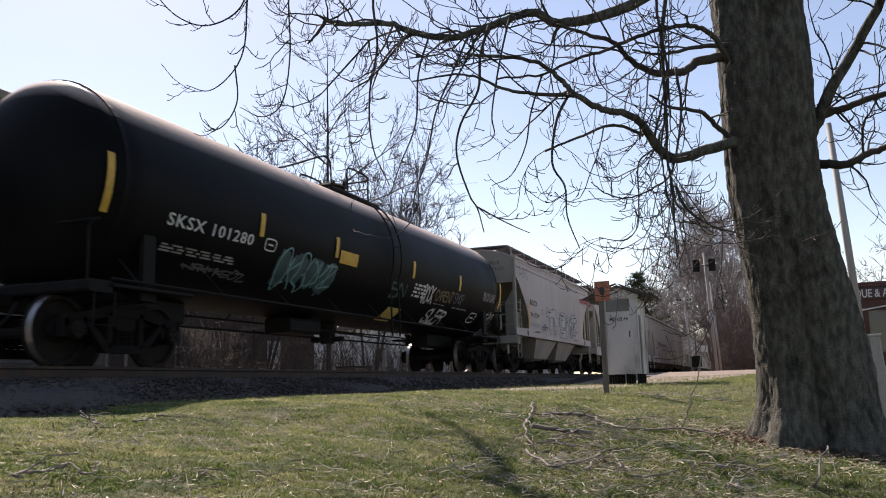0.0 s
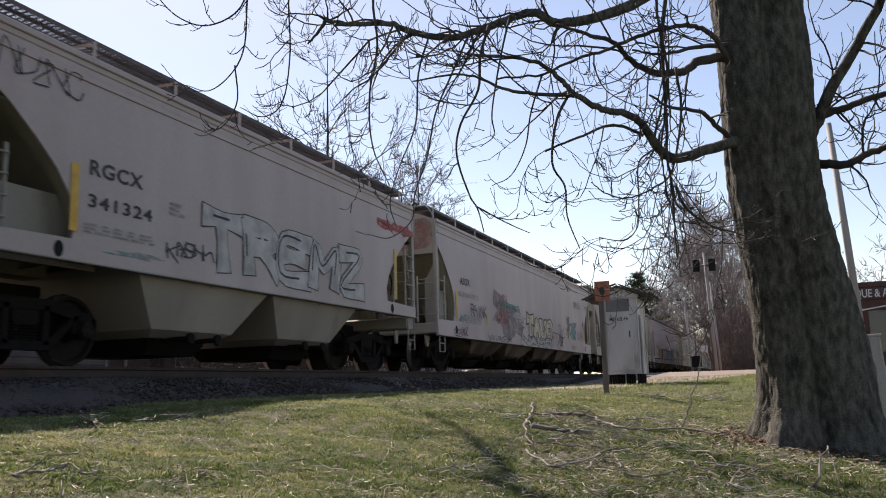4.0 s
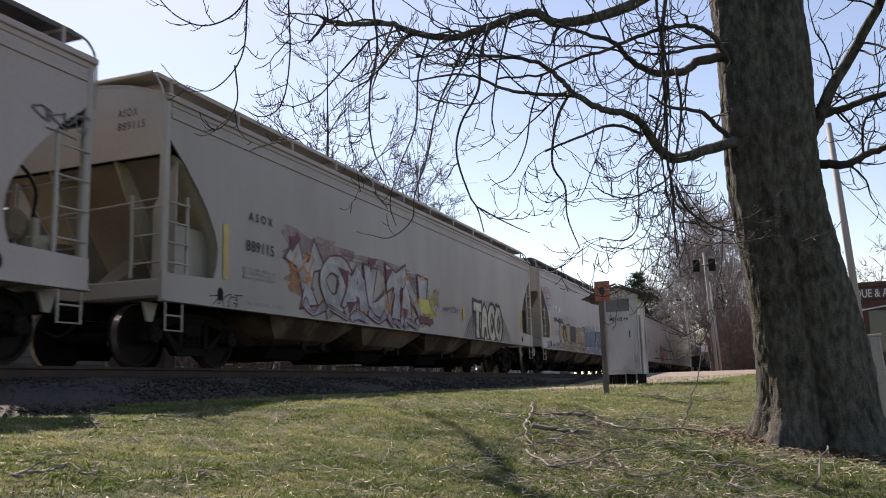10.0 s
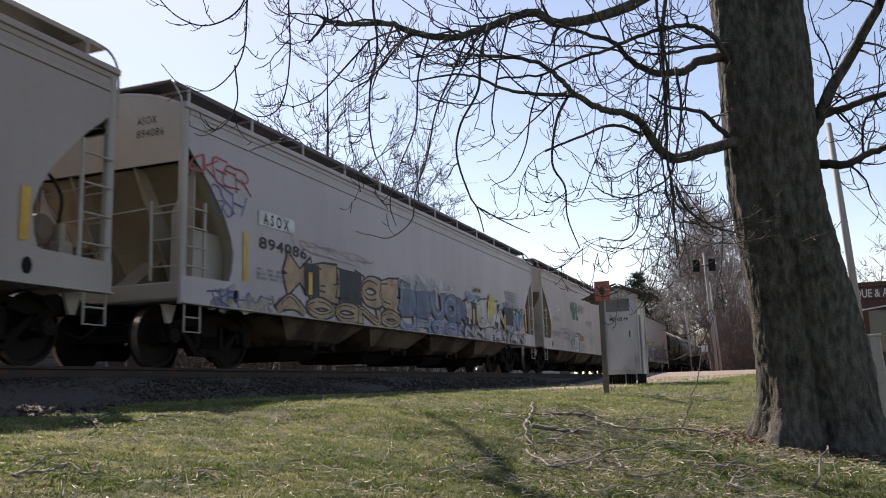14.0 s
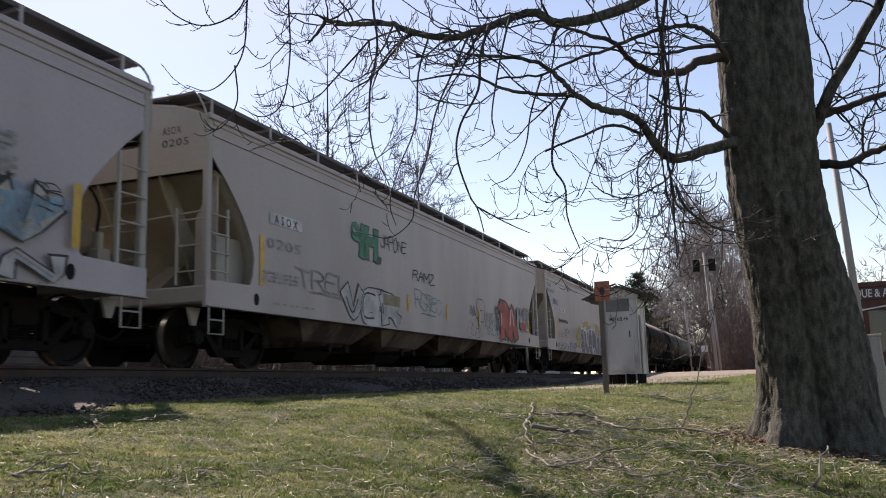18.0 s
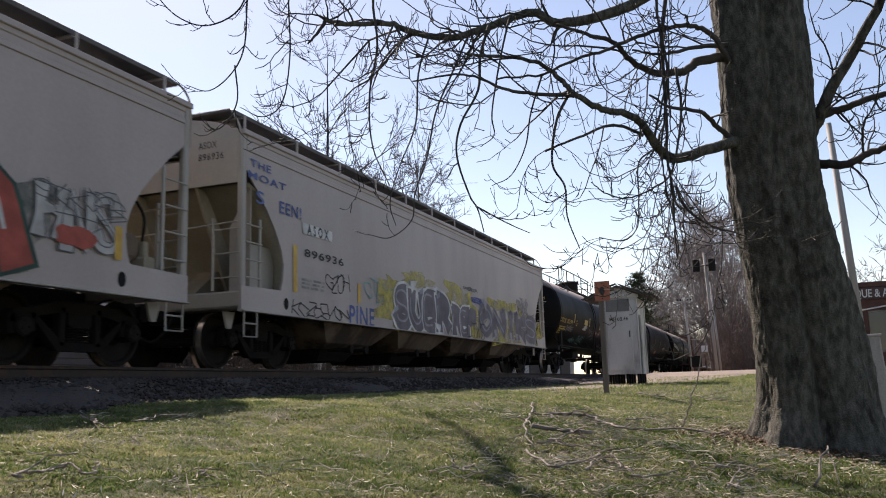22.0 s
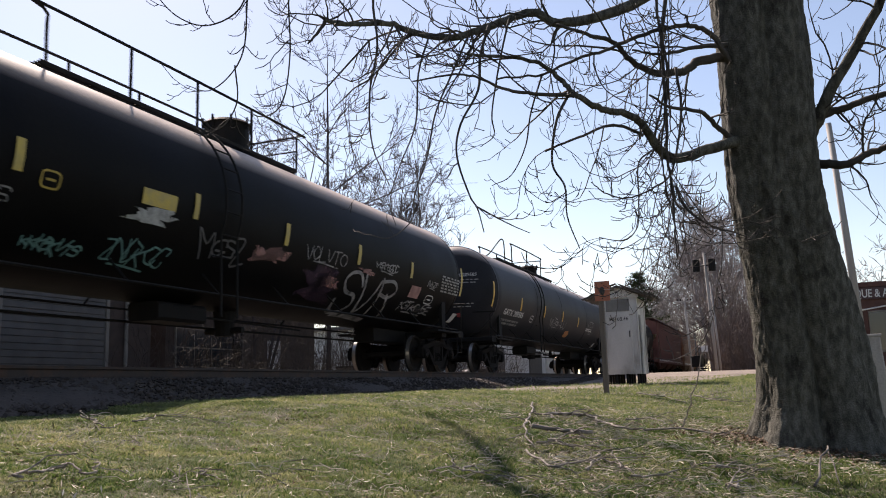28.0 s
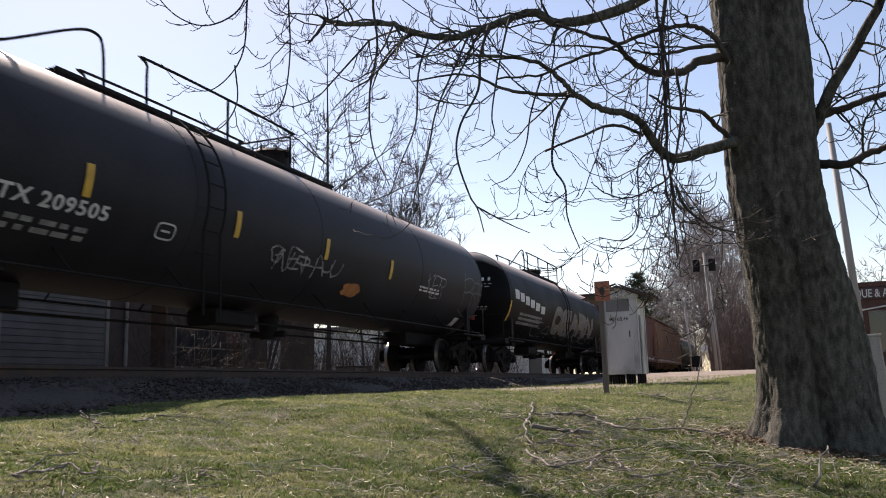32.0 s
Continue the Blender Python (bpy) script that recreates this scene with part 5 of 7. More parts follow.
for a, b, sag in (((40, -3.25, 10.35), (160, -30, 12), 1.5), ((40, -3.27, 10.2), (60, 3.74, 8.0), 0.4), ((40, -3.25, 8.4), (45, -8, 4.2), 0.3)):
    a, b = Vector(a), Vector(b)
    pts = [a.lerp(b, k / 12) - Vector((0, 0, sag * 4 * (k / 12) * (1 - k / 12))) for k in range(13)]
    tagged(part("power_line", Geo().tube(pts, 0.014, 5), DARKPART), "thin dark overhead power line", "cable")

# crossing signal
cs = tagged(holder("crossing_mast", pose(57.5, 4.55, ground(57.5, 4.55))), "thin steel mast with a small white square sign", "signal")
part("mast", Geo().rod((0, 0, -0.2), (0, 0, 2.6), 0.05), GALV, cs)
part("square_sign", Geo().bar(-0.1, -0.08, -0.75, -0.35, 1.35, 1.75), WHITEDOOR, cs)
part("gate_box", Geo().bar(-0.3, 0.3, -0.3, 0.3, 0.4, 1.1, 0.05), DARKPART, cs)

# fence post beside the tree
fp = tagged(holder("fence_post", pose(12.2, -1.3, ground(12.2, -1.3))), "leaning weathered grey wooden fence post", "fence post")
part("post", Geo().bar(-0.07, 0.07, -0.085, 0.085, -0.2, 1.12, 0.02, turn=Matrix.Rotation(radians(-3), 4, "X")), POLEWOOD, fp)
part("cap", Geo().bar(-0.08, 0.08, -0.04, 0.14, 1.11, 1.15, 0.01), POLEWOOD, fp)

# ---- buildings ----
def window(parent, x0, x1, z0, z1, y, panes=2):
    """A framed window in a wall that faces the eye's side of the line."""
    w = part("window", Geo().bar(x0, x1, y - 0.05, y + 0.02, z0, z1, 0.01), TRIM, parent)
    n = panes
    for k in range(n):
        a, b = x0 + 0.07 + k * (x1 - x0 - 0.07) / n, x0 + (k + 1) * (x1 - x0 - 0.07) / n
        for c, d in ((z0 + 0.07, (z0 + z1) / 2 - 0.03), ((z0 + z1) / 2 + 0.03, z1 - 0.07)):
            part("pane", Geo().box(a, b, y - 0.065, y - 0.055, c, d), GLASS, w)
    part("sill", Geo().bar(x0 - 0.08, x1 + 0.08, y - 0.14, y, z0 - 0.1, z0), TRIM, w)
    return w


wh = tagged(holder("warehouse"), "two-storey brown brick warehouse with grey roll-up doors", "building")
part("wall", Geo().box(-14, 23.6, 20, 34, -0.6, 8.1), BROWNWALL, wh)
part("cornice", Geo().bar(-14.1, 23.7, 19.9, 34.1, 8.1, 8.38, 0.03), TRIM, wh)
part("band_course", Geo().bar(-14.05, 23.65, 19.94, 20.02, 6.3, 6.55, 0.02), TRIM, wh)
part("band_course", Geo().bar(-14.05, 23.65, 19.94, 20.02, 4.2, 4.4, 0.02), TRIM, wh)
for x in (17.35, 12.2):
    d = part("roll_door", Geo().box(x, x + 4.0, 19.93, 20.0, -0.45, 3.0), GREYDOOR, wh, "grey ribbed roll-up door")
    for k in range(17):
        part("slat", Geo().bar(x + 0.03, x + 3.97, 19.9, 19.928, -0.43 + 0.2 * k, -0.25 + 0.2 * k, 0.008), GREYDOOR, d)
    for q in (x - 0.12, x + 4.0):
        part("door_jamb", Geo().bar(q, q + 0.14, 19.86, 20.0, -0.5, 3.15), TRIM, wh)
for x in (-8, -4, 0, 4, 8, 12.5):
    window(wh, x, x + 1.5, 4.7, 6.1, 19.98)
part("pipe", Geo().rod((22.3, 19.9, -0.4), (22.3, 19.9, 8.0), 0.06), TRIM, wh)

ho = tagged(holder("house"), "low pale building with a wide window behind the brush", "building")
part("wall", Geo().box(26.2, 37.5, 21.5, 30, -0.6, 3.6), BROWNWALL, ho)
part("roof", Geo().add([(25.8, 21.0, 3.6), (37.9, 21.0, 3.6), (37.9, 25.7, 5.6), (25.8, 25.7, 5.6), (37.9, 30.4, 3.6), (25.8, 30.4, 3.6)], [(0, 1, 2, 3), (3, 2, 4, 5), (0, 3, 5), (1, 4, 2), (0, 5, 4, 1)]), SHINGLE, ho)
window(ho, 26.7, 31.2, 0.6, 2.2, 21.47, 4)
part("door", Geo().bar(33.2, 34.2, 21.42, 21.5, -0.5, 1.9), WHITEDOOR, ho)

wb = tagged(holder("garage_building"), "long low white building with wide doors", "building")
part("wall", Geo().box(69.5, 118, 26, 40, -0.7, 5.0), WHITEWALL, wb)
part("roof", Geo().bar(69, 118.5, 25.6, 40.4, 5.0, 5.3), GALV, wb)
for k in range(6):
    d = part("wide_door", Geo().box(71.5 + 7.6 * k, 77 + 7.6 * k, 25.9, 26.0, -0.3, 3.4), GALV if k % 2 else WHITEDOOR, wb)
    for q in range(5):
        part("door_panel", Geo().bar(71.6 + 7.6 * k, 76.9 + 7.6 * k, 25.86, 25.898, -0.25 + 0.72 * q, 0.43 + 0.72 * q, 0.01), GALV if k % 2 else WHITEDOOR, d)

sh = tagged(holder("brick_shop"), "red brick shop with white letters across its front", "building")
part("wall", Geo().loft([[(45, -19, z), (60, -19, z), (60, -5.45, z), (45, -3.95, z)] for z in (-0.3, 3.75)]), BRICK, sh)
part("parapet", Geo().loft([[(44.9, -19.1, z), (60.1, -19.1, z), (60.1, -5.42, z), (44.9, -3.9, z)] for z in (3.752, 3.98)]), BRICK, sh)
part("sign_board", Geo().bar(44.9, 44.99, -13, -3.95, 3.15, 3.72, 0.01), mat("dark_sign_board", (0.055, 0.03, 0.03), (0.075, 0.04, 0.04), 0.7), sh)
cu = bpy.data.curves.new("sign_text", "FONT")
cu.body, cu.offset = "QUE & A", 0.015
ob = bpy.data.objects.new("sign_text", cu)
me = bpy.data.meshes.new_from_object(ob)
bpy.data.objects.remove(ob)
g = Geo()
g.v, g.f = [(44.892, -3.99 - v.co.x * 0.38, 3.25 + v.co.y * 0.55) for v in me.vertices], [tuple(p.vertices) for p in me.polygons]
part("sign_letters", g, LETTER_W, sh, "white shop sign letters")
w = part("shop_window", Geo().bar(44.93, 45.02, -8.5, -4.5, 0.6, 2.6, 0.02), TRIM, sh)
for k in range(3):
    part("pane", Geo().box(44.9, 44.925, -8.4 + 1.32 * k, -7.18 + 1.32 * k, 0.7, 2.5), GLASS, w)
part("awning_rod", Geo().rod((44.6, -5.8, 2.85), (44.6, -4.2, 2.62), 0.035), WHITEDOOR, sh)

# parked vehicles beyond the line and at the crossing
def parked_car(x, y, rz, paint, label, low=False):
    """A parked car: body, cabin, panes, bumpers, lamps, wheels."""
    c = tagged(holder("parked_car", pose(x, y, ground(x, y), 0, 0, rz)), label, "car")
    prof = [(-2.2, 0.35), (-2.25, 0.75), (-2.1, 0.95), (-1.2, 1.0), (1.9, 0.95), (2.2, 0.78), (2.25, 0.4)]
    g = Geo()
    g.loft([[(px, y_, 0.3 + (pz - 0.3) * k) for px, pz in prof] for y_, k in ((-0.86, 0.93), (-0.8, 1.0), (0.8, 1.0), (0.86, 0.93))])
    part("body", g, paint, c, smooth=False)
    top = [(-1.3, 0.96), (-0.62, 1.44), (0.9, 1.5), (1.6, 0.97)]
    cab = part("cabin", Geo().loft([[(px, y_ * (1 - 0.12 * (pz - 0.97)), pz) for px, pz in top] for y_ in (-0.78, 0.78)]), paint, c)
    # a bowed windscreen
    rows = []
    for k in range(9):
        u = k / 8
        row = []
        for q in range(13):
            v = q / 6 - 1
            bow = 0.035 * (1 - v * v) + 0.02 * (1 - (2 * u - 1) ** 2)
            row.append((-1.28 + 0.62 * u - bow * 0.56, v * (0.68 - 0.07 * u), 1.01 + 0.43 * u + bow * 0.83))
        rows.append(row)
    part("windscreen", Geo().loft(rows, close=False), GLASS, cab, smooth=True)
    for s in (-1, 1):
        part("side_pane", Geo().add([(-1.05, s * 0.785, 1.05), (1.3, s * 0.785, 1.05), (0.85, s * 0.74, 1.42), (-0.7, s * 0.74, 1.42)], [(0, 1, 2, 3)]), GLASS, cab)
        part("roof_rail", Geo().tube([(-0.7, s * 0.6, 1.5), (-0.5, s * 0.6, 1.56), (0.8, s * 0.6, 1.58), (1.0, s * 0.6, 1.5)], 0.02, 6), CHROME, cab)
        part("headlight", Geo().bar(-2.27, -2.2, s * 0.6 - 0.15, s * 0.6 + 0.15, 0.62, 0.76), CHROME, c)
        for wx in (-1.4, 1.4):
            t = part("wheel", Geo().rod((wx, s * 0.68, 0.32), (wx, s * 0.88, 0.32), 0.32, n=18), DARKPART, c)
            part("rim", Geo().rod((wx, s * 0.87, 0.32), (wx, s * 0.895, 0.32), 0.2, n=14), CHROME, t)
    # chrome ball added on one side only to throw back a glint of sun
    part("glint_ball", Geo().loft([[(-1.0 - 0.13 * math.cos(q), -1.0 + 0.13 * math.sin(q) * math.cos(a), 1.02 + 0.13 * math.sin(q) * math.sin(a)) for a in (2 * math.pi * k / 16 for k in range(16))] for q in (0.05, 0.4, 0.8, 1.2, 1.6, 2.2, 3.0)]).rod((-1.0, -1.0, 1.0), (-1.0, -0.78, 1.0), 0.03), CHROME, c, smooth=True)
    part("bumper", Geo().bar(-2.33, -2.2, -0.82, 0.82, 0.38, 0.55, 0.04), CHROME, c)
    return c


CARPAINT_W = mat("white_car_paint", (0.7, 0.7, 0.7), None, 0.25, bump=0, grain=0.02)
CARPAINT_D = mat("dark_car_paint", (0.03, 0.03, 0.033), None, 0.3, bump=0, grain=0.05)
parked_car(64.9, 22.35, -21.4, CARPAINT_W, "white parked car beyond the line")
# a cream container seen under the wagons
ct = tagged(holder("storage_container", pose(30.4, 15.6, -0.45)), "small pale storage bin beside the far brush", "container")
part("bin", Geo().bar(0, 1.3, 0, 0.8, 0.02, 0.9, 0.04), TRIM, ct)
part("lid", Geo().bar(-0.04, 1.34, -0.04, 0.84, 0.9, 0.97, 0.03), DARKPART, ct)

# ---- fallen wood on the lawn ----
rnd = random.Random(17)


def fallen(r0, r1, pts, side=6):
    """A dead branch lying on the grass, with a few side twigs."""
    line = spline([(x, y, ground(x, y) + z * 1.4) for x, y, z in pts], 5)
    n = len(line)
    b = tagged(holder("fallen_branch", Matrix.Translation(line[0])), "dead grey fallen branch lying on the lawn", "branch")
    line = [p - line[0] for p in line]
    radii = [1.25 * (r0 + (r1 - r0) * k / (n - 1)) for k in range(n)]
    line = [p + Vector((rnd.gauss(0, 0.012), rnd.gauss(0, 0.012), abs(rnd.gauss(0, 0.006)))) for p in line]
    part("stem", Geo().tube(line, radii, 7), DEAD, b, smooth=True)
    for _ in range(side * 2):
        i = rnd.randrange(1, n - 1)
        d = off_axis(line[i] - line[i - 1], radians(rnd.uniform(25, 65)), rnd)
        d.z = abs(d.z) * 0.1
        q, qr = wander(line[i], d, rnd.uniform(0.15, 0.6), radii[i] * 0.6, 0.003, rnd, droop=0.05, wig=0.25, n=6)
        q = [Vector((v.x, v.y, min(v.z, line[i].z + 0.05))) for v in q]
        part("side_twig", Geo().tube(q, qr, 5), DEAD, b)


DEAD = mat("dead_wood", (0.06, 0.052, 0.045), (0.27, 0.24, 0.21), 0.9, scale=8, fine=60, bump=0.4, stain=(0.1, 0.08, 0.065), stain_at=0.55)
fallen(0.0114, 0.0058, ((8.64, 2.21, 0.04), (9.06, 2.09, 0.03), (8.96, 1.87, 0.04), (8.48, 1.59, 0.03), (7.95, 1.33, 0.04), (8.12, 1.15, 0.03), (8.63, 0.89, 0.04), (8.58, 0.59, 0.03), (8.60, 0.45, 0.04)), 7)
fallen(0.0097, 0.0041, ((10.26, 2.80, 0.04), (8.87, 2.43, 0.03), (8.49, 2.17, 0.04), (8.18, 2.02, 0.03)), 2)
fallen(0.0097, 0.0049, ((8.87, 2.43, 0.04), (7.60, 2.14, 0.03), (6.63, 1.88, 0.04), (6.16, 1.69, 0.03)), 3)
fallen(0.0151, 0.0122, ((6.97, 1.92, 0.04), (7.02, 1.66, 0.03), (7.08, 1.42, 0.04)), 1)
fallen(0.0070, 0.0039, ((5.89, 1.67, 0.04), (5.32, 1.37, 0.03), (5.49, 1.28, 0.04), (5.93, 1.22, 0.03), (6.28, 1.18, 0.04), (6.18, 1.11, 0.03), (5.57, 0.96, 0.04)), 5)
fallen(0.0063, 0.0033, ((5.27, 1.12, 0.04), (5.54, 1.16, 0.03), (5.90, 1.16, 0.04), (5.88, 1.06, 0.03), (5.57, 0.89, 0.04)), 3)
fallen(0.0070, 0.0032, ((6.24, 1.68, 0.04), (6.44, 1.60, 0.03), (6.77, 1.57, 0.04), (7.33, 1.58, 0.03)), 2)
fallen(0.0070, 0.0032, ((6.41, 1.63, 0.04), (6.33, 1.47, 0.03), (6.29, 1.33, 0.04), (6.39, 1.25, 0.03)), 3)
fallen(0.0070, 0.0032, ((8.84, 1.43, 0.04), (9.49, 1.41, 0.03), (9.55, 1.27, 0.04), (9.02, 1.04, 0.03)), 2)
fallen(0.0079, 0.0032, ((14.31, 1.21, 0.04), (14.05, 0.97, 0.03), (13.67, 0.58, 0.04), (14.09, 0.36, 0.03)), 3)
fallen(0.0070, 0.0032, ((14.45, 2.15, 0.04), (14.22, 1.86, 0.03), (13.44, 1.49, 0.04), (12.92, 1.21, 0.03)), 3)
fallen(0.0063, 0.0033, ((5.25, 0.84, 0.04), (5.46, 0.75, 0.03), (5.85, 0.64, 0.04)), 2)
fallen(0.0086, 0.0039, ((5.40, 0.27, 0.04), (5.74, 0.26, 0.03), (5.94, 0.22, 0.04)), 1)
fallen(0.0088, 0.0041, ((6.14, 0.41, 0.04), (6.31, 0.36, 0.03), (6.42, 0.29, 0.04)), 2)
fallen(0.0050, 0.0026, ((4.78, 1.82, 0.04), (4.73, 1.71, 0.03), (4.58, 1.55, 0.04)), 2)
fallen(0.0050, 0.0026, ((4.58, 1.70, 0.04), (4.88, 1.74, 0.03), (4.74, 1.65, 0.04)), 1)
fallen(0.0053, 0.0024, ((9.13, 3.17, 0.04), (8.57, 2.91, 0.03), (8.33, 2.80, 0.04)), 1)
fallen(0.0050, 0.0026, ((4.60, 4.50, 0.04), (4.62, 4.38, 0.03), (4.43, 4.18, 0.04), (4.37, 4.03, 0.03), (4.56, 4.10, 0.04)), 2)
fallen(0.0050, 0.0026, ((4.67, 4.09, 0.04), (5.03, 4.24, 0.03), (5.22, 4.27, 0.04), (5.52, 4.33, 0.03)), 1)
fallen(0.0053, 0.0029, ((2.68, 2.93, 0.04), (2.82, 3.04, 0.03), (2.83, 2.97, 0.04), (2.99, 3.04, 0.03), (3.07, 3.04, 0.04), (3.00, 2.88, 0.03), (3.09, 2.92, 0.04), (3.27, 3.07, 0.03)), 2)
fallen(0.0032, 0.0014, ((3.31, 2.50, 0.04), (3.43, 2.54, 0.03), (3.30, 2.33, 0.04)), 1)
fallen(0.0026, 0.0014, ((4.05, 3.54, 0.04), (3.94, 3.41, 0.03), (3.80, 3.27, 0.04)), 1)
fallen(0.0026, 0.0014, ((3.59, 2.37, 0.04), (3.66, 2.35, 0.03), (3.64, 2.28, 0.04)), 2)
fallen(0.0026, 0.0014, ((3.19, 2.56, 0.04), (3.14, 2.50, 0.03), (3.10, 2.44, 0.04)), 2)
fallen(0.0062, 0.0032, ((8.84, 0.9, 0.02), (8.95, 0.8, 0.2), (9.1, 0.66, 0.55), (9.05, 0.62, 0.72)), 1)
fallen(0.0063, 0.0026, ((5.48, 0.31, 0.02), (5.98, 0.26, 0.08)), 1)
fallen(0.0070, 0.0032, ((6.09, -0.2, 0.02), (6.6, -0.31, 0.14), (6.2, -0.35, 0.02)), 1)
g = Geo()
for k in range(3600):
    d, a = math.sqrt(rnd.uniform(3.0 ** 2, 15 ** 2)), radians(rnd.uniform(-10, 50))
    if rnd.random() < 0.6:
        d, a = rnd.uniform(4.6, 11), radians(rnd.gauss(7, 7))
    x, y = d * math.cos(a), d * math.sin(a)
    if y > 4.6:
        continue
    q, qr = wander((x, y, ground(x, y) + rnd.uniform(0.012, 0.045)), (rnd.gauss(0, 1), rnd.gauss(0, 1), rnd.gauss(0, 0.2)), rnd.choice((0.04, 0.06, 0.09, 0.14, 0.22)), rnd.uniform(0.0016, 0.004), 0.0016, rnd, droop=0.06, wig=0.35, n=5)
    q = [Vector((v.x, v.y, min(v.z, ground(x, y) + 0.05))) for v in q]
    g.tube(q, qr, 4)
tagged(part("twig_litter", g, STRAW), "pale twigs and stalks strewn over the lawn", "twigs", kind="stuff")
# leaf litter round the trunk
g = Geo()
for k in range(3500):
    a, d = rnd.uniform(0, 6.28), 0.4 + abs(rnd.gauss(0, 0.5))
    x, y = 8.75 + d * math.cos(a), -0.3 + d * math.sin(a)
    p = Vector((x, y, ground(x, y) + rnd.uniform(0.01, 0.05)))
    u = Vector((rnd.gauss(0, 1), rnd.gauss(0, 1), rnd.gauss(0, 0.5))).normalized() * rnd.uniform(0.012, 0.03)
    v = u.cross(Vector((rnd.gauss(0, 0.4), rnd.gauss(0, 0.4), 1))).normalized() * rnd.uniform(0.006, 0.014)
    g.add([p - u, p + v, p + u, p - v], [(0, 1, 2, 3)])
tagged(part("leaf_litter", g, LITTER), "dry brown leaves round the foot of the tree", "leaves", kind="stuff")

# clumps of dead stalks and leaf bits, and greener tufts, in patches over the lawn
def lawn_spot():
    while True:
        if rnd.random() < 0.5:
            d, a = rnd.uniform(4.4, 9.5), radians(rnd.gauss(6, 7))
        else:
            d, a = math.sqrt(rnd.uniform(3.2 ** 2, 13 ** 2)), radians(rnd.uniform(-9, 46))
        x, y = d * math.cos(a), d * math.sin(a)
        if y < 4.5 and math.hypot(x - 8.7, y + 0.3) > 0.7:
            return x, y


stalks, bits = Geo(), Geo()
# single pale straws and scraps all over
for _ in range(9000):
    d, a = 2.8 + 13 * rnd.random() ** 1.5, radians(rnd.uniform(-10, 50))
    x, y = d * math.cos(a), d * math.sin(a)
    if y > 5.0:
        continue
    p = Vector((x, y, ground(x, y) + rnd.uniform(0.012, 0.03)))
    u = Vector((rnd.gauss(0, 1), rnd.gauss(0, 1), rnd.gauss(0, 0.4))).normalized() * rnd.uniform(0.008, 0.03)
    v = u.cross(Vector((rnd.gauss(0, 0.3), rnd.gauss(0, 0.3), 1))).normalized() * rnd.uniform(0.0015, 0.005)
    (stalks if rnd.random() < 0.6 else bits).add([p - u, p + v, p + u, p - v], [(0, 1, 2, 3)])
for _ in range(70):
    cx, cy = lawn_spot()
    wide = rnd.uniform(0.08, 0.3)
    for _ in range(int(rnd.uniform(18, 60) * wide / 0.15)):
        x, y = cx + rnd.gauss(0, wide), cy + rnd.gauss(0, wide)
        z = ground(x, y)
        if rnd.random() < 0.45:
            q, qr = wander((x, y, z + rnd.uniform(0.01, 0.03)), (rnd.gauss(0, 1), rnd.gauss(0, 1), rnd.gauss(0.1, 0.3)), rnd.uniform(0.03, 0.12), rnd.uniform(0.0015, 0.003), 0.0012, rnd, droop=0.05, wig=0.3, n=4)
            stalks.tube([Vector((v.x, v.y, min(v.z, z + 0.05))) for v in q], qr, 4)
        else:
            p = Vector((x, y, z + rnd.uniform(0.006, 0.025)))
            u = Vector((rnd.gauss(0, 1), rnd.gauss(0, 1), rnd.gauss(0, 0.4))).normalized() * rnd.uniform(0.006, 0.02)
            v = u.cross(Vector((rnd.gauss(0, 0.4), rnd.gauss(0, 0.4), 1))).normalized() * rnd.uniform(0.004, 0.01)
            bits.add([p - u, p + v, p + u, p - v], [(0, 1, 2, 3)])
tagged(part("dead_stalks", stalks, STRAW), "clumps of bleached dead stalks lying in the grass", "twigs", kind="stuff")
tagged(part("leaf_bits", bits, LITTER), "scraps of brown dead leaves in the grass", "leaves", kind="stuff")
spots = [(*lawn_spot(), rnd.uniform(0.08, 0.4)) for _ in range(90)]


def tuft_place():
    cx, cy, wide = rnd.choice(spots)
    x, y = cx + rnd.gauss(0, wide), min(cy + rnd.gauss(0, wide), 5.2)
    return x, y, ground(x, y) - 0.004


tagged(part("grass_tufts", blades(45000, tuft_place, lambda n: 0.03 * rng.uniform(0.5, 1.4, n)), TUFTS), "darker green tufts of fresh grass in the lawn", "grass", kind="stuff")


# ---- lettering and graffiti on the cars ----
def paint(name, c, rough=0.6):
    return mat(name, c, [v * 0.6 for v in c], rough, scale=3.5, fine=45, bump=0, grain=0.15)


PAINT_BLACK, PAINT_NAVY, PAINT_GREY = paint("black_spray", (0.015, 0.015, 0.017)), paint("navy_spray", (0.02, 0.035, 0.06)), paint("grey_spray", (0.12, 0.12, 0.125))
PAINT_PALE, PAINT_WHITE, PAINT_DUST = paint("pale_fill", (0.46, 0.45, 0.43)), paint("white_spray", (0.62, 0.62, 0.61)), paint("dust_grey", (0.28, 0.26, 0.25))
PAINT_RED, PAINT_REDFILL, PAINT_WINE = paint("red_spray", (0.4, 0.05, 0.05)), paint("red_fill", (0.45, 0.075, 0.045)), paint("wine_spray", (0.13, 0.02, 0.03))
PAINT_PINK, PAINT_ROSE, PAINT_ORANGE = paint("pink_spray", (0.42, 0.22, 0.2)), paint("rose_haze", (0.42, 0.28, 0.27)), paint("orange_spray", (0.55, 0.22, 0.07))
PAINT_MIST = mat("worn_white_spray", (0.42, 0.41, 0.41), (0.2, 0.195, 0.2), 0.7, scale=4, fine=40, bump=0, grain=0.2, thin_at=0.25)
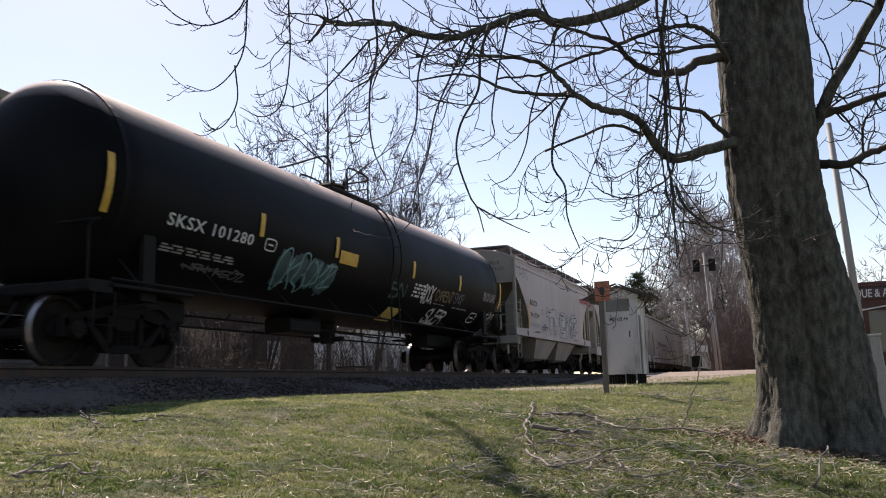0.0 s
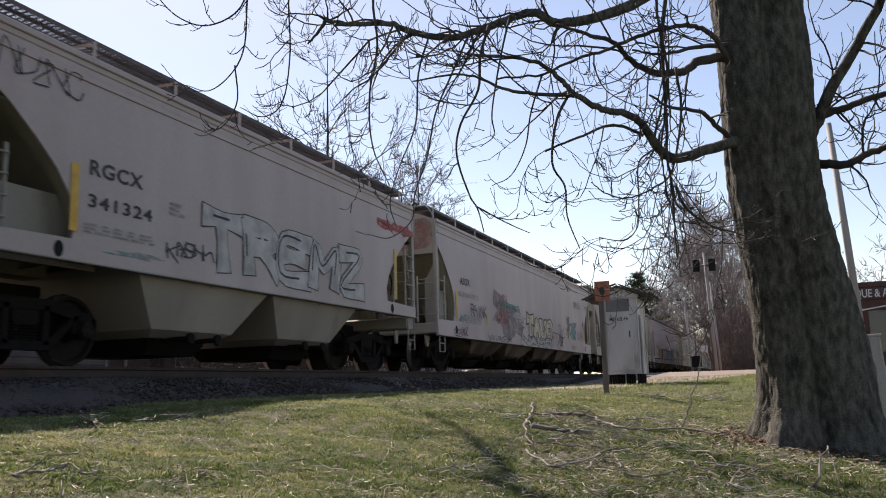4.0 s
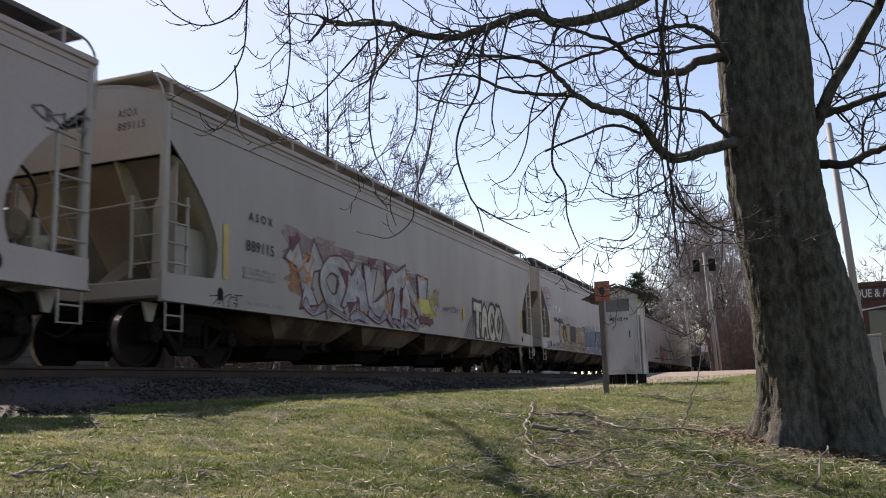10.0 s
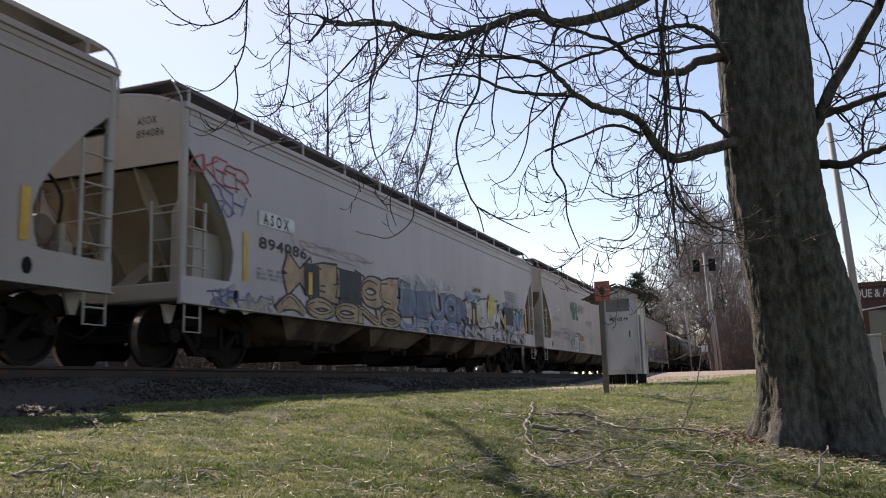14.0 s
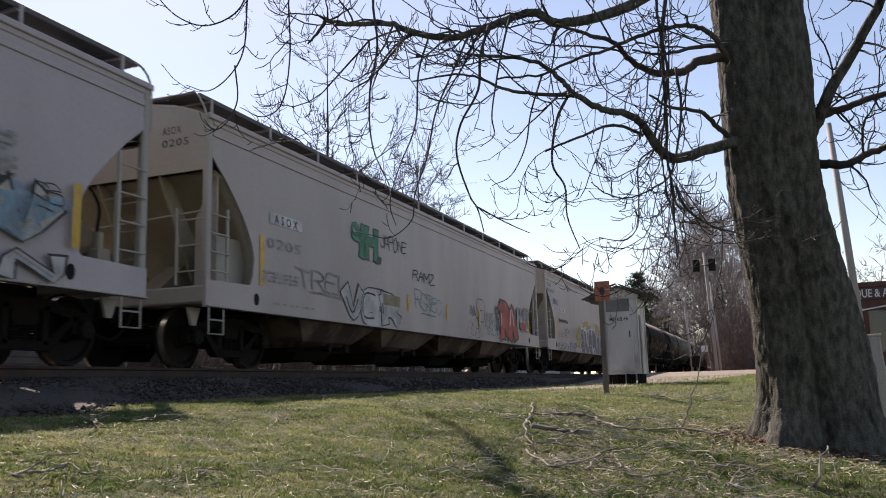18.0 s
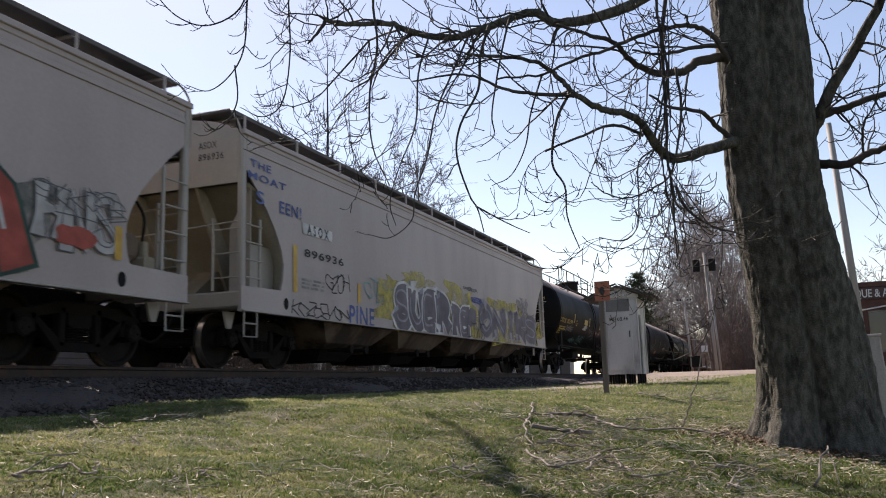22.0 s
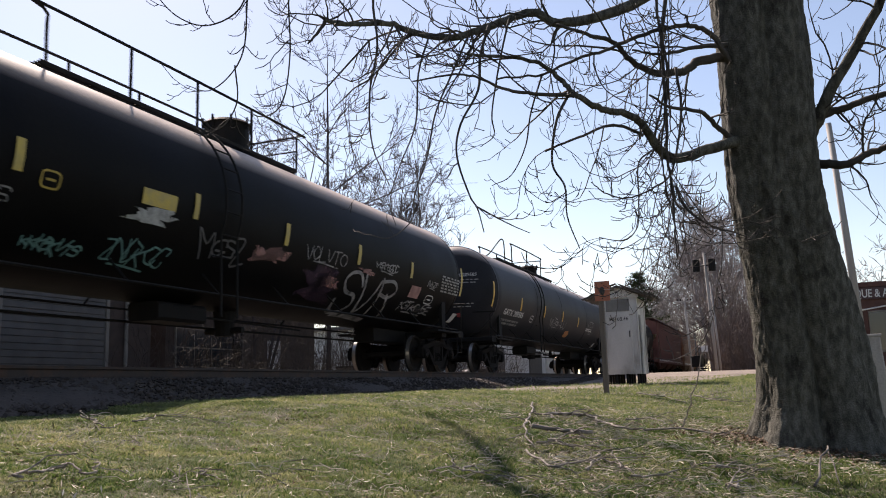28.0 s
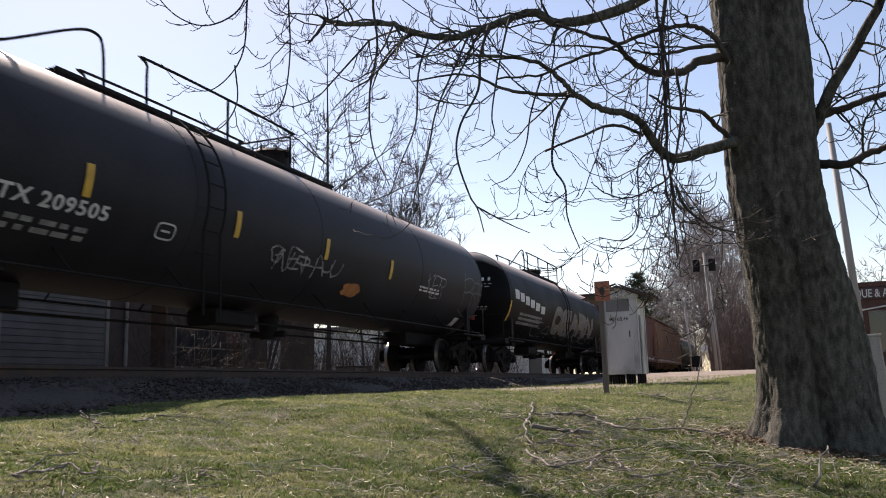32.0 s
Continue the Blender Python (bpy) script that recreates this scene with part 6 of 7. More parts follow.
PAINT_SILVER, PAINT_SLATE, PAINT_BONE = paint("silver_fill", (0.4, 0.385, 0.375)), paint("slate_blue_fill", (0.12, 0.155, 0.24)), paint("bone_fill", (0.5, 0.47, 0.41))
PAINT_TEAL, PAINT_DKTEAL, PAINT_SKY = paint("teal_spray", (0.16, 0.34, 0.33)), paint("dark_teal_spray", (0.035, 0.085, 0.088)), paint("sky_blue_spray", (0.25, 0.42, 0.55))
PAINT_BLUE, PAINT_STEEL, PAINT_LILAC = paint("blue_spray", (0.06, 0.1, 0.3)), paint("steel_blue_fill", (0.27, 0.285, 0.33)), paint("lilac_fill", (0.3, 0.28, 0.31))
PAINT_PURPLE, PAINT_PLUM, PAINT_GREEN = paint("purple_fill", (0.13, 0.108, 0.13)), paint("plum_spray", (0.07, 0.03, 0.06)), paint("green_spray", (0.03, 0.2, 0.1))
PAINT_DKGREEN, PAINT_SAGE, PAINT_OLIVE = paint("dark_green_spray", (0.012, 0.06, 0.04)), paint("sage_fill", (0.28, 0.33, 0.28)), paint("olive_spray", (0.24, 0.2, 0.1))
PAINT_YEL, PAINT_CREAM, PAINT_TAN = paint("yellow_spray", (0.6, 0.5, 0.1)), paint("cream_fill", (0.56, 0.5, 0.36)), paint("tan_fill", (0.4, 0.28, 0.16))
LAYER = {}


def lay(car, x, z, off):
    """A point on the flank of a car that faces the lawn, off metres proud of it."""
    if car["category"] == "hopper car":
        return (x, -1.611 - off, z)
    k = min(max((z - 2.56) / 1.5, -0.99), 0.99)
    a = math.asin(k)
    r = 1.516 + off
    return (x, -r * math.cos(a), 2.56 + r * math.sin(a))


def stack(car, flat):
    """How far proud a coat of paint lies: over all the coats that it covers in part."""
    x = [p[0] for p in flat]
    z = [p[1] for p in flat]
    b = (min(x), max(x), min(z), max(z))
    coats = LAYER.setdefault(car, [])
    k = 1 + max([c[4] for c in coats if c[0] < b[1] and b[0] < c[1] and c[2] < b[3] and b[2] < c[3]], default=0)
    coats.append((*b, k))
    return 0.0011 * k


def decal(name, car, flat, faces, material, label=""):
    """Paint on the flank: flat points (x, z) and faces over them."""
    g = Geo()
    if not flat:
        return
    off = stack(car, flat)
    g.v, g.f = [lay(car, x, z, off) for x, z in flat], faces
    return part(name, g, material, car, label)


def glyphs(text, grow=0.0):
    cu = bpy.data.curves.new("text", "FONT")
    cu.body, cu.resolution_u, cu.offset, cu.space_character = text, 3, grow, 1.12
    ob = bpy.data.objects.new("text", cu)
    me = bpy.data.meshes.new_from_object(ob)
    co = np.array([v.co[:2] for v in me.vertices])
    fs = [tuple(p.vertices) for p in me.polygons]
    bpy.data.objects.remove(ob)
    return co, fs


def letters(car, x0, x1, z0, z1, text, material, edge=None, grow=0.03, fat=0.016):
    co, fs = glyphs(text, fat)
    lo, hi = co.min(0), co.max(0)
    k = np.array([(x1 - x0) / (hi[0] - lo[0]), (z1 - z0) / (hi[1] - lo[1])])
    if edge:
        ce, fe = glyphs(text, grow)
        decal("letter_outline", car, ((ce - lo) * k + (x0, z0)).tolist(), fe, edge)
    decal("lettering", car, ((co - lo) * k + (x0, z0)).tolist(), fs, material)


def plate(car, x0, x1, z0, z1, material):
    n = 6
    pts = [(x0, z0 + (z1 - z0) * k / n) for k in range(n + 1)] + [(x1, z0 + (z1 - z0) * k / n) for k in range(n + 1)]
    decal("panel", car, pts, [(k, k + n + 1, k + n + 2, k + 1) for k in range(n)], material)


def strip(car, x0, x1, z0, z1, material):
    w = min(x1 - x0, 0.13)
    m = (x0 + x1) / 2
    n = 6
    pts = [(m - w / 2, z0 + (z1 - z0) * k / n) for k in range(n + 1)] + [(m + w / 2, z0 + (z1 - z0) * k / n) for k in range(n + 1)]
    decal("reflector_strip", car, pts, [(k, k + n + 1, k + n + 2, k + 1) for k in range(n)], material, "yellow reflector strip")


def bars(car, x0, x1, z0, z1, material, rows):
    """Small print as rows of plain bars."""
    r = random.Random(int(x0 * 100))
    h = (z1 - z0) / (rows * 1.7)
    pts, fs = [], []
    for k in range(rows):
        x, z = x0, z1 - (k + 1) * (z1 - z0) / rows
        while x < x1 - 0.05:
            w = min(r.uniform(0.08, 0.3), x1 - x)
            n = len(pts)
            pts += [(x, z), (x + w, z), (x + w, z + h), (x, z + h)]
            fs.append((n, n + 1, n + 2, n + 3))
            x += w + r.uniform(0.04, 0.12)
    decal("small_print", car, pts, fs, material)


def blob(car, x0, x1, z0, z1, material, seed, rough=0.1):
    r = random.Random(seed + int(x0 * 31))
    cx, cz, n = (x0 + x1) / 2, (z0 + z1) / 2, 28
    ph = [r.uniform(0, 6.28) for _ in range(3)]
    pts = [(cx, cz)]
    for ring in (0.5, 1.0):
        for k in range(n):
            a = 2 * math.pi * k / n
            q = ring * (1 + rough * (math.sin(2 * a + ph[0]) + 0.7 * math.sin(5 * a + ph[1]) + 0.5 * math.sin(9 * a + ph[2])) * ring)
            c, s = math.cos(a), math.sin(a)
            c, s = math.copysign(abs(c) ** 0.7, c), math.copysign(abs(s) ** 0.7, s)
            pts.append((cx + c * q * (x1 - x0) / 2 * 0.95, cz + s * q * (z1 - z0) / 2 * 0.95))
    fs = [(0, 1 + k, 1 + (k + 1) % n) for k in range(n)] + [(1 + k, 1 + n + k, 1 + n + (k + 1) % n, 1 + (k + 1) % n) for k in range(n)]
    decal("paint_patch", car, pts, fs, material)


HAZE = {}


def patch(car, x0, x1, z0, z1, material, seed):
    """A thin cloud of spray paint."""
    if material not in HAZE:
        c = [e.color[:3] for e in material.node_tree.nodes["Color Ramp"].color_ramp.elements]
        HAZE[material] = mat(material.name + "_mist", c[0], c[1], 0.7, scale=4, fine=40, bump=0, grain=0.1, thin_at=0.33)
    blob(car, x0, x1, z0, z1, HAZE[material], seed, 0.32)


def ribbon(pts, w, flare=0.0):
    """A line of (x, z) as a flat band, wider at its ends by flare."""
    out, n, wide = [], len(pts), w
    for i in range(n):
        a, b = pts[max(i - 1, 0)], pts[min(i + 1, n - 1)]
        dx, dz = b[0] - a[0], b[1] - a[1]
        m = math.hypot(dx, dz) or 1
        w = wide * (1 + flare * (abs(2 * i / max(n - 1, 1) - 1) ** 2 - 0.4))
        out += [(pts[i][0] - dz / m * w / 2, pts[i][1] + dx / m * w / 2), (pts[i][0] + dz / m * w / 2, pts[i][1] - dx / m * w / 2)]
    return out, [(2 * i, 2 * i + 1, 2 * i + 3, 2 * i + 2) for i in range(n - 1)]


# strokes of the letters on a 9 by 9 grid
HAND = {"A": "004990,2474", "B": "0009,0969876505,0575937000", "C": "9779390603307092", "D": "0009,095996935000", "E": "99090090,0575", "F": "990900,0575",
        "G": "97793906033070929454", "H": "0009,9099,0595", "I": "5059", "J": "9993703003", "K": "0009,9905,0590", "L": "090090", "M": "0009449990",
        "N": "00099099", "O": "390603306093966939", "P": "0009,0969976505", "R": "0009,0969976505,4590", "S": "97792907257492702002", "T": "0999,4940",
        "U": "090330609399", "V": "094099", "W": "0920467099", "X": "0990,0099", "Y": "0945,9945,4540", "Z": "09990090", "9": "947429067699,9970", "4": "70790494"}


def hand_lines(text, x0, x1, z0, z1, r, wild, gap, round_=4):
    """The strokes of a word, drawn by hand between x0 and x1: lists of (x, z), letter by letter."""
    n = len(text)
    step = (x1 - x0) / n
    res = []
    for k, ch in enumerate(text):
        a, w = x0 + step * k, step * (1 - gap)
        lo, hi = z0 + (z1 - z0) * r.uniform(0, 0.16) * wild, z1 - (z1 - z0) * r.uniform(0, 0.16) * wild
        lean = r.uniform(-0.22, 0.22) * wild * w
        lines = []
        for stroke in HAND[ch].split(","):
            ctrl = []
            for q in range(0, len(stroke), 2):
                u, v = int(stroke[q]) / 9 + r.uniform(-0.09, 0.09) * wild, int(stroke[q + 1]) / 9 + r.uniform(-0.07, 0.07) * wild
                ctrl.append((a + w * u + lean * (v - 0.5), 0, lo + (hi - lo) * v))
            lines.append([(p.x, p.z) for p in spline(ctrl, round_)])
        res.append(lines)
    return res


def caps(line, d):
    """The line lengthened by d at both ends."""
    (ax, az), (bx, bz) = line[0], line[1]
    (cx, cz), (ex, ez) = line[-2], line[-1]
    m, n = math.hypot(ax - bx, az - bz) or 1, math.hypot(ex - cx, ez - cz) or 1
    return [(ax + (ax - bx) / m * d, az + (az - bz) / m * d)] + line[1:-1] + [(ex + (ex - cx) / n * d, ez + (ez - cz) / n * d)]


def bands(car, lines, w, step=0.00002, flare=0.0):
    """Flat bands along lines, each a hair prouder than the one before."""
    g = Geo()
    if not lines:
        return g
    off = stack(car, [p for line in lines for p in ribbon(line, w)[0]])
    k = 0
    for line in lines:
        q, f = ribbon(line, w, flare)
        if car["category"] == "hopper car":
            q = [(x, max(z, 0.895)) for x, z in q]
        g.add([lay(car, x, z, off + step * (k + i // 2)) for i, (x, z) in enumerate(q)], f)
        k += len(line)
    return g


def scrawl(car, x0, x1, z0, z1, material, seed, w, n, text=""):
    """A sprayed tag of quick joined letters."""
    r = random.Random(seed * 7 + int(x0 * 13))
    count = max(2, min(round((x1 - x0) / max(z1 - z0, 0.1) * 1.7), 8))
    wild = 0.9 if text else 1.9
    text = text or "".join(r.choice("ABCEGHKMNORSTUVZ") for _ in range(count))
    words = hand_lines(text, x0, x1, z0, z1, r, wild, 0.1 if wild < 1 else -0.15)
    for lines in words:
        part("tag_letter", bands(car, [caps(q, w * 0.4) for q in lines], w * 0.85), material, car)
    if r.random() < 0.4:
        part("tag_line", bands(car, [[(x0 + (x1 - x0) * t, z0 - 0.03 + 0.02 * math.sin(5 * t)) for t in (0.2, 0.4, 0.6, 0.8)]], w * 0.8), material, car)


def blocks(car, x0, x1, z0, z1, fill, edge, n, seed, jag, text="", fat=0.3, rim=0.07, line=None, tip=None):
    """Fat sprayed letters that overlap, each with a rim and inner shading."""
    r = random.Random(seed * 17 + n)
    text = text or "".join(r.choice("ABCEGHKNORSUZ") for _ in range(n))
    step = (x1 - x0) / len(text)
    fw = min(fat * step, 0.36 * (z1 - z0))
    inset = fw * 0.55
    words = hand_lines(text, x0 + inset, x1, z0 + inset, z1 - inset, r, jag, 0.22, 2 if jag > 0.5 else 4)
    for lines in words:
        lines = [caps(q, fw * 0.35) for q in lines]
        part("letter_rim", bands(car, [caps(q, rim / 2) for q in lines], fw + rim, flare=jag), edge, car)
        part("fat_letter", bands(car, lines, fw, flare=jag), fill, car)
        if len(lines[0]) > 4:
            part("letter_shading", bands(car, [[(x - fw * 0.2, z + fw * 0.1) for x, z in lines[0][1:-1]]], fw * 0.14), line or edge, car)
        if tip is not None and lines:
            # a spray of the second colour across the foot, and a pointed serif
            (ax, az), (bx, bz) = lines[0][0], lines[0][-1]
            part("letter_fade", bands(car, [[(bx - fw * 0.3, bz - fw * 0.1), (bx, bz), (bx + fw * 0.28, bz + fw * 0.12)]], fw * 0.3), tip, car)
            way = 1 if r.random() < 0.5 else -1
            decal("serif", car, [(ax, max(az - fw * 0.3, 0.9)), (ax + way * fw * 0.95, az + fw * 0.62), (ax - way * fw * 0.25, az + fw * 0.5)], [(0, 1, 2)], edge)


def rays(car, x0, x1, z0, z1, material, way):
    pts, fs = [], []
    for k in range(6):
        t = k / 5
        top = (x1 - 0.02, z1 - (z1 - z0) * 0.3 * t) if way > 0 else (x0 + 0.02, z1 - (z1 - z0) * 0.3 * t)
        low = (x0 + (x1 - x0) * 0.85 * t, z0) if way > 0 else (x1 - (x1 - x0) * 0.85 * t, z0)
        q, f = ribbon([(top[0] + (low[0] - top[0]) * u, top[1] + (low[1] - top[1]) * u ** 1.4) for u in (0, 0.25, 0.5, 0.75, 1)], 0.028)
        decal("fan_line", car, q, f, material)


def ring(car, x0, x1, z0, z1, material):
    cx, cz = (x0 + x1) / 2, (z0 + z1) / 2
    q, f = ribbon([(cx + (x1 - x0) / 2 * math.copysign(abs(math.cos(a)) ** 0.5, math.cos(a)), cz + (z1 - z0) / 2 * math.copysign(abs(math.sin(a)) ** 0.5, math.sin(a))) for a in (math.pi * k / 16 for k in range(33))], 0.025)
    m = len(q)
    h, fh = ribbon([(x0 + (x1 - x0) * t, cz) for t in (0.25, 0.5, 0.75)], 0.03)
    decal("outline_mark", car, q + h, f + [tuple(i + m for i in k) for k in fh], material)


def spikes(car, x0, x1, z0, z1, material):
    pts, fs = [], []
    for k in range(16):
        x = x0 + (x1 - x0) * k / 15
        q, f = ribbon([(x, z0), (x + 0.01, (z0 + z1) / 2), (x - 0.01, z1)], 0.022)
        decal("short_stroke", car, q, f, material)


# short two-bay hopper
letters(rg, -4.26, -3.31, 2.33, 2.53, "RGCX", LETTER_K)
letters(rg, -4.27, -3.11, 1.92, 2.09, "341324", LETTER_K)
bars(rg, -4.32, -3.00, 1.60, 1.74, LETTER_F, 3)
blocks(rg, -2.05, 3.41, 1.36, 2.41, PAINT_PALE, PAINT_BLACK, 5, 2, 0.4, "TREMZ", 0.26, 0.035)
scrawl(rg, -2.79, -1.81, 1.45, 1.78, PAINT_NAVY, 3, 0.03, 22)
scrawl(rg, -5.64, -4.49, 3.18, 3.60, PAINT_BLACK, 4, 0.02, 16)
scrawl(rg, 4.04, 5.84, 3.09, 3.25, PAINT_RED, 5, 0.03, 14)
scrawl(rg, 4.06, 5.85, 3.08, 3.28, PAINT_RED, 6, 0.045, 22)
strip(rg, -4.63, -4.36, 1.58, 2.42, YELLOW)
patch(rg, -3.96, -2.86, 1.38, 1.45, PAINT_TEAL, 7)
strip(rg, 4.59, 5.24, 1.55, 2.69, PALEYEL)
bars(rg, -2.75, -2.43, 2.10, 2.31, LETTER_F, 3)
# weathered hopper with faded numbers
letters(h3, -7.87, -7.08, 2.33, 2.53, "ASOX", LETTER_K)
letters(h3, -8.05, -6.37, 2.00, 2.13, "020575", LETTER_F)
strip(h3, -8.30, -8.07, 1.31, 2.13, YELLOW)
strip(h3, -5.74, -5.48, 1.31, 1.71, YELLOW)
patch(h3, -7.96, -7.52, 1.29, 1.53, PAINT_TEAL, 1)
bars(h3, -7.50, -6.13, 1.31, 1.55, LETTER_F, 4)
scrawl(h3, -7.05, -5.64, 1.52, 1.87, PAINT_BLACK, 2, 0.04, 18, "RAINK")
patch(h3, -5.08, -1.95, 1.17, 2.25, PAINT_DUST, 31)
patch(h3, -4.87, -3.14, 1.49, 2.24, PAINT_PINK, 32)
patch(h3, -4.24, -2.19, 1.93, 2.20, PAINT_TEAL, 33)
patch(h3, -4.82, -3.22, 1.50, 1.79, PAINT_PINK, 4)
scrawl(h3, -3.22, -1.45, 1.43, 1.91, PAINT_GREY, 5, 0.02, 18)
scrawl(h3, -8.43, -7.41, 0.92, 1.15, PAINT_PLUM, 6, 0.03, 26)
scrawl(h3, -5.57, -3.12, 0.86, 1.07, PAINT_BLACK, 61, 0.03, 9, "XRIPKERS")
blocks(h3, -1.3, 2.3, 1.18, 1.98, PAINT_CREAM, PAINT_BLACK, 4, 7, 0.45, "TAUC", 0.62, 0.11, PAINT_OLIVE)
blocks(h3, -2.0, 2.2, 0.88, 1.25, PAINT_PALE, PAINT_BLACK, 5, 8, 0.4, "NAMC", 0.6, 0.08)
scrawl(h3, 1.95, 4.24, 0.94, 1.64, PAINT_BLACK, 8, 0.03, 26)
patch(h3, 5.33, 6.71, 1.47, 2.06, PAINT_TEAL, 9)
patch(h3, 4.76, 5.48, 1.63, 2.25, PAINT_DUST, 10)
scrawl(h3, 3.18, 4.13, 1.08, 1.84, PAINT_BLACK, 11, 0.035, 26, "STAK")
scrawl(h3, 4.53, 5.28, 1.52, 1.87, PAINT_GREY, 12, 0.025, 20)
scrawl(h3, 6.72, 7.76, 1.37, 1.77, PAINT_NAVY, 13, 0.03, 22)
scrawl(h3, 5.55, 6.35, 0.89, 1.17, PAINT_OLIVE, 14, 0.03, 22)
scrawl(h3, 7.88, 8.12, 1.92, 2.31, PAINT_BLACK, 15, 0.03, 10)
scrawl(h3, 8.66, 9.47, 2.75, 3.06, PAINT_GREY, 16, 0.03, 24)
bars(h3, 6.29, 7.55, 2.76, 3.04, LETTER_F, 5)
strip(h3, 5.10, 5.24, 1.33, 1.73, YELLOW)
strip(h3, 8.06, 8.24, 1.38, 2.15, YELLOW)
# tan hopper
letters(h4, -7.59, -6.89, 2.35, 2.50, "A S O X", LETTER_K, None, 0.03, 0.028)
letters(h4, -7.66, -6.85, 1.84, 2.03, "889115", LETTER_K)
bars(h4, -7.73, -6.81, 1.40, 1.61, LETTER_F, 3)
bars(h4, -7.61, -6.56, 0.98, 1.06, LETTER_F, 1)
strip(h4, -8.30, -8.11, 1.33, 2.18, PALEYEL)
patch(h4, -6.56, -5.39, 1.36, 1.82, PAINT_ORANGE, 1)
patch(h4, -0.74, 0.71, 1.17, 1.85, PAINT_YEL, 2)
patch(h4, -5.18, 0.22, 2.09, 2.31, PAINT_ROSE, 13)
patch(h4, -6.40, -4.3, 1.9, 2.5, PAINT_ROSE, 14)
patch(h4, -2.6, -0.2, 1.8, 2.2, PAINT_ROSE, 15)
blocks(h4, -6.30, -0.25, 0.98, 2.25, PAINT_SILVER, PAINT_WINE, 6, 3, 1.0, "YCALTN", 0.36, 0.1, PAINT_PALE, PAINT_ORANGE)
blob(h4, -0.62, 0.1, 1.32, 1.72, PAINT_YEL, 3)
blob(h4, -0.5, 0.2, 1.05, 1.3, PAINT_WINE, 8, 0.3)
scrawl(h4, -6.2, -5.6, 1.55, 2.05, PAINT_ORANGE, 9, 0.06, 8)
scrawl(h4, -2.6, -0.5, 1.15, 1.8, PAINT_ORANGE, 10, 0.05, 8, "VIY")
blocks(h4, -5.9, -0.5, 0.9, 1.22, PAINT_LILAC, PAINT_WINE, 6, 9, 0.8, "VNAVWN", 0.42, 0.06)
scrawl(h4, -8.56, -7.80, 0.85, 1.13, PAINT_BLACK, 4, 0.02, 14)
blob(h4, 3.47, 5.81, 0.89, 1.87, PAINT_WHITE, 21)
patch(h4, 3.56, 5.70, 0.94, 1.82, PAINT_YEL, 22)
blocks(h4, 3.39, 6.08, 0.90, 1.95, PAINT_CREAM, PAINT_BLACK, 4, 5, 0.15, "TACO", 0.34, 0.2, PAINT_WHITE)
spikes(h4, 3.55, 5.80, 1.98, 2.06, PAINT_BLACK)
rays(h4, 2.52, 3.56, 0.88, 1.63, PAINT_BLACK, 1)
rays(h4, 5.79, 7.04, 0.85, 1.79, PAINT_BLACK, -1)
strip(h4, 2.46, 2.67, 1.33, 1.72, YELLOW)
scrawl(h4, 0.45, 0.79, 1.46, 2.08, PAINT_WINE, 6, 0.02, 22)
scrawl(h4, 1.03, 2.25, 1.48, 1.67, PAINT_GREY, 7, 0.02, 20)
strip(h4, 8.14, 8.40, 1.36, 1.98, YELLOW)
# pale grey hopper
plate(h5, -7.68, -6.54, 2.34, 2.59, PAINT_WHITE)
letters(h5, -7.53, -6.73, 2.36, 2.56, "A S O X", LETTER_K, None, 0.03, 0.028)
letters(h5, -7.64, -6.12, 1.94, 2.14, "894086", LETTER_K)
scrawl(h5, -9.44, -8.02, 2.72, 3.24, PAINT_RED, 1, 0.03, 24)
scrawl(h5, -8.98, -8.12, 2.26, 2.82, PAINT_BLUE, 2, 0.025, 26)
strip(h5, -8.20, -7.86, 1.34, 2.14, YELLOW)
bars(h5, -7.70, -6.61, 1.43, 1.65, LETTER_F, 3)
patch(h5, -8.90, -8.26, 0.83, 1.21, PAINT_LILAC, 3)
scrawl(h5, -8.94, -7.05, 0.87, 1.22, PAINT_BLUE, 4, 0.035, 30)
patch(h5, -8.39, -7.21, 0.85, 1.14, PAINT_CREAM, 5)
scrawl(h5, -6.62, -3.33, 2.10, 2.32, PAINT_ROSE, 6, 0.02, 26)
blocks(h5, -6.89, -1.92, 1.25, 1.95, PAINT_TAN, PAINT_BLACK, 5, 7, 0.7, "XEHCE", 0.4, 0.08)
blocks(h5, -7.1, -1.94, 0.88, 1.28, PAINT_TAN, PAINT_BLACK, 5, 8, 0.4, "AOCNO", 0.46, 0.07)
plate(h5, -6.21, -5.68, 1.28, 1.88, PAINT_BLACK)
strip(h5, -6.11, -5.90, 1.31, 1.72, YELLOW)
plate(h5, -4.88, -3.96, 1.28, 1.93, PAINT_BLACK)
blocks(h5, -2.05, 2.70, 1.2, 2.0, PAINT_SLATE, PAINT_NAVY, 5, 9, 0.5, "BBUCK", 0.42, 0.06, PAINT_STEEL)
blocks(h5, -2.05, 2.70, 0.88, 1.24, PAINT_STEEL, PAINT_BLUE, 5, 10, 0.4, "JHGCN", 0.44, 0.05)
patch(h5, -2.2, 1.2, 1.85, 2.25, PAINT_WHITE, 16)
patch(h5, 2.53, 4.10, 1.77, 2.18, PAINT_SKY, 10)
patch(h5, 5.2, 7.3, 1.5, 2.1, PAINT_SKY, 17)
blocks(h5, 2.3, 8.1, 1.18, 2.02, PAINT_BONE, PAINT_BLACK, 6, 11, 1.0, "KEENSV", 0.36, 0.07, PAINT_TAN, PAINT_TAN)
blocks(h5, 2.2, 8.2, 0.88, 1.28, PAINT_PALE, PAINT_BLACK, 7, 13, 0.9, "NMEKWAN", 0.36, 0.06, PAINT_STEEL)
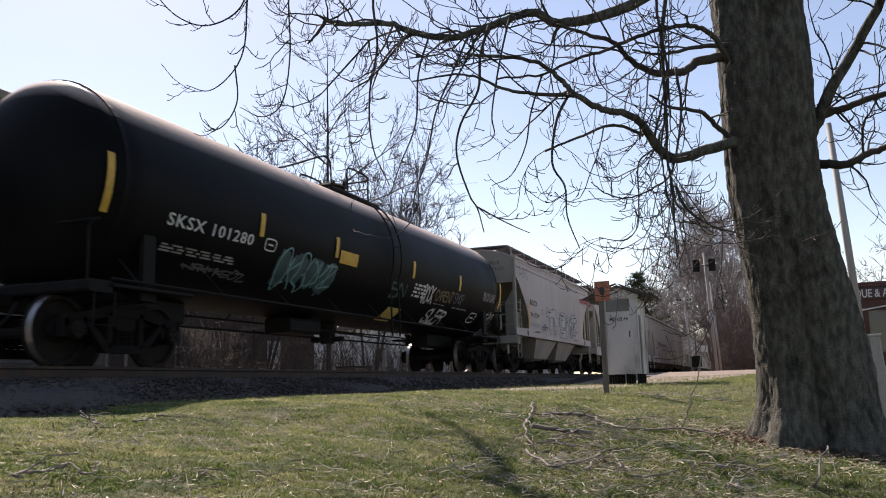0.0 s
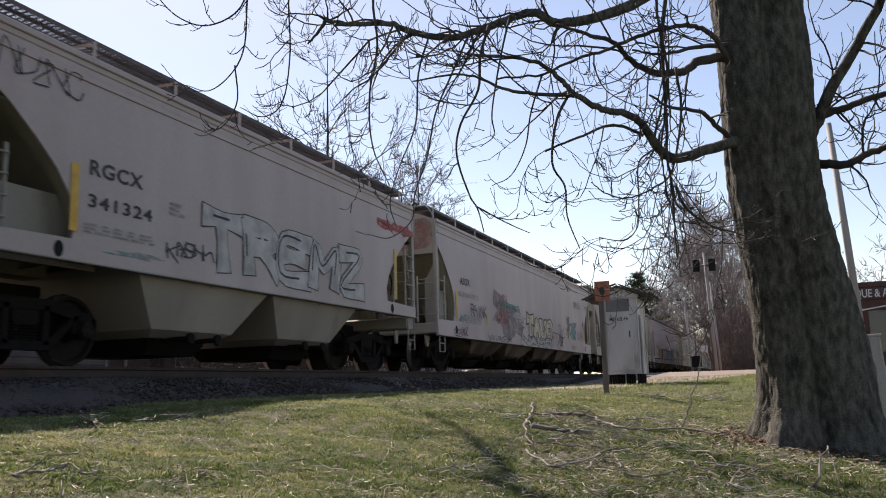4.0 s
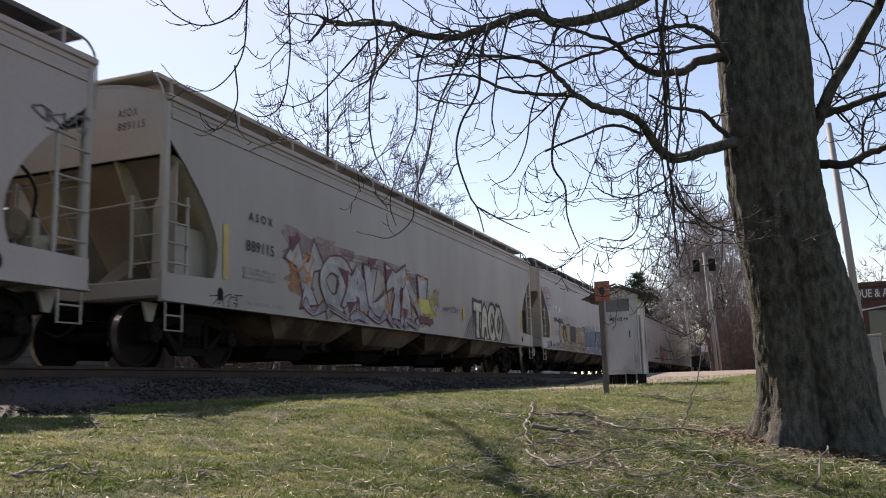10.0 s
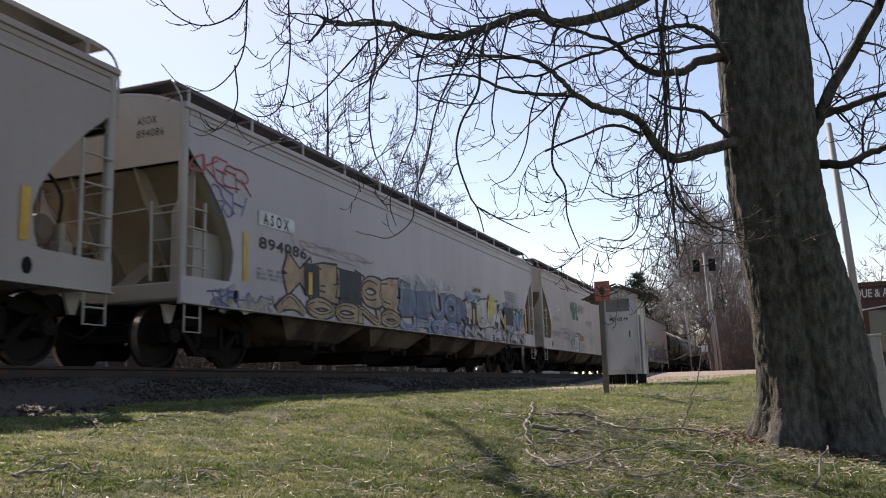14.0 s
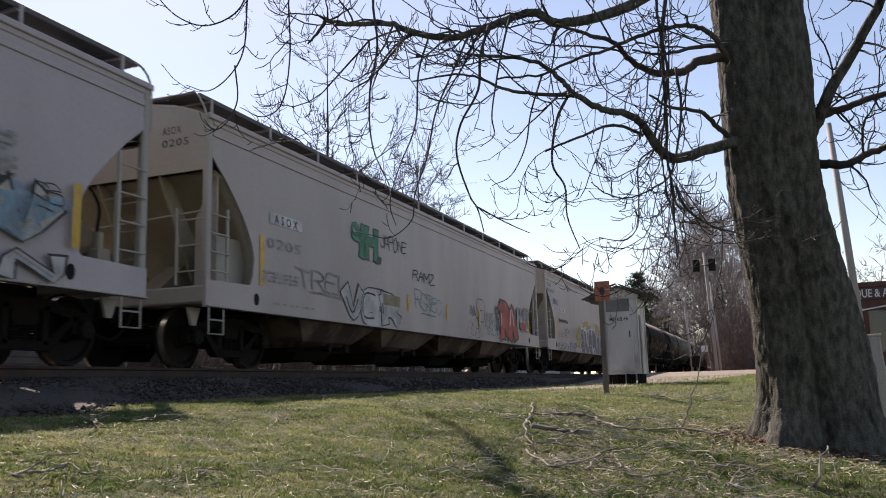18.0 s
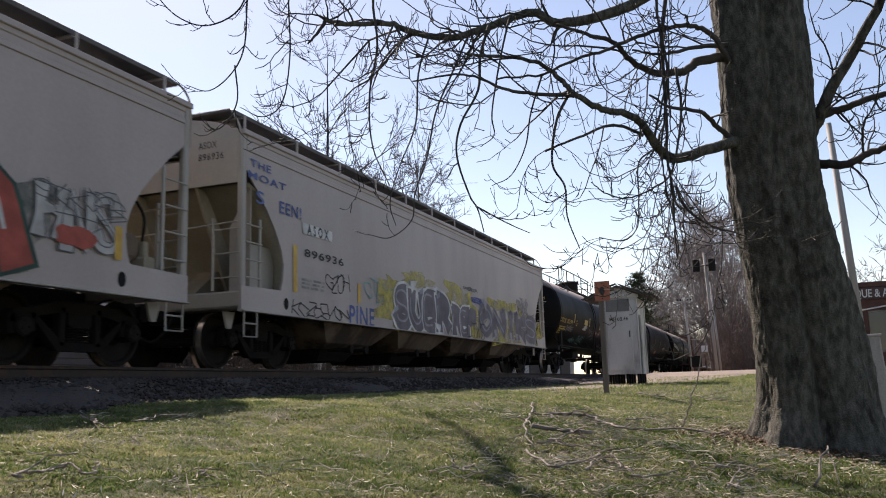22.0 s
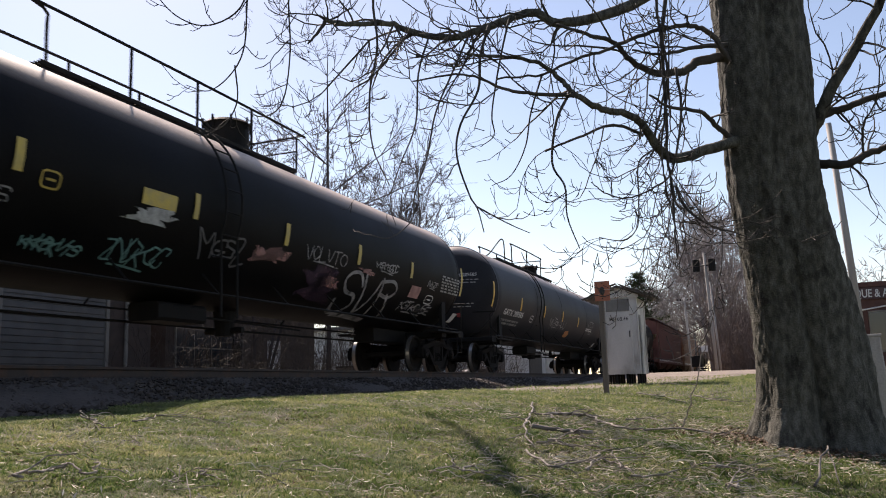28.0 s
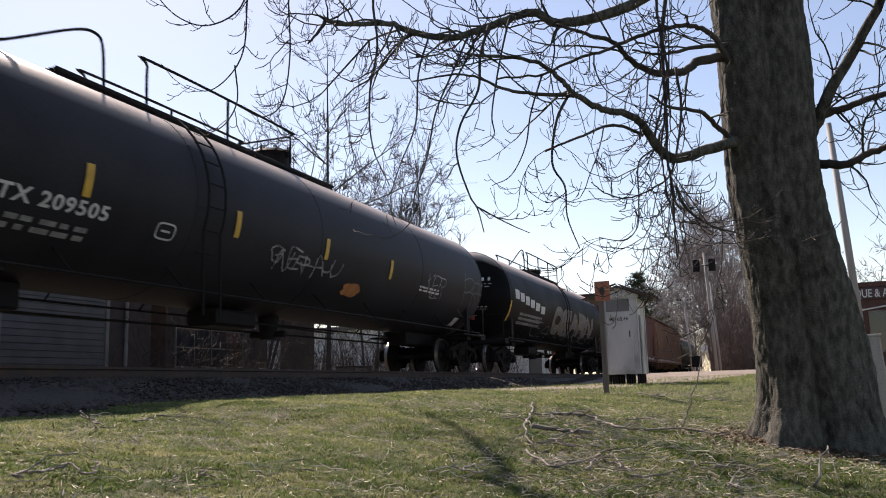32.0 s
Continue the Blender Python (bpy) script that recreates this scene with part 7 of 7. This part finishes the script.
patch(h5, 6.15, 7.87, 1.23, 1.94, PAINT_SKY, 13)
blob(h5, 4.23, 4.92, 1.59, 2.24, PAINT_YEL, 12)
plate(h5, 2.79, 3.20, 1.26, 1.91, PAINT_BLACK)
strip(h5, 2.86, 3.06, 1.29, 1.72, YELLOW)
plate(h5, 5.85, 6.80, 1.45, 1.99, PAINT_BLACK)
strip(h5, 5.74, 5.98, 1.27, 1.75, YELLOW)
scrawl(h5, 3.02, 3.74, 2.22, 2.37, PAINT_BLACK, 14, 0.02, 16)
bars(h5, 6.27, 7.39, 2.02, 2.58, LETTER_F, 6)
scrawl(h5, 7.61, 8.00, 1.78, 2.09, PAINT_BLACK, 15, 0.02, 14)
strip(h5, 8.14, 8.42, 1.36, 2.15, YELLOW)
# white hopper with green and red graffiti
plate(h6, -7.90, -6.85, 2.42, 2.61, PAINT_WHITE)
letters(h6, -7.76, -7.00, 2.43, 2.59, "A S O X", LETTER_K, None, 0.03, 0.028)
letters(h6, -7.97, -6.89, 1.99, 2.17, "0205", LETTER_F)
strip(h6, -8.25, -8.00, 1.33, 2.17, YELLOW)
bars(h6, -8.13, -6.97, 1.41, 1.62, LETTER_F, 3)
bars(h6, -7.79, -6.41, 1.04, 1.10, LETTER_F, 1)
scrawl(h6, -7.01, -4.93, 1.38, 1.79, PAINT_DUST, 1, 0.05, 34, "TREL")
blocks(h6, -4.92, -3.65, 2.23, 3.01, PAINT_GREEN, PAINT_DKGREEN, 2, 1, 0.2, "9H", 0.3, 0.05)
blob(h6, -3.77, -3.51, 2.22, 2.41, PAINT_DKGREEN, 3)
scrawl(h6, -3.58, -2.14, 2.63, 2.94, PAINT_BLACK, 2, 0.03, 16, "JAPONE")
blocks(h6, -5.35, -2.55, 0.89, 1.67, PAINT_PALE, PAINT_BLACK, 5, 3, 0.5, "VER", 0.32, 0.06)
plate(h6, -3.48, -2.59, 1.38, 1.62, PAINT_OLIVE)
scrawl(h6, -1.79, -0.40, 2.09, 2.35, PAINT_BLACK, 44, 0.035, 9, "RAMZ")
scrawl(h6, -1.69, 0.02, 1.35, 1.90, PAINT_TEAL, 4, 0.03, 24)
strip(h6, -2.18, -1.97, 1.33, 1.73, YELLOW)
strip(h6, 0.31, 0.54, 1.30, 1.69, YELLOW)
scrawl(h6, 1.94, 3.23, 0.89, 1.48, PAINT_BLACK, 5, 0.015, 26)
ring(h6, 2.77, 3.45, 1.40, 2.06, PAINT_BLACK)
strip(h6, 2.89, 3.08, 1.32, 1.78, YELLOW)
patch(h6, 2.19, 2.61, 1.49, 1.85, PAINT_DUST, 6)
blocks(h6, 3.53, 4.99, 1.04, 1.75, PAINT_PALE, PAINT_GREY, 4, 7, 0.9, "", 0.3, 0.03)
patch(h6, 4.74, 6.84, 0.90, 2.15, PAINT_DKGREEN, 8)
blocks(h6, 4.97, 6.79, 0.92, 2.19, PAINT_REDFILL, PAINT_DKGREEN, 2, 9, 0.2, "RA", 0.44, 0.12, PAINT_WHITE)
blob(h6, 4.75, 4.98, 1.87, 2.01, PAINT_REDFILL, 41)
blob(h6, 4.84, 5.04, 0.91, 1.18, PAINT_REDFILL, 42)
blocks(h6, 6.84, 8.23, 1.31, 2.16, PAINT_PALE, PAINT_GREY, 3, 10, 0.9, "", 0.3, 0.03)
blob(h6, 7.16, 7.77, 1.36, 1.65, PAINT_REDFILL, 11)
scrawl(h6, 6.84, 8.24, 1.77, 2.16, PAINT_GREY, 12, 0.02, 18)
strip(h6, 8.08, 8.27, 1.32, 1.75, YELLOW)
# cream hopper with purple and yellow graffiti
letters(h7, -9.38, -8.77, 3.27, 3.40, "THE", PAINT_BLUE)
letters(h7, -9.44, -8.29, 3.06, 3.19, "MOAT", PAINT_BLUE)
letters(h7, -9.21, -8.97, 2.68, 2.90, "S", PAINT_BLUE)
letters(h7, -8.49, -7.77, 2.64, 2.86, "EEN!", PAINT_BLUE)
plate(h7, -7.72, -6.62, 2.41, 2.61, PAINT_WHITE)
letters(h7, -7.56, -6.76, 2.41, 2.61, "A S O X", LETTER_K, None, 0.03, 0.028)
letters(h7, -7.66, -6.16, 1.99, 2.14, "896936", LETTER_K)
bars(h7, -7.75, -6.94, 1.41, 1.62, LETTER_F, 3)
strip(h7, -8.11, -7.85, 1.31, 2.16, YELLOW)
strip(h7, -5.66, -5.32, 1.32, 1.71, YELLOW)
scrawl(h7, -6.86, -5.97, 1.42, 1.82, PAINT_BLACK, 1, 0.025, 22)
scrawl(h7, -8.06, -6.07, 0.87, 1.18, PAINT_BLACK, 2, 0.03, 30)
letters(h7, -5.93, -4.81, 0.86, 1.25, "PINE", PAINT_BLUE)
scrawl(h7, -5.22, -3.69, 1.39, 1.88, PAINT_TEAL, 3, 0.035, 28)
patch(h7, -4.60, -2.60, 0.88, 1.60, PAINT_YEL, 50)
patch(h7, -4.40, -3.00, 1.50, 2.10, PAINT_YEL, 51)
patch(h7, -0.60, 1.90, 1.50, 2.25, PAINT_YEL, 52)
patch(h7, -3.00, -1.30, 1.90, 2.30, PAINT_YEL, 53)
patch(h7, -0.60, 2.20, 0.88, 1.70, PAINT_YEL, 54)
patch(h7, 3.20, 5.60, 1.80, 2.25, PAINT_YEL, 55)
patch(h7, 6.40, 8.70, 0.95, 2.10, PAINT_YEL, 56)
patch(h7, 3.00, 6.60, 0.88, 1.50, PAINT_YEL, 57)
blocks(h7, -3.84, -0.29, 0.84, 1.98, PAINT_PURPLE, PAINT_WHITE, 4, 6, 0.45, "SUER", 0.42, 0.13, PAINT_LILAC, PAINT_STEEL)
blocks(h7, -0.21, 1.21, 0.85, 1.74, PAINT_PURPLE, PAINT_WHITE, 2, 7, 0.5, "RE", 0.4, 0.1, PAINT_LILAC)
blocks(h7, 2.07, 8.35, 0.92, 1.98, PAINT_PURPLE, PAINT_LILAC, 5, 8, 0.6, "ONIKS", 0.3, 0.07, PAINT_STEEL, PAINT_PLUM)
blob(h7, 1.0, 1.75, 1.2, 1.75, PAINT_PURPLE, 36)
scrawl(h7, 1.02, 2.46, 0.89, 1.39, PAINT_BLACK, 33, 0.04, 9, "LTWS")
scrawl(h7, 1.45, 2.47, 1.93, 2.06, PAINT_BLUE, 34, 0.025, 9)
scrawl(h7, 1.44, 2.33, 1.94, 2.07, PAINT_BLUE, 14, 0.03, 18)
scrawl(h7, 0.80, 1.92, 2.22, 2.30, PAINT_GREY, 15, 0.03, 16)
patch(h7, 6.19, 7.24, 1.86, 2.53, PAINT_DUST, 17)
# tank cars
letters(sk, -7.25, -5.11, 2.01, 2.19, "SKSX 101280", LETTER_W)
bars(sk, -7.19, -5.39, 1.67, 1.79, LETTER_F, 3)
scrawl(sk, -6.48, -4.94, 1.47, 1.60, PAINT_GREY, 1, 0.03, 20)
strip(sk, -4.99, -4.85, 2.19, 2.58, YELLOW)
strip(sk, -2.35, -2.19, 2.18, 2.58, YELLOW)
strip(sk, 1.48, 1.69, 2.19, 2.59, YELLOW)
strip(sk, 4.70, 4.93, 2.19, 2.60, YELLOW)
strip(sk, 8.36, 8.59, 1.97, 2.75, YELLOW)
strip(sk, -8.59, -8.36, 1.97, 2.75, YELLOW)
ring(sk, -4.75, -4.42, 2.00, 2.19, LETTER_W)
plate(sk, -2.12, -1.35, 2.10, 2.35, YELLOW)
blob(sk, -4.24, -3.74, 1.49, 2.08, PAINT_DKTEAL, 2)
blob(sk, -3.75, -3.24, 1.53, 2.13, PAINT_DKTEAL, 2)
blob(sk, -3.20, -2.65, 1.49, 2.11, PAINT_DKTEAL, 2)
blob(sk, -2.64, -2.10, 1.46, 2.09, PAINT_DKTEAL, 2)
scrawl(sk, -4.15, -2.18, 1.47, 2.06, PAINT_TEAL, 3, 0.04, 24)
bars(sk, 1.80, 2.57, 1.79, 2.13, LETTER_W, 4)
scrawl(sk, 2.43, 3.14, 1.71, 2.14, LETTER_W, 7, 0.05, 14, "OOCK")
scrawl(sk, 3.26, 4.50, 1.82, 2.09, PAINT_OLIVE, 8, 0.035, 14, "CARENT")
scrawl(sk, 4.63, 5.30, 1.84, 2.10, PAINT_GREY, 9, 0.035, 14, "SHOP")
scrawl(sk, 3.34, 4.62, 1.31, 1.63, LETTER_W, 10, 0.055, 14, "SUER")
bars(sk, 3.31, 4.15, 1.73, 1.76, LETTER_F, 1)
bars(sk, 4.68, 5.82, 1.72, 1.76, LETTER_F, 2)
plate(sk, 1.01, 1.74, 1.21, 1.49, PALEYEL)
scrawl(sk, 0.62, 1.42, 1.69, 2.02, PAINT_DKTEAL, 11, 0.06, 14, "BN")
bars(sk, 6.88, 7.97, 2.10, 2.36, LETTER_F, 6)
ring(sk, 6.32, 6.88, 1.46, 1.71, LETTER_W)
scrawl(sk, 7.55, 8.24, 1.49, 1.88, LETTER_W, 9, 0.03, 16)
letters(t8, -8.56, -7.57, 2.08, 2.26, "UTLX", LETTER_Y)
letters(t8, -7.35, -6.37, 2.08, 2.26, "952194", LETTER_Y)
bars(t8, -8.43, -7.35, 1.65, 1.97, LETTER_Y, 4)
scrawl(t8, -7.24, -6.04, 1.78, 2.00, PAINT_MIST, 1, 0.025, 28)
scrawl(t8, -5.54, -4.65, 1.39, 1.57, PAINT_TEAL, 2, 0.03, 20)
ring(t8, -5.66, -5.38, 2.08, 2.28, LETTER_Y)
plate(t8, -3.96, -3.25, 2.20, 2.42, PALEYEL)
patch(t8, -4.15, -3.20, 1.97, 2.17, LETTER_W, 3)
strip(t8, -6.08, -5.94, 2.18, 2.56, PALEYEL)
strip(t8, -2.85, -2.74, 2.18, 2.56, PALEYEL)
strip(t8, -0.34, -0.15, 2.15, 2.54, PALEYEL)
strip(t8, 2.51, 2.66, 2.16, 2.57, PALEYEL)
scrawl(t8, -4.29, -3.08, 1.42, 1.74, PAINT_TEAL, 4, 0.03, 24)
scrawl(t8, -2.51, -1.36, 1.61, 2.06, PAINT_GREY, 5, 0.04, 16)
patch(t8, -1.10, -0.17, 1.80, 2.09, PAINT_PINK, 6)
scrawl(t8, 0.48, 2.09, 2.03, 2.30, PAINT_MIST, 7, 0.03, 16, "VOLVTO")
patch(t8, 0.6, 2.2, 1.4, 1.9, PAINT_PLUM, 19)
scrawl(t8, 2.3, 4.9, 1.22, 2.05, PAINT_MIST, 8, 0.085, 14, "SVR")
patch(t8, 1.45, 2.09, 1.64, 1.80, PAINT_PINK, 9)
scrawl(t8, 3.43, 4.51, 2.17, 2.36, PAINT_MIST, 10, 0.03, 18)
patch(t8, 2.70, 3.44, 2.02, 2.12, PAINT_PINK, 11)
scrawl(t8, 5.30, 7.19, 1.46, 1.68, PAINT_MIST, 12, 0.035, 18)
plate(t8, 5.50, 6.08, 1.76, 2.03, PAINT_PINK)
bars(t8, 7.32, 8.59, 2.04, 2.49, LETTER_F, 6)
ring(t8, 6.54, 7.00, 1.70, 1.89, LETTER_W)
scrawl(t8, 6.43, 7.08, 2.07, 2.25, PAINT_MIST, 13, 0.025, 12)
strip(t8, 5.26, 5.42, 2.18, 2.55, PALEYEL)
strip(t8, 8.63, 8.93, 2.05, 2.81, PALEYEL)
plate(t8, 8.91, 9.22, 1.38, 1.61, LETTER_W)
letters(t9, -8.17, -5.93, 1.86, 2.05, "GATX 209505", LETTER_W, None, 0.03, 0.025)
bars(t9, -8.18, -6.16, 1.58, 1.78, LETTER_F, 2)
strip(t9, -9.68, -9.39, 2.00, 2.77, YELLOW)
strip(t9, -6.48, -6.31, 2.09, 2.51, YELLOW)
strip(t9, -3.28, -3.07, 2.07, 2.49, YELLOW)
strip(t9, -0.38, -0.09, 2.09, 2.49, YELLOW)
strip(t9, 2.61, 2.88, 2.03, 2.45, YELLOW)
ring(t9, -4.98, -4.60, 1.81, 2.02, LETTER_W)
scrawl(t9, -2.08, 0.34, 1.76, 2.14, PAINT_MIST, 1, 0.04, 30)
blob(t9, 0.80, 1.66, 1.54, 1.78, PAINT_ORANGE, 2)
scrawl(t9, 4.98, 6.05, 1.78, 2.43, PAINT_MIST, 3, 0.03, 10)
bars(t9, 4.51, 5.81, 1.95, 2.10, LETTER_W, 2)
scrawl(t9, 7.65, 9.04, 1.67, 2.69, PAINT_GREY, 4, 0.03, 16)
plate(t9, 7.80, 8.15, 1.31, 1.52, LETTER_W)
plate(t10, -7.38, -6.89, 2.45, 2.76, LETTER_W)
plate(t10, -6.77, -6.27, 2.40, 2.70, LETTER_W)
plate(t10, -6.13, -5.62, 2.34, 2.64, LETTER_W)
plate(t10, -5.46, -4.93, 2.29, 2.57, LETTER_W)
plate(t10, -4.75, -4.20, 2.23, 2.51, LETTER_W)
plate(t10, -3.99, -3.42, 2.17, 2.44, LETTER_W)
bars(t10, -6.58, -3.62, 1.67, 2.10, LETTER_F, 3)
blocks(t10, -1.97, 5.90, 1.58, 2.61, PAINT_GREY, PAINT_OLIVE, 5, 1, 0.4, "", 0.2, 0.05)
scrawl(t10, -4.38, 6.47, 1.35, 1.87, PAINT_GREY, 2, 0.04, 28)
strip(t10, -8.00, -7.65, 1.69, 2.34, YELLOW)
# reflective dashes along the sill of the dark red car
for k in range(22):
    plate(h11, -8.2 + 0.75 * k, -7.8 + 0.75 * k, 1.02, 1.14, LETTER_W)
for k in range(22):
    plate(h12, -8.2 + 0.75 * k, -7.8 + 0.75 * k, 1.02, 1.14, LETTER_W)

# lettering on the tank heads
def head_mark(car, half, geo_pts, faces, material, name):
    g = Geo()
    g.v = []
    for y, z in geo_pts:
        q = min(math.hypot(y, z - 2.56) / 1.5, 0.999)
        g.v.append((-half - 0.312 + float(np.interp(q, (0.02, 0.22, 0.45, 0.68, 0.85, 0.96, 1.0), (0.0, 0.03, 0.1, 0.22, 0.36, 0.52, 0.68))), y, z))
    g.f = faces
    part(name, g, material, car)


for car, half, word, ink in ((t8, 8.95, "UTLX 952194", LETTER_Y), (t9, 9.45, "GATX 209505", LETTER_W), (t10, 8.3, "- - - - -", LETTER_W)):
    co, fs = glyphs(word, 0.012)
    lo, hi = co.min(0), co.max(0)
    pts = [(-0.1 - (p[0] - lo[0]) / (hi[0] - lo[0]) * 0.85, 2.98 + (p[1] - lo[1]) / max(hi[1] - lo[1], 0.1) * 0.11) for p in co]
    head_mark(car, half, pts, fs, ink, "head_lettering")
    r = random.Random(4)
    for row, (a, b) in enumerate(((0.2, 0.9), (0.3, 0.85), (0.15, 0.8), (0.2, 0.75))):
        z = 2.86 - 0.09 * (row % 2) - 0.75 * (row // 2)
        x = a
        while x < b:
            w = r.uniform(0.06, 0.2)
            head_mark(car, half, [(-x, z), (-x - w, z), (-x - w, z + 0.03), (-x, z + 0.03)], [(0, 1, 2, 3)], LETTER_F, "head_print")
            x += w + 0.05
    head_mark(car, half, [(-0.28, 1.72), (-0.4, 1.72), (-0.4, 1.84), (-0.28, 1.84)], [(0, 1, 2, 3)], PAINT_RED, "red_placard")

# end lettering and stains on the hopper ends
for car, half, text, number in ((h3, 9.575, "ASOX", "020575"), (h4, 9.65, "ASOX", "889115"), (h5, 9.6, "ASOX", "894086"), (h6, 9.6, "ASOX", "0205"), (h7, 9.6, "ASOX", "896936"), (rg, 6.025, "RGCX", "341324")):
    for word, y0, y1, z0, z1 in ((text, -0.72, -1.08, 3.60, 3.72), (number, -0.72, -1.22, 3.40, 3.52)):
        co, fs = glyphs(word)
        lo, hi = co.min(0), co.max(0)
        g = Geo()
        g.v = [(-half + 0.024, y0 + (p[0] - lo[0]) / (hi[0] - lo[0]) * (y1 - y0), z0 + (p[1] - lo[1]) / (hi[1] - lo[1]) * (z1 - z0)) for p in co]
        g.f = fs
        part("end_lettering", g, LETTER_K if car is not h3 else LETTER_F, car)
    if car is h3:
        r = random.Random(2)
        n = 20
        g = Geo()
        g.add([(-half + 0.027, -0.95 + (0.6 + r.uniform(-0.06, 0.06)) * math.cos(2 * math.pi * k / n), 3.48 + (0.45 + r.uniform(-0.06, 0.06)) * math.sin(2 * math.pi * k / n)) for k in range(n)], [tuple(range(n))])
        part("red_stain", g, mat("red_mist", (0.36, 0.12, 0.09), (0.42, 0.2, 0.16), 0.7, scale=4, fine=40, bump=0, thin_at=0.36), car, "faded red paint stain")


# ---- what moves ----
def travel(t):
    """How far the train has come along the line since 16 s."""
    u = (t - 16) / 16
    return 79.643 * u - 2.6866 * u * u + 0.4642 * u ** 3 + 1.1544 * u ** 4


def motions():
    for car, s in CARS:
        walk(car, [(t, pose(s - travel(t), YC, 0)) for t in range(0, 33, 2)])
    beat = [k * 0.1 for k in range(321)]
    turn = [(t, travel(t) / 0.457) for t in beat]
    for w in SPIN:
        p = Vector(w.location)
        walk(w, [(t, Matrix.Translation(p) @ Matrix.Rotation(-a, 4, "Y")) for t, a in turn])


motions()
